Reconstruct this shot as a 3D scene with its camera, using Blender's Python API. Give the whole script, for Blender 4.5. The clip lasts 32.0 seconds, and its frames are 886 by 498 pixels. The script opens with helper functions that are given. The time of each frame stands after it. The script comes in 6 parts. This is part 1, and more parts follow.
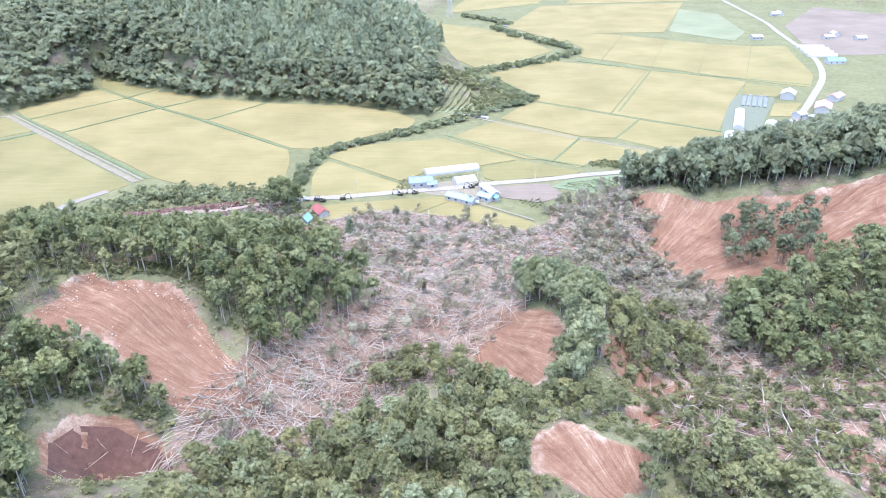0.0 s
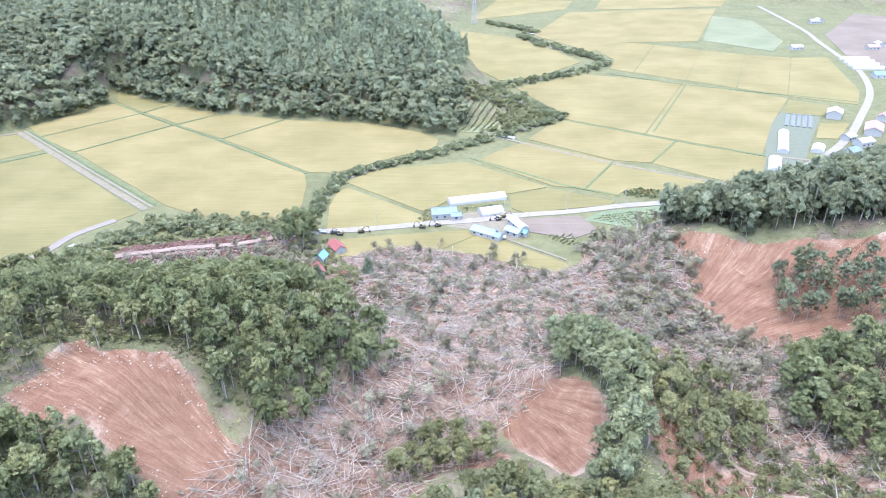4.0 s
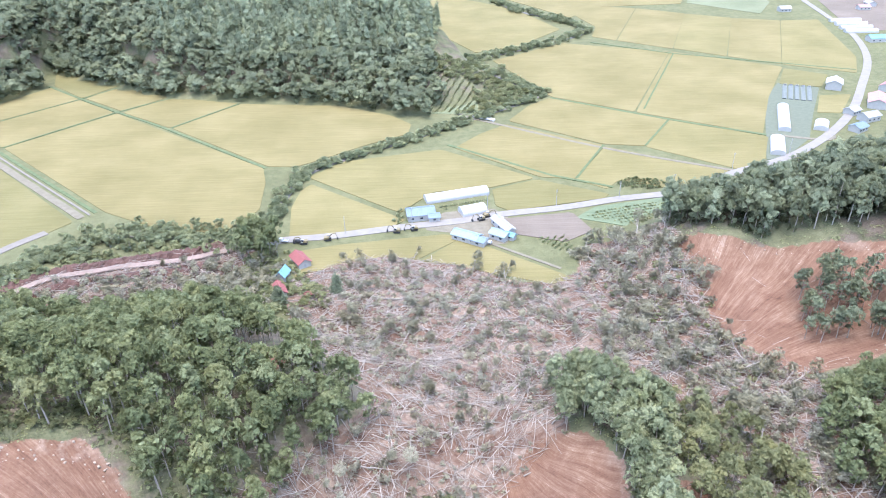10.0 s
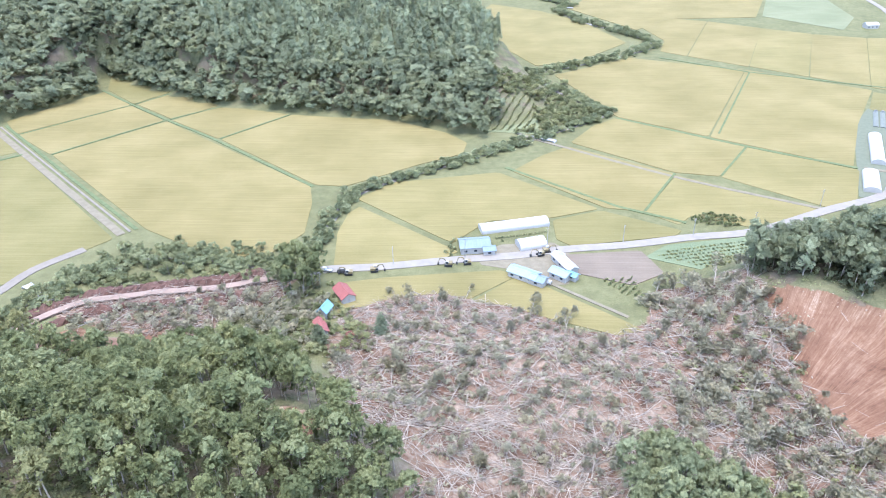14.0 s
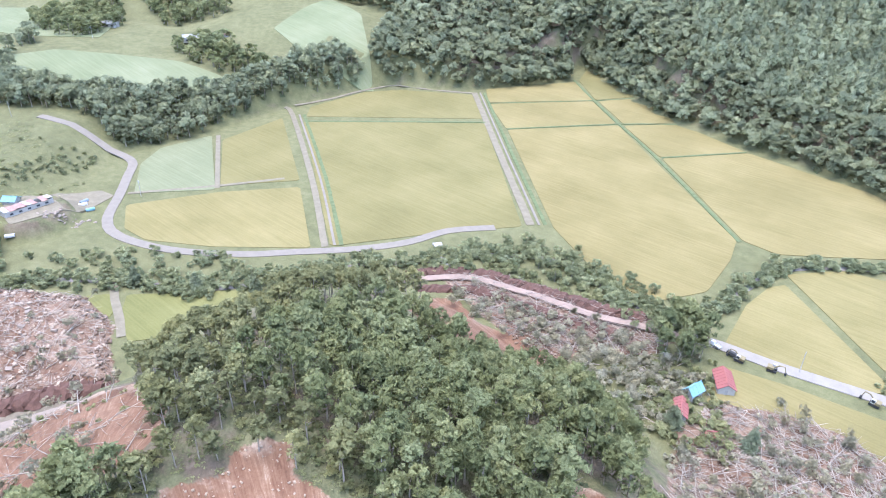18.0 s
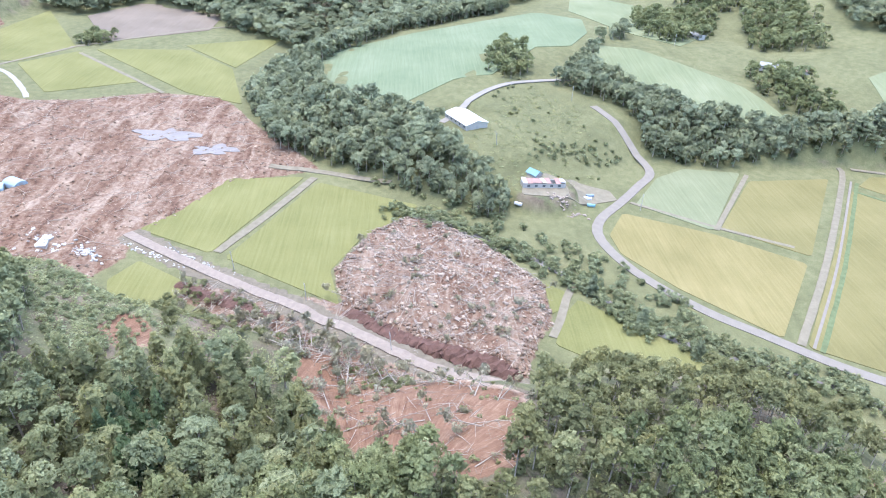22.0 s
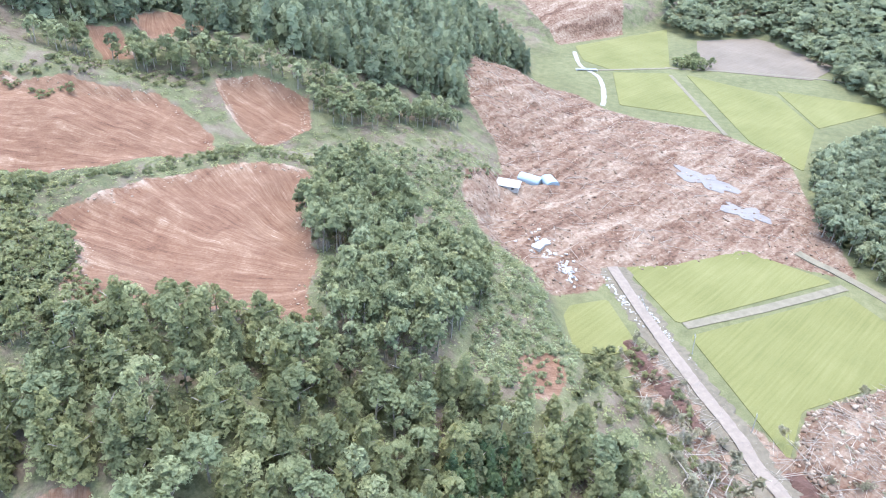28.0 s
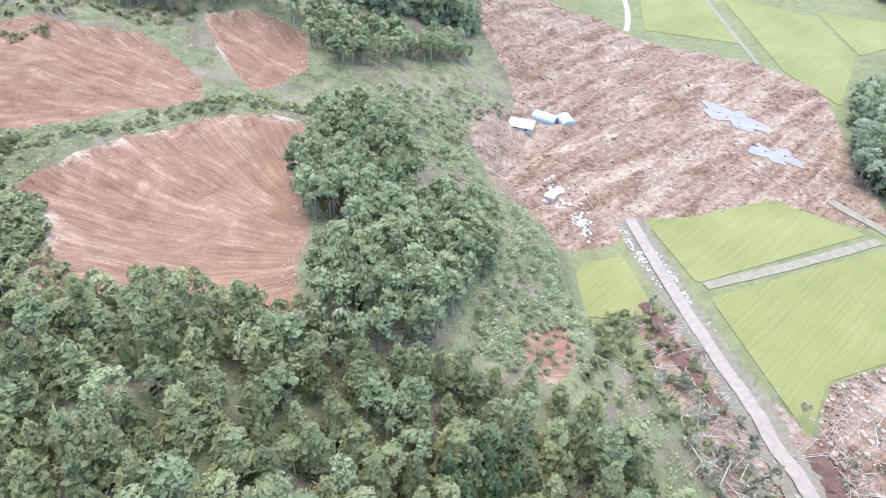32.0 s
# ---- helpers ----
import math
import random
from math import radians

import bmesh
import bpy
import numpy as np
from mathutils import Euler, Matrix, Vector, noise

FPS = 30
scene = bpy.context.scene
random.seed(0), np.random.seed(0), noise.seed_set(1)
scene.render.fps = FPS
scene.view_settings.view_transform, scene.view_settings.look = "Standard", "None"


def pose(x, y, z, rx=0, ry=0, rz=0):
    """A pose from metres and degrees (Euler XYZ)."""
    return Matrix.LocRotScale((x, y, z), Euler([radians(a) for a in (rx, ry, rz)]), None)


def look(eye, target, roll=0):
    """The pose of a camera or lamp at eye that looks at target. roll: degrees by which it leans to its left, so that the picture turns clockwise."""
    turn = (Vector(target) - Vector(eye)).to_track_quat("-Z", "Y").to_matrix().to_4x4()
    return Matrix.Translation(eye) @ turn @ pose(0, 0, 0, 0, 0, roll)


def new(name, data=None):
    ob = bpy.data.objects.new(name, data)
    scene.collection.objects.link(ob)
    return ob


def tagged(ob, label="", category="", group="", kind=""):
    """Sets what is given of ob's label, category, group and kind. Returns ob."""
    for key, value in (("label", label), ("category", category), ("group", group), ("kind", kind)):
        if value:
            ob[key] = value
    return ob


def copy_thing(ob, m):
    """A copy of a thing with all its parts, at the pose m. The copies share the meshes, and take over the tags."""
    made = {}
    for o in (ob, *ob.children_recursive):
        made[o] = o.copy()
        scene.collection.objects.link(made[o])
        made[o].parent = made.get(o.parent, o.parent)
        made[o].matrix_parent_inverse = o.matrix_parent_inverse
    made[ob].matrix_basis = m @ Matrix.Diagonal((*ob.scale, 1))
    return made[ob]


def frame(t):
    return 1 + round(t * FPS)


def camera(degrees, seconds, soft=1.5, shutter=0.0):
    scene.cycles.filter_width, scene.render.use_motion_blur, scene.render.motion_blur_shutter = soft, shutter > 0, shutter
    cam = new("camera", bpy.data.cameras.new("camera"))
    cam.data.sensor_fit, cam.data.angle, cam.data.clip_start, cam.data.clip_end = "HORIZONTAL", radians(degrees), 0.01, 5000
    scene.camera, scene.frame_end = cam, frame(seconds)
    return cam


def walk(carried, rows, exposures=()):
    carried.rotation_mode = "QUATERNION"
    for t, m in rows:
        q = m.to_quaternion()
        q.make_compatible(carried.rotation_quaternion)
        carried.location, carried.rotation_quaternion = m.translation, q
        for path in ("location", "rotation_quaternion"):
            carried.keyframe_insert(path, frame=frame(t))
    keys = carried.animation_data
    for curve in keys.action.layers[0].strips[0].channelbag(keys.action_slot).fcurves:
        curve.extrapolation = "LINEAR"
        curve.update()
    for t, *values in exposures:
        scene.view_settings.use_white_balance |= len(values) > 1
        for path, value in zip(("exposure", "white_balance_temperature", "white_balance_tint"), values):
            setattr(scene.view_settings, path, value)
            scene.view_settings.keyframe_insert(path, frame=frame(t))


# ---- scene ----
cam = camera(64.9, 32.0, 1.0)

PATH = [
    (0, (0.612, 0.103, 149.512), (0.63, 1.884, 148.603), -0.8),
    (0.5, (0.858, 4.136, 150.278), (0.858, 5.917, 149.368), -0.8),
    (1, (0.538, 8.064, 151.344), (0.526, 9.843, 150.431), -0.8),
    (1.5, (0.379, 12.193, 152.475), (0.351, 13.971, 151.56), -0.8),
    (2, (0.397, 15.991, 153.581), (0.357, 17.768, 152.665), -0.8),
    (2.5, (0.356, 19.727, 154.522), (0.312, 21.505, 153.607), -0.9),
    (3, (0.087, 23.353, 155.412), (0.044, 25.131, 154.499), -0.9),
    (3.5, (-0.452, 27.323, 156.106), (-0.494, 29.102, 155.193), -1.0),
    (4, (-0.884, 30.911, 156.461), (-0.925, 32.69, 155.548), -1.1),
    (4.5, (-1.476, 34.6, 156.42), (-1.516, 36.371, 155.491), -1.1),
    (6.5, (-1.829, 49.371, 156.57), (-1.869, 51.094, 155.556), -1.3),
    (7, (-1.404, 53.191, 156.594), (-1.443, 54.915, 155.581), -1.4),
    (7.5, (-1.37, 56.519, 156.762), (-1.401, 58.244, 155.749), -1.4),
    (8, (-1.199, 60.307, 156.666), (-1.215, 62.032, 155.654), -1.5),
    (8.5, (-1.593, 64.099, 156.601), (-1.589, 65.824, 155.589), -1.5),
    (9, (-1.964, 67.775, 156.529), (-1.949, 69.501, 155.519), -1.6),
    (9.5, (-2.386, 71.354, 156.423), (-2.36, 73.081, 155.415), -1.6),
    (10, (-2.732, 75.33, 156.334), (-2.702, 77.058, 155.326), -1.7),
    (10.5, (-2.832, 79.145, 156.093), (-2.802, 80.873, 155.087), -1.7),
    (11, (-2.982, 82.778, 156.069), (-2.952, 84.507, 155.064), -1.7),
    (11.5, (-3.204, 85.887, 156.225), (-3.172, 87.617, 155.221), -1.8),
    (12, (-3.625, 89.766, 156.244), (-3.592, 91.496, 155.241), -1.8),
    (12.5, (-4.263, 93.862, 156.267), (-4.254, 95.593, 155.265), -1.7),
    (13, (-4.557, 97.262, 156.52), (-4.585, 98.994, 155.52), -1.6),
    (13.5, (-5.063, 100.237, 156.594), (-5.119, 101.969, 155.595), -1.6),
    (15.5, (-8.862, 114.741, 155.423), (-9.359, 116.408, 154.437), -0.2),
    (16, (-9.189, 118.435, 155.278), (-9.894, 120.027, 154.295), 0.5),
    (16.5, (-9.103, 122.158, 155.356), (-9.933, 123.688, 154.371), 0.7),
    (17, (-9.49, 126.115, 155.36), (-10.427, 127.581, 154.374), 0.9),
    (17.5, (-10.711, 129.784, 155.467), (-11.75, 131.179, 154.48), 1.1),
    (18, (-12.572, 133.178, 155.377), (-13.708, 134.495, 154.39), 1.4),
    (18.5, (-14.077, 136.39, 155.336), (-15.31, 137.617, 154.349), 1.6),
    (19, (-15.722, 139.601, 155.397), (-17.045, 140.73, 154.409), 1.8),
    (19.5, (-17.104, 142.936, 155.499), (-18.535, 143.924, 154.511), 2.0),
    (20, (-19.112, 145.584, 155.827), (-20.644, 146.399, 154.834), 2.4),
    (20.5, (-22.168, 147.253, 156.072), (-23.777, 147.892, 155.071), 3.0),
    (21, (-25.111, 148.788, 156.006), (-26.777, 149.249, 155.0), 3.4),
    (21.5, (-27.855, 150.841, 156.04), (-29.556, 151.135, 155.029), 3.6),
    (22, (-30.842, 152.853, 156.008), (-32.561, 152.985, 154.993), 3.8),
    (22.5, (-34.421, 154.424, 155.509), (-36.142, 154.389, 154.491), 3.9),
    (23, (-37.819, 155.523, 155.404), (-39.526, 155.321, 154.381), 4.1),
    (23.5, (-41.171, 156.621, 155.406), (-42.846, 156.254, 154.377), 4.2),
    (24, (-44.439, 157.435, 155.419), (-46.067, 156.905, 154.386), 4.3),
    (24.5, (-47.97, 158.442, 155.839), (-49.529, 157.744, 154.799), 4.1),
    (25, (-51.444, 158.734, 155.83), (-52.914, 157.873, 154.783), 4.2),
    (25.5, (-54.783, 159.388, 156.252), (-56.188, 158.426, 155.202), 4.1),
    (26, (-57.939, 159.26, 156.347), (-59.261, 158.191, 155.293), 4.1),
    (26.5, (-60.946, 158.579, 156.487), (-62.246, 157.481, 155.436), 4.0),
    (28.5, (-71.539, 153.065, 156.578), (-72.765, 151.877, 155.537), 3.8),
    (29, (-74.08, 151.545, 156.66), (-75.299, 150.347, 155.621), 3.7),
    (29.5, (-76.454, 149.987, 156.655), (-77.67, 148.782, 155.62), 3.5),
    (30, (-78.816, 148.478, 157.057), (-80.032, 147.27, 156.028), 3.4),
    (30.5, (-81.202, 146.617, 157.79), (-82.419, 145.407, 156.762), 3.3),
    (31, (-83.378, 144.839, 158.952), (-84.596, 143.627, 157.928), 3.3),
    (31.5, (-85.128, 144.511, 159.705), (-86.329, 143.31, 158.648), 3.0),
    (32, (-87.1, 142.598, 160.483), (-88.215, 141.5, 159.238), 3.1),
]
walk(cam, [(t, look(eye, target, roll)) for t, eye, target, roll in PATH],
     [(0, 2.43, 6130, 16), (4, 2.38, 6150, 16), (8, 2.31, 6210, 16), (13, 2.28, 6240, 13), (19, 2.26, 6240, 16), (22, 2.22, 6270, 13), (24, 2.12, 6300, 8), (26, 2.22, 6280, 9), (28.5, 2.37, 6240, 9), (30, 2.44, 6230, 9), (31, 2.45, 6210, 9), (32, 2.33, 6280, 9)])

# ---- world and light ----
world = bpy.data.worlds.new("world")
scene.world = world
world.use_nodes = True
sky = world.node_tree.nodes.new("ShaderNodeTexSky")
sky.sky_type = "NISHITA"
sky.sun_disc = False
sky.sun_elevation, sky.sun_rotation = radians(80), radians(200)
sky.air_density, sky.dust_density, sky.ozone_density = 1.0, 1.5, 1.5
backdrop = world.node_tree.nodes["Background"]
backdrop.inputs["Strength"].default_value = 0.15
world.node_tree.links.new(sky.outputs[0], backdrop.inputs["Color"])
sun_data = bpy.data.lights.new("sun", "SUN")
sun_data.energy, sun_data.angle, sun_data.color = 0.8, radians(60), (0.99, 0.98, 1.0)
sun = new("sun", sun_data)
sun.matrix_world = look((0, 0, 300), (8, 14, 100))
scene.view_settings.exposure = 2.2

# ---- materials ----
def material(name, rough=0.9):
    m = bpy.data.materials.new(name)
    m.use_nodes = True
    b = m.node_tree.nodes["Principled BSDF"]
    b.inputs["Roughness"].default_value = rough
    b.inputs["Specular IOR Level"].default_value = 0.2
    return m, m.node_tree, b


def node(nt, kind, **values):
    n = nt.nodes.new(kind)
    for key, value in values.items():
        n.inputs[key].default_value = value
    return n


def rgb(c):
    return (c[0], c[1], c[2], 1.0)


def wpos(nt, scale=(1, 1, 1), turn=0.0):
    geo = nt.nodes.new("ShaderNodeNewGeometry")
    mp = nt.nodes.new("ShaderNodeMapping")
    mp.inputs["Scale"].default_value = scale
    mp.inputs["Rotation"].default_value = (0, 0, turn)
    nt.links.new(geo.outputs["Position"], mp.inputs["Vector"])
    return mp.outputs["Vector"]


def noise_tex(nt, vec, scale, detail=4.0, rough=0.6):
    n = node(nt, "ShaderNodeTexNoise", Scale=scale, Detail=detail, Roughness=rough)
    nt.links.new(vec, n.inputs["Vector"])
    return n.outputs["Fac"]


def ramp(nt, fac, stops):
    r = nt.nodes.new("ShaderNodeValToRGB")
    el = r.color_ramp.elements
    while len(el) < len(stops):
        el.new(0.5)
    for e, (p, c) in zip(el, stops):
        e.position, e.color = p, rgb(c)
    nt.links.new(fac, r.inputs["Fac"])
    return r.outputs["Color"]


def mix(nt, fac, a, b, blend="MIX"):
    m = nt.nodes.new("ShaderNodeMix")
    m.data_type, m.blend_type = "RGBA", blend
    for value, slot in ((fac, m.inputs[0]), (a, m.inputs[6]), (b, m.inputs[7])):
        if isinstance(value, (int, float)):
            slot.default_value = value
        elif isinstance(value, tuple):
            slot.default_value = rgb(value)
        else:
            nt.links.new(value, slot)
    return m.outputs[2]


def calc(nt, op, a, b=None, clamp=False):
    m = nt.nodes.new("ShaderNodeMath")
    m.operation, m.use_clamp = op, clamp
    for value, slot in ((a, m.inputs[0]), (b, m.inputs[1])):
        if value is None:
            continue
        if isinstance(value, (int, float)):
            slot.default_value = value
        else:
            nt.links.new(value, slot)
    return m.outputs[0]


def attr(nt, name, out="Fac"):
    a = nt.nodes.new("ShaderNodeAttribute")
    a.attribute_name = name
    return a.outputs[out]


def bumped(nt, b, height, dist, strength=0.6):
    bp = node(nt, "ShaderNodeBump", Distance=dist, Strength=strength)
    nt.links.new(height, bp.inputs["Height"])
    nt.links.new(bp.outputs["Normal"], b.inputs["Normal"])


def simple(name, color, rough=0.8, var=0.25, scale=0.8, metal=0.0, bump=0.02):
    """Plain weathered surface: base colour with broad stains and fine grain."""
    m, nt, b = material(name, rough)
    p = wpos(nt)
    big, small = noise_tex(nt, p, scale), noise_tex(nt, p, scale * 9, 6)
    f = calc(nt, "ADD", calc(nt, "MULTIPLY", big, 0.6), calc(nt, "MULTIPLY", small, 0.4))
    dark = tuple(c * (1 - var) for c in color)
    light = tuple(min(1, c * (1 + var)) for c in color)
    nt.links.new(ramp(nt, f, [(0.3, dark), (0.7, light)]), b.inputs["Base Color"])
    b.inputs["Metallic"].default_value = metal
    bumped(nt, b, small, bump)
    return m


def leaf_material(name, dark, mid, light, open_air=0.47):
    """Foliage whose hue differs from tree to tree and from leaf clump to leaf clump; each spray is broken into leaves with air between them."""
    m, nt, b = material(name, 0.8)
    b.inputs["Specular IOR Level"].default_value = 0.12
    info, geo = nt.nodes.new("ShaderNodeObjectInfo"), nt.nodes.new("ShaderNodeNewGeometry")
    tree = calc(nt, "FRACT", calc(nt, "ADD", attr(nt, "tint"), info.outputs["Random"]))
    clump = geo.outputs["Random Per Island"]
    f = calc(nt, "ADD", calc(nt, "MULTIPLY", tree, 0.8), calc(nt, "MULTIPLY", clump, 0.2))
    own = ramp(nt, f, [(0.1, dark), (0.5, mid), (0.92, light)])
    warm = [tuple(v * k for v, k in zip(c, (1.1, 1.01, 0.86))) for c in (dark, mid, light)]
    olive = ramp(nt, f, [(0.1, warm[0]), (0.5, warm[1]), (0.92, warm[2])])
    hue = calc(nt, "FRACT", calc(nt, "MULTIPLY", tree, 7.31))
    col = mix(nt, calc(nt, "MULTIPLY", hue, 0.7), own, olive)
    spot = noise_tex(nt, wpos(nt), 2.6, 5, 0.75)
    col = mix(nt, 1.0, col, ramp(nt, spot, [(0.34, (0.66, 0.68, 0.68)), (0.5, (0.98, 0.98, 0.98)), (0.66, (1.32, 1.3, 1.26))]), "MULTIPLY")
    nt.links.new(col, b.inputs["Base Color"])
    thin = nt.nodes.new("ShaderNodeBsdfTranslucent")
    nt.links.new(col, thin.inputs["Color"])
    turn = nt.nodes.new("ShaderNodeVectorTransform")
    turn.vector_type, turn.convert_from, turn.convert_to = "NORMAL", "OBJECT", "WORLD"
    nt.links.new(attr(nt, "round", "Vector"), turn.inputs[0])
    nt.links.new(turn.outputs[0], b.inputs["Normal"])
    both = node(nt, "ShaderNodeMixShader", Fac=0.45)
    nt.links.new(b.outputs[0], both.inputs[1])
    nt.links.new(thin.outputs[0], both.inputs[2])
    leaf = calc(nt, "GREATER_THAN", noise_tex(nt, wpos(nt), 1.5, 3, 0.75), open_air)
    cut, air = nt.nodes.new("ShaderNodeMixShader"), nt.nodes.new("ShaderNodeBsdfTransparent")
    nt.links.new(leaf, cut.inputs[0])
    nt.links.new(air.outputs[0], cut.inputs[1])
    nt.links.new(both.outputs[0], cut.inputs[2])
    nt.links.new(cut.outputs[0], nt.nodes["Material Output"].inputs["Surface"])
    return m


M_LEAF = leaf_material("broad_leaves", (0.165, 0.2, 0.1), (0.232, 0.272, 0.14), (0.32, 0.36, 0.195))
M_LARCH = leaf_material("larch_needles", (0.182, 0.2, 0.104), (0.256, 0.276, 0.145), (0.345, 0.362, 0.19))
# needle green painted paler and bluer, with the haze of distance in the colour
M_FIR_HAZE = leaf_material("fir_needles", (0.18, 0.215, 0.14), (0.248, 0.292, 0.19), (0.33, 0.38, 0.248))
# leaves of the far woods: lightened and blued so the base colour holds haze
M_WOODS_HAZE = leaf_material("bluish_forest_leaves", (0.205, 0.245, 0.162), (0.282, 0.332, 0.22), (0.375, 0.428, 0.285))
M_ALDER = leaf_material("pale_alder_leaves", (0.212, 0.25, 0.144), (0.288, 0.332, 0.194), (0.385, 0.43, 0.262))
M_SPRUCE = leaf_material("spruce_needles", (0.085, 0.135, 0.07), (0.125, 0.185, 0.098), (0.18, 0.25, 0.138))
M_SHRUB = leaf_material("shrub_leaves", (0.21, 0.236, 0.12), (0.286, 0.316, 0.17), (0.375, 0.4, 0.225))
M_WILT = leaf_material("wilted_leaves", (0.3, 0.298, 0.212), (0.39, 0.385, 0.286), (0.48, 0.47, 0.36))
M_BARK = simple("bark", (0.36, 0.32, 0.27), 0.9, 0.35, 3.0)
M_LOG = simple("stripped_log", (0.42, 0.37, 0.31), 0.85, 0.45, 0.4)
M_TWIG = simple("dead_branches", (0.33, 0.285, 0.235), 0.9, 0.35, 0.6)
M_ROAD = simple("gravel_road", (0.27, 0.248, 0.215), 0.95, 0.16, 0.25)
M_ASPHALT = simple("worn_asphalt", (0.225, 0.2, 0.165), 0.9, 0.15, 0.3)
M_TRACK = simple("dirt_track", (0.21, 0.185, 0.132), 0.95, 0.25, 0.3)
M_VERGE = simple("grass_verge", (0.125, 0.155, 0.075), 0.95, 0.35, 0.35)
M_PLAST = simple("white_film", (0.48, 0.48, 0.468), 0.4, 0.06, 0.5)
M_WHITE = simple("white_wall", (0.44, 0.432, 0.408), 0.7, 0.1, 0.7)
M_BLUE = simple("blue_roof", (0.21, 0.27, 0.33), 0.5, 0.12, 0.5)
M_CYAN = simple("turquoise_roof", (0.2, 0.38, 0.43), 0.5, 0.1, 0.5)
M_RED = simple("red_roof", (0.3, 0.11, 0.1), 0.6, 0.15, 0.6)
M_PINK = simple("faded_pink_roof", (0.496, 0.288, 0.272), 0.6, 0.12, 0.5)
M_GREY = simple("grey_sheet", (0.36, 0.368, 0.368), 0.6, 0.2, 0.5)
M_RUST = simple("faded_rusty_roof", (0.34, 0.215, 0.185), 0.8, 0.3, 0.7)
M_CONC = simple("concrete", (0.44, 0.432, 0.408), 0.85, 0.15, 0.6)
M_DARK = simple("dark_steel", (0.048, 0.048, 0.048), 0.5, 0.3, 2.0)
M_YELLOW = simple("machine_paint", (0.24, 0.2, 0.112), 0.5, 0.25, 2.0)
M_CAR = simple("car_paint", (0.6, 0.608, 0.616), 0.3, 0.05, 2.0)
M_GLASS, _nt, _b = material("window_glass", 0.1)
_b.inputs["Base Color"].default_value = (0.05, 0.06, 0.07, 1)


def water_material():
    m, nt, b = material("muddy_water", 0.5)
    p = wpos(nt)
    nt.links.new(ramp(nt, noise_tex(nt, p, 0.15), [(0.3, (0.215, 0.195, 0.18)), (0.7, (0.265, 0.245, 0.23))]), b.inputs["Base Color"])
    b.inputs["Specular IOR Level"].default_value = 0.12
    bumped(nt, b, noise_tex(nt, p, 2.0), 0.02, 0.3)
    return m


M_WATER = water_material()


def rice_material(name, dark, mid, light, turn):
    """Standing crop: broad patches, faint drill rows and fine ear texture."""
    m, nt, b = material(name, 0.9)
    p = wpos(nt)
    patch = noise_tex(nt, p, 0.025, 4, 0.55)
    rows = noise_tex(nt, wpos(nt, (0.03, 0.9, 0.1), turn), 1.0, 3)
    fine = noise_tex(nt, p, 1.6, 6, 0.7)
    f = calc(nt, "ADD", calc(nt, "MULTIPLY", patch, 0.45), calc(nt, "ADD", calc(nt, "MULTIPLY", rows, 0.33), calc(nt, "MULTIPLY", fine, 0.22)))
    nt.links.new(ramp(nt, f, [(0.37, dark), (0.5, mid), (0.63, light)]), b.inputs["Base Color"])
    bumped(nt, b, fine, 0.25, 0.7)
    return m


M_RICE = rice_material("ripe_rice", (0.172, 0.145, 0.058), (0.218, 0.182, 0.077), (0.264, 0.22, 0.1), 0.7)
M_RICE2 = rice_material("greenish_rice", (0.152, 0.137, 0.054), (0.192, 0.17, 0.07), (0.232, 0.202, 0.09), 0.2)
M_LIME = rice_material("lime_green_rice", (0.142, 0.144, 0.05), (0.18, 0.178, 0.066), (0.216, 0.21, 0.085), 0.5)
M_RICE3 = rice_material("golden_rice", (0.172, 0.15, 0.06), (0.218, 0.186, 0.078), (0.264, 0.223, 0.1), 1.2)
M_GRASS = rice_material("mown_grass", (0.135, 0.172, 0.095), (0.165, 0.202, 0.115), (0.2, 0.232, 0.14), 0.4)
M_MEADOW = rice_material("hay_meadow", (0.15, 0.175, 0.09), (0.19, 0.212, 0.115), (0.235, 0.25, 0.15), 0.1)
M_PALE = rice_material("pale_crop", (0.15, 0.165, 0.09), (0.185, 0.2, 0.112), (0.225, 0.235, 0.14), 0.9)
M_TILL = rice_material("tilled_soil", (0.15, 0.12, 0.09), (0.19, 0.155, 0.118), (0.235, 0.195, 0.15), 0.5)
M_MUD = simple("dark_red_mud", (0.125, 0.072, 0.056), 0.95, 0.4, 0.5, bump=0.3)
M_SKYBLUE = simple("pale_blue_roof", (0.28, 0.37, 0.41), 0.5, 0.12, 0.5)


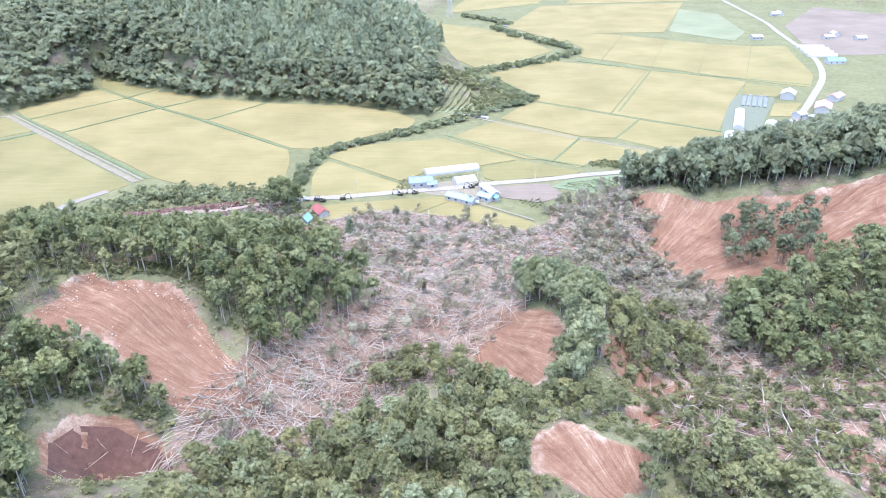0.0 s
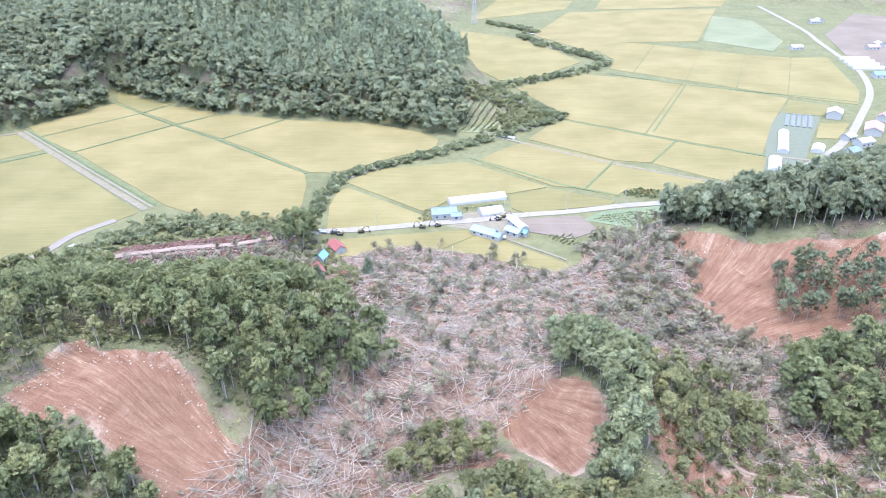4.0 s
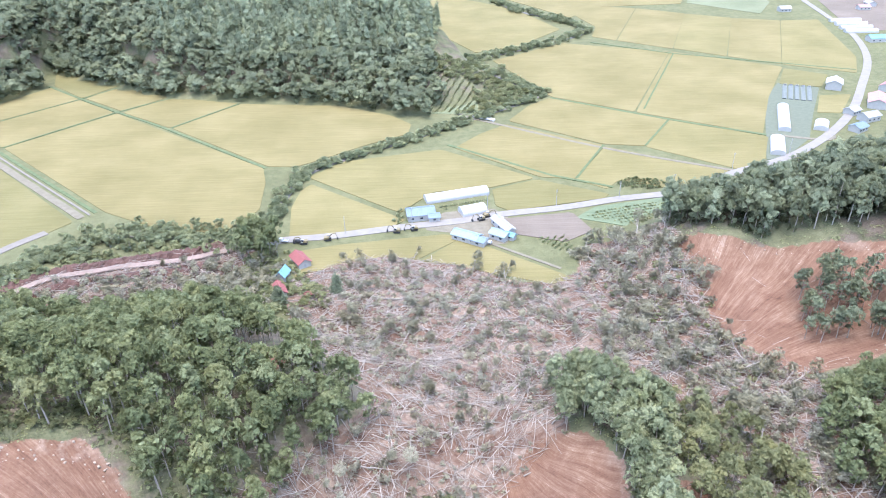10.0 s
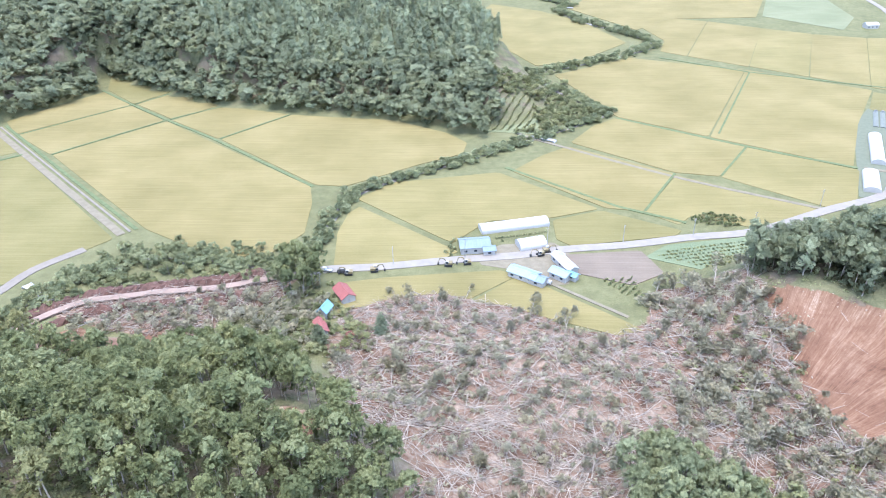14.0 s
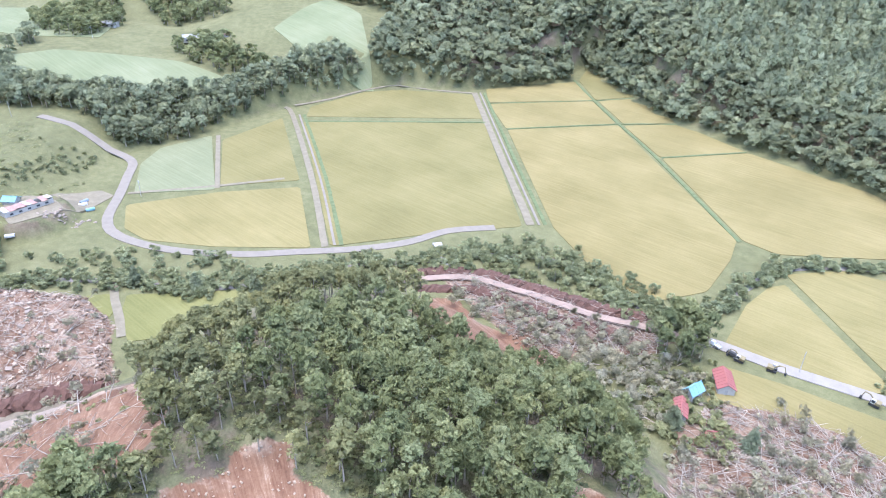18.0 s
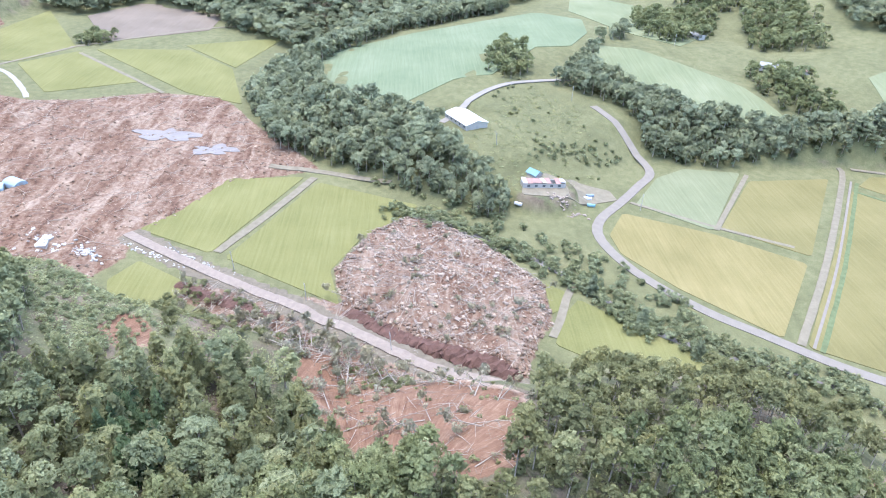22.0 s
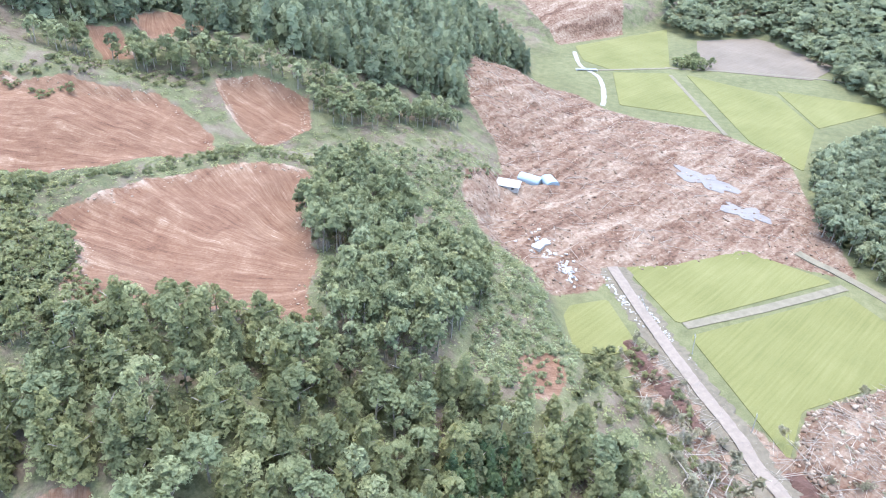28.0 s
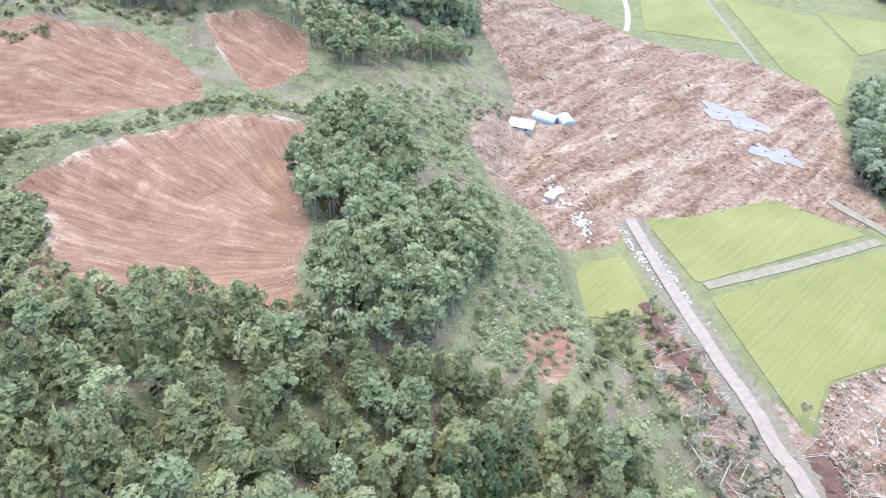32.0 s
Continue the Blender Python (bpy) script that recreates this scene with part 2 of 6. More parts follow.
def ground_material():
    """Grass and undergrowth; bare slipped soil where 'slip' is below zero, churned debris soil where 'churn' is."""
    m, nt, b = material("hill_ground", 0.95)
    p = wpos(nt)
    big, mid, fine = noise_tex(nt, p, 0.03), noise_tex(nt, p, 0.22, 5), noise_tex(nt, p, 1.5, 6, 0.7)
    f = calc(nt, "ADD", calc(nt, "MULTIPLY", big, 0.3), calc(nt, "ADD", calc(nt, "MULTIPLY", mid, 0.35), calc(nt, "MULTIPLY", fine, 0.35)))
    herb = ramp(nt, f, [(0.36, (0.055, 0.06, 0.032)), (0.46, (0.115, 0.12, 0.062)), (0.54, (0.165, 0.165, 0.088)), (0.66, (0.24, 0.22, 0.135))])
    bare = ramp(nt, f, [(0.34, (0.07, 0.055, 0.038)), (0.47, (0.14, 0.11, 0.08)), (0.57, (0.2, 0.165, 0.12)), (0.7, (0.28, 0.235, 0.18))])
    patch = calc(nt, "MULTIPLY", calc(nt, "SUBTRACT", noise_tex(nt, p, 0.07, 6, 0.65), 0.47), 9.0, True)
    sward = ramp(nt, f, [(0.36, (0.102, 0.106, 0.052)), (0.5, (0.15, 0.152, 0.073)), (0.64, (0.208, 0.202, 0.106))])
    grass = mix(nt, attr(nt, "wild"), sward, mix(nt, patch, herb, bare))
    fan = attr(nt, "fan", "Vector")

    def streaks(across, down):
        sm = nt.nodes.new("ShaderNodeMapping")
        sm.inputs["Scale"].default_value = (across, down, 0.05)
        nt.links.new(fan, sm.inputs["Vector"])
        out = noise_tex(nt, sm.outputs["Vector"], 1.0, 7, 0.7)
        out.node.inputs["Distortion"].default_value = 0.55
        return out

    wide, thin, hair = streaks(0.22, 0.02), streaks(1.0, 0.06), streaks(3.4, 0.16)
    drift = node(nt, "ShaderNodeTexNoise", Scale=0.085, Detail=6.0, Roughness=0.66, Distortion=1.6)
    nt.links.new(p, drift.inputs["Vector"])
    s = calc(nt, "ADD", calc(nt, "ADD", calc(nt, "MULTIPLY", wide, 0.22), calc(nt, "MULTIPLY", thin, 0.25)), calc(nt, "ADD", calc(nt, "MULTIPLY", hair, 0.22), calc(nt, "ADD", calc(nt, "MULTIPLY", drift.outputs["Fac"], 0.19), calc(nt, "MULTIPLY", fine, 0.14))))
    soil = ramp(nt, s, [(0.415, (0.1, 0.05, 0.033)), (0.465, (0.165, 0.088, 0.055)), (0.525, (0.218, 0.126, 0.08)), (0.57, (0.28, 0.182, 0.122)), (0.63, (0.43, 0.345, 0.27))])
    lip = calc(nt, "MULTIPLY", calc(nt, "ADD", attr(nt, "slip"), calc(nt, "MULTIPLY", mid, 8.0)), 0.26, True)
    parts = nt.nodes.new("ShaderNodeSeparateXYZ")
    nt.links.new(fan, parts.inputs[0])
    lip = calc(nt, "MULTIPLY", lip, calc(nt, "MULTIPLY", calc(nt, "SUBTRACT", parts.outputs[2], 0.42), 4.0, True))
    some = calc(nt, "MULTIPLY", calc(nt, "SUBTRACT", noise_tex(nt, p, 0.06, 5, 0.7), 0.48), 9.0, True)
    soil = mix(nt, calc(nt, "MULTIPLY", calc(nt, "MULTIPLY", lip, some), calc(nt, "MULTIPLY", fine, 1.7)), soil, (0.47, 0.375, 0.29))
    rough = noise_tex(nt, p, 0.5, 8, 0.72)
    warp = nt.nodes.new("ShaderNodeMapping")
    warp.inputs["Rotation"].default_value, warp.inputs["Scale"].default_value = (0, 0, -2.55), (0.022, 0.13, 0.05)
    nt.links.new(p, warp.inputs["Vector"])
    flow = node(nt, "ShaderNodeTexNoise", Scale=1.0, Detail=7.0, Roughness=0.62, Distortion=0.8)
    nt.links.new(warp.outputs["Vector"], flow.inputs["Vector"])
    churn = ramp(nt, calc(nt, "ADD", calc(nt, "MULTIPLY", rough, 0.42), calc(nt, "ADD", calc(nt, "MULTIPLY", flow.outputs["Fac"], 0.42), calc(nt, "MULTIPLY", mid, 0.16))),
                 [(0.39, (0.075, 0.042, 0.028)), (0.46, (0.162, 0.096, 0.064)), (0.53, (0.242, 0.17, 0.122)), (0.62, (0.37, 0.295, 0.225))])
    edge = calc(nt, "MULTIPLY", calc(nt, "SUBTRACT", mid, 0.5), 5.0)
    rim = calc(nt, "MULTIPLY", calc(nt, "SUBTRACT", fine, 0.5), 1.8)
    wob = calc(nt, "ADD", edge, rim)
    slip = calc(nt, "MULTIPLY", calc(nt, "ADD", attr(nt, "slip"), wob), -3.0, True)
    chur = calc(nt, "MULTIPLY", calc(nt, "ADD", attr(nt, "churn"), wob), -1.2, True)
    col = mix(nt, slip, mix(nt, chur, grass, churn), soil)
    nt.links.new(col, b.inputs["Base Color"])
    bumped(nt, b, calc(nt, "ADD", s, rough), 0.45, 0.8)
    return m


M_GROUND = ground_material()

# ---- the lie of the land ----
rng = np.random.default_rng(7)


def seg_dist(X, Y, a, b):
    dx, dy = b[0] - a[0], b[1] - a[1]
    t = np.clip(((X - a[0]) * dx + (Y - a[1]) * dy) / (dx * dx + dy * dy + 1e-9), 0, 1)
    return np.hypot(X - a[0] - t * dx, Y - a[1] - t * dy), t


def poly_sd(X, Y, poly, reach=45.0):
    """Signed distance to a closed outline, negative inside; no more than 'reach' outside."""
    X, Y = np.asarray(X, float), np.asarray(Y, float)
    p = np.array(poly, float)
    lo, hi = p.min(axis=0) - reach, p.max(axis=0) + reach
    near = (X > lo[0]) & (X < hi[0]) & (Y > lo[1]) & (Y < hi[1])
    out = np.full(X.shape, reach)
    if not near.any():
        return out
    x, y = X[near], Y[near]
    d, inside = np.full(x.shape, 1e9), np.zeros(x.shape, bool)
    for (x0, y0), (x1, y1) in zip(p, np.roll(p, -1, axis=0)):
        dx, dy = x1 - x0, y1 - y0
        t = np.minimum(np.maximum(((x - x0) * dx + (y - y0) * dy) / (dx * dx + dy * dy + 1e-9), 0), 1)
        ex, ey = x - x0 - t * dx, y - y0 - t * dy
        d = np.minimum(d, ex * ex + ey * ey)
        inside ^= ((y0 > y) != (y1 > y)) & (x < dx * (y - y0) / (dy or 1e-9) + x0)
    d = np.sqrt(d)
    out[near] = np.minimum(np.where(inside, -d, d), reach)
    return out


def ridge(X, Y, pts, slope, rnd):
    out = np.full(np.shape(X), -1e3)
    for a, b in zip(pts, pts[1:]):
        d, t = seg_dist(X, Y, a, b)
        out = np.maximum(out, a[2] + (b[2] - a[2]) * t - slope * (np.sqrt(d * d + rnd * rnd) - rnd))
    return out


def smax(a, b, k):
    h = np.clip(0.5 + 0.5 * (a - b) / k, 0, 1)
    return b + (a - b) * h + k * h * (1 - h)


_lat = rng.random((64, 64))


def vnoise(X, Y, size):
    x, y = np.asarray(X) / size, np.asarray(Y) / size
    i, j = np.floor(x).astype(int), np.floor(y).astype(int)
    u, v = x - i, y - j
    u, v = u * u * (3 - 2 * u), v * v * (3 - 2 * v)
    g = lambda a, c: _lat[a % 64, c % 64]
    return (g(i, j) * (1 - u) + g(i + 1, j) * u) * (1 - v) + (g(i, j + 1) * (1 - u) + g(i + 1, j + 1) * u) * v - 0.5


# crests (x, y, height), fall per metre, roundness
RIDGES = [
    ([(-126, 188, 47), (-104, 186, 43), (-84, 176, 27), (-64, 172, 9)], 0.55, 12),                                       # back of the first slip
    ([(-92, 196, 44), (-66, 188, 27), (-58, 186, 16)], 0.7, 6),
    ([(-161, 294, 2), (-152, 244, 32), (-127, 202, 46), (-99, 208, 44), (-70, 229, 29), (-32, 222, 13)], 0.6, 12),   # wooded spur
    ([(-127, 202, 46), (-123, 164, 44), (-114, 125, 36), (-116, 95, 34)], 0.8, 7),
    ([(-70, 229, 29), (-88, 270, 9)], 0.45, 16),
    ([(-96, 105, 28), (-90, 65, 52), (-103, 25, 60), (-92, -14, 62), (-66, -54, 75)], 0.5, 14),                          # long back of the hills
    ([(-103, 45, 55), (-130, 90, 33), (-158, 110, 20), (-183, 117, 5)], 0.5, 10),
    ([(-107, 35, 59), (-152, 35, 44), (-197, 31, 31), (-229, 31, 3)], 0.85, 8),
    ([(-136, -54, 54), (-148, -16, 48), (-154, 25, 46)], 0.35, 16),
    ([(-66, -54, 75), (-126, -56, 55), (-181, -52, 53), (-208, -44, 43), (-251, -61, 32), (-296, -68, 6)], 0.5, 10),    # grassy crest over the slip
    ([(-124, -182, 82), (-150, -145, 69), (-195, -133, 55), (-229, -116, 44)], 0.45, 20),
    ([(-113, -251, 100), (-234, -174, 68), (-325, -181, 38), (-397, -148, 26), (-437, -169, 6)], 0.5, 25),              # dark wooded hill
    ([(-234, -174, 68), (-350, -220, 58), (-430, -250, 44), (-500, -280, 8)], 0.5, 25),
    ([(-28, 65, 38), (-5, 116, 31), (7, 144, 24), (5, 176, 10)], 0.5, 10),                                               # spur under the start
    ([(-28, 65, 38), (26, 124, 28), (45, 153, 24), (48, 189, 19), (42, 225, 16), (38, 243, 4)], 0.6, 8),                 # narrow tree spur
    ([(26, 124, 28), (90, 128, 24), (150, 162, 12)], 0.45, 12),
    ([(97, 347, 4), (125, 326, 17), (164, 319, 26), (229, 315, 42), (299, 278, 50)], 0.42, 12),                          # eastern hill
    ([(118, 217, 5), (189, 231, 24), (299, 228, 45)], 0.42, 14),
    ([(28, 534, -2), (-23, 606, 22), (-74, 687, 48), (-166, 769, 75), (-309, 811, 90)], 0.4, 30),                       # northern forest
    ([(-166, 769, 75), (-195, 668, 45), (-220, 617, 12)], 0.45, 25),
    ([(-64, 646, 30), (-93, 596, 16)], 0.4, 25),
    ([(-306, 577, 0), (-357, 577, 20), (-450, 649, 55), (-534, 773, 80)], 0.4, 30),                                      # north-western forest
    ([(-437, 486, 24), (-531, 527, 42), (-698, 570, 70)], 0.25, 60),
    ([(-649, 57, 2), (-778, 116, 35), (-931, 196, 70)], 0.3, 50),                                                        # far western woods
    ([(-733, -27, 4), (-930, -76, 70)], 0.3, 50),
    ([(-1000, -500, 120), (-707, -437, 60)], 0.25, 80),
    ([(420, 1230, 6), (700, 1250, 50)], 0.2, 60),
    ([(-150, 1350, 60), (-500, 1200, 90)], 0.2, 90),
]
TERRACE = [(-322, 172), (-354, 240), (-375, 266), (-400, 300), (-396, 334), (-405, 410), (-398, 486), (-346, 537), (-722, 715), (-932, 301),
           (-779, 157), (-650, 108), (-565, 69), (-503, 67), (-431, 84), (-384, 113), (-352, 141)]

# slipped slopes: outline, depth, point from which the streaks fan out
SLIPS = [
    ([(-118, 170), (-112, 181), (-116, 188), (-109, 197), (-102, 191), (-84, 194), (-75, 188), (-68, 179), (-53, 170), (-55, 160), (-71, 152), (-79, 157), (-91, 163), (-98, 169), (-108, 163)], 1.2, (-44, 157)),
    ([(-101, 138), (-96, 146), (-86, 148), (-74, 145), (-63, 131), (-78, 121), (-95, 124)], 12.0, (-60, 150)),
    ([(12, 203), (22, 217), (38, 215), (44, 199), (40, 175), (29, 171), (19, 186)], 2.0, (10, 235)),
    ([(-11, 190), (5, 194), (15, 188), (13, 174), (-7, 176)], 1.5, (1, 154)),
    ([(50, 195), (62, 197), (84, 169), (80, 153), (56, 163)], 2.0, (53, 153)),
    ([(22, 131), (33, 138), (52, 127), (50, 119), (38, 114), (22, 120)], 2.0, (51, 100)),
    ([(91, 320), (103, 328), (127, 312), (167, 301), (229, 290), (231, 255), (160, 253), (118, 250), (102, 274), (97, 302)], 1.5, (70, 253)),
    ([(-106, -40), (-122, -47), (-150, -50), (-176, -47), (-202, -39), (-190, -22), (-178, -6), (-167, 14), (-153, 28), (-147, 42), (-140, 34), (-132, 22), (-120, 17), (-106, 16), (-99, 10), (-105, -2), (-112, -14), (-116, -32)], 1.0, (-176, 42)),
    ([(-112, -150), (-135, -146), (-142, -133), (-163, -123), (-185, -120), (-192, -91), (-180, -68), (-140, -74), (-105, -88)], 3.0, (-247, -15)),
    ([(-213, -127), (-233, -121), (-249, -106), (-236, -86), (-209, -82), (-206, -101)], 3.0, (-258, -35)),
    ([(-200, -161), (-218, -158), (-238, -162), (-244, -172), (-224, -183), (-200, -177)], 2.0, (-224, -203)),
    ([(-198, 65), (-207, 65), (-213, 71), (-203, 80), (-192, 83), (-184, 78)], 1.0, (-225, 95)),
    ([(-192, 122), (-206, 124), (-217, 140), (-210, 146), (-186, 130)], 0.6, (-170, 118)),
    ([(-202, 124), (-214, 150), (-190, 176), (-174, 190), (-147, 187), (-131, 180), (-127, 170), (-134, 157), (-152, 144), (-174, 132)], 0.6, (-120, 150)),
    ([(-172, 306), (-160, 314), (-142, 306), (-124, 312), (-106, 308), (-112, 296), (-128, 284), (-140, 272), (-150, 274), (-158, 288)], 0.6, (-90, 300)),
]
SLIPS += [
    ([(-62, 46), (-64, 66), (-76, 75), (-89, 68), (-86, 54)], 3.0, (-60, 90)),
    ([(-179, -172), (-192, -169), (-192, -151), (-176, -147)], 1.5, (-190, -220)),
    ([(50, 148), (58, 157), (67, 154), (68, 145), (57, 140)], 1.5, (50, 120)),
    ([(100, 146), (113, 149), (117, 131), (101, 126)], 1.0, (100, 100)),
    ([(-68, 244), (-56, 247), (-46, 240), (-50, 232), (-62, 238)], 1.0, (-40, 220)),
]
# ground churned by the slides
CHURN = [
    [(-59, 327), (-41, 337), (-21, 340), (-6, 334), (11, 329), (27, 317), (41, 313), (56, 319), (65, 343), (99, 348), (103, 322), (102, 272), (118, 252), (140, 234),
     (150, 198), (120, 180), (84, 189), (62, 217), (48, 243), (32, 241), (34, 217), (14, 203), (-8, 170), (-14, 156), (-30, 140), (-58, 126), (-72, 134), (-72, 158), (-62, 172), (-57, 186), (-41, 208), (-22, 230), (-44, 254), (-56, 284), (-62, 304)],
    [(-368, -122), (-352, -77), (-329, -52), (-296, -48), (-278, -33), (-259, -5), (-257, 30), (-282, 42), (-298, 38), (-312, 48), (-331, 57), (-356, 72), (-374, 112), (-404, 92), (-434, 68), (-484, 37), (-489, -9), (-469, -53), (-465, -78), (-474, -107), (-461, -159), (-417, -158)],
    [(-603, -297), (-742, -254), (-646, -180), (-566, -194)],
    [(-179, 322), (-161, 340), (-131, 346), (-99, 358), (-81, 354), (-85, 334), (-101, 322), (-110, 304), (-141, 310)],
    [(-251, 138), (-215, 172), (-205, 190), (-185, 174), (-195, 135), (-224, 104), (-254, 70), (-266, 78)],
    [(59, 146), (66, 166), (78, 190), (120, 184), (152, 192), (156, 150), (112, 114), (90, 128), (66, 134)],
]
HEAP = [(-251, 132), (-275, 127), (-306, 140), (-322, 157), (-314, 178), (-293, 197), (-268, 214), (-241, 213), (-231, 206), (-209, 198), (-218, 177), (-235, 147)]

# levelled spots: x, y, radius, height
PADS = [(-350, 226, 16, 6.5), (-408, 190, 18, 17.5), (-414, 20, 19, 0.5), (-395, 51, 15, 0.5), (-425, 26, 10, 0.5), (-362, 224, 6, 7.5)]
PLAINS = [
    [(-307, 663), (-241, 613), (-194, 583), (-124, 566), (-70, 554), (-32, 533), (-6, 513), (12, 524), (62, 564), (38, 646), (-20, 809), (-4, 943), (16, 1026), (57, 1225), (420, 1190), (428, 809), (342, 561), (250, 441), (159, 397),
     (99, 374), (65, 345), (-1, 333), (-61, 334), (-85, 349), (-177, 349), (-205, 329), (-237, 289), (-301, 244), (-342, 266), (-389, 304), (-399, 415), (-392, 486), (-332, 539)],
    [(-205, 200), (-250, 234), (-290, 214), (-330, 164), (-366, 113), (-369, 69), (-482, 41), (-565, 59), (-649, 57), (-712, -6), (-754, -100), (-699, -180), (-561, -194), (-520, -142), (-479, -110), (-462, -59),
     (-377, -67), (-327, -36), (-287, -16), (-267, 34), (-238, 65), (-233, 114), (-213, 164)],
]


def height(X, Y):
    X, Y = np.asarray(X, float), np.asarray(Y, float)
    h = np.full(X.shape, -4.0)
    for pts, slope, rnd in RIDGES:
        h = smax(h, ridge(X, Y, pts, slope, rnd), 7.0)
    sd = poly_sd(X, Y, TERRACE)
    rise = np.clip(-sd / 34, 0, 1)
    h = np.maximum(h, 0) * 1.0
    h = np.maximum(h, 13 * rise * rise * (3 - 2 * rise) + np.clip((-sd - 20) * 0.12, 0, 16) * (sd < 0))
    for poly in PLAINS:
        lift = np.clip(poly_sd(X, Y, poly) / 20, 0, 1)
        h = h * lift * lift * (3 - 2 * lift)
    hill = np.clip(h / 8, 0, 1) * np.clip(1 + (sd + 30) / 40, 0.12, 1)
    h = h + hill * (vnoise(X, Y, 34) * 5 + vnoise(X, Y, 13) * 2.4 + vnoise(X, Y, 5) * 0.7)
    for poly, depth, _ in SLIPS:
        s = poly_sd(X, Y, poly)
        h = h - depth * np.clip(-s / max(4.0, depth), 0, 1) + hill * np.clip(-s / 8, 0, 1) * vnoise(X + Y, Y - X, 7) * 1.0
    for poly in CHURN:
        s = poly_sd(X, Y, poly)
        h = h + np.clip(-s / 12, 0, 1) * (1.0 + vnoise(X, Y, 9) * 2.4 + vnoise(X, Y, 3.3) * 1.3)
    s = poly_sd(X, Y, CHURN[1])
    u, v = -0.83 * X + 0.55 * Y, 0.55 * X + 0.83 * Y
    h = h + np.clip(-s / 15, 0, 1) * (vnoise(u / 4 + 90, v + vnoise(X, Y, 40) * 14, 8) * 3.2 + vnoise(u / 3, v + vnoise(X, Y, 25) * 8, 3.5) * 1.4)
    s = poly_sd(X, Y, HEAP)
    lift = np.clip(-s / 4, 0, 1)
    h = h + lift * (3.0 + vnoise(X, Y, 8) * 2.6 + vnoise(X, Y, 3) * 1.8)
    for px, py, r, z in PADS:
        k = np.clip((r * 1.35 - np.hypot(X - px, Y - py)) / (r * .35), 0, 1)
        h = h + (z - h) * k
    return h


def rows_of(lo, hi, a, b, fine, grow):
    """Grid lines: evenly fine from a to b, ever wider outside."""
    mid = list(np.arange(a, b, fine))
    right, step, x = [], fine, b
    while x < hi:
        right.append(x)
        step *= grow
        x += step
    left, step, x = [], fine * grow, a - fine * grow
    while x > lo:
        left.append(x)
        step *= grow
        x -= step
    return np.array([lo] + left[::-1] + mid + right + [hi])


def sheet(name, xs, ys, hfun, mat):
    X, Y = np.meshgrid(xs, ys)
    Z = hfun(X, Y)
    n, m = len(xs), len(ys)
    co = np.stack([X, Y, Z], -1).reshape(-1, 3)
    i = (np.arange(m - 1)[:, None] * n + np.arange(n - 1)[None]).ravel()
    faces = np.stack([i, i + 1, i + n + 1, i + n], 1)
    me = quad_mesh(name, co, faces)
    me.materials.append(mat)
    me.polygons.foreach_set("use_smooth", np.ones(len(faces), bool))
    return new(name, me), X.ravel(), Y.ravel()


def quad_mesh(name, co, faces, tint=None):
    me = bpy.data.meshes.new(name)
    k = faces.shape[1]
    me.vertices.add(len(co))
    me.vertices.foreach_set("co", np.asarray(co, np.float32).ravel())
    me.loops.add(faces.size)
    me.loops.foreach_set("vertex_index", faces.astype(np.int32).ravel())
    me.polygons.add(len(faces))
    me.polygons.foreach_set("loop_start", np.arange(0, faces.size, k, dtype=np.int32))
    if tint is not None:
        a = me.attributes.new("tint", "FLOAT", "POINT")
        a.data.foreach_set("value", np.asarray(tint, np.float32))
    me.update(calc_edges=True)
    return me


GX = rows_of(-4500, 4500, -480, 200, 2.0, 1.05)
GY = rows_of(-4500, 4800, -160, 345, 2.0, 1.05)
ground, PX, PY = sheet("ground", GX, GY, height, M_GROUND)
tagged(ground, "grassy valley floor and hills torn open by landslides", "ground", kind="structure")
slip_d = np.min([poly_sd(PX, PY, p) for p, _, _ in SLIPS], axis=0)
churn_d = np.min([poly_sd(PX, PY, p) for p in CHURN + [HEAP]], axis=0)
fan = np.zeros((len(PX), 3))
near_d = np.full(len(PX), 1e9)
for p, _, c in SLIPS:
    d = poly_sd(PX, PY, p)
    r = np.hypot(PX - c[0], PY - c[1])
    take = d < near_d
    fan[take, 0] = (np.arctan2(PY - c[1], PX - c[0]) * 60)[take]
    fan[take, 1] = r[take]
    own = r[d < 0]
    fan[take, 2] = ((r - own.min()) / (own.max() - own.min() + 1e-6))[take]
    near_d = np.minimum(near_d, d)
wild_d = np.minimum(height(PX, PY) / 6, 1) * (poly_sd(PX, PY, TERRACE) > 0)
for key, values in (("slip", slip_d), ("churn", churn_d), ("wild", wild_d)):
    ground.data.attributes.new(key, "FLOAT", "POINT").data.foreach_set("value", np.clip(values, -40, 40).astype(np.float32))
ground.data.attributes.new("fan", "FLOAT_VECTOR", "POINT").data.foreach_set("vector", fan.astype(np.float32).ravel())


def zat(x, y):
    return float(height(np.array([x]), np.array([y]))[0])


def part(name, bm, mat, parent=None, label=""):
    me = bpy.data.meshes.new(name)
    bm.normal_update()
    bm.to_mesh(me)
    bm.free()
    me.materials.append(mat)
    ob = new(name, me)
    if parent is not None:
        ob.parent = parent
    if label:
        ob["label"] = label
    return ob

# ---- fields ----
def smooth_outline(pts, cuts=1):
    for _ in range(cuts):
        out = []
        for a, b in zip(pts, pts[1:] + pts[:1]):
            t = min(0.06, 1.6 / (math.hypot(b[0] - a[0], b[1] - a[1]) + 1e-6))
            out += [(a[0] + (b[0] - a[0]) * t, a[1] + (b[1] - a[1]) * t), (b[0] + (a[0] - b[0]) * t, b[1] + (a[1] - b[1]) * t)]
        pts = out
    return pts


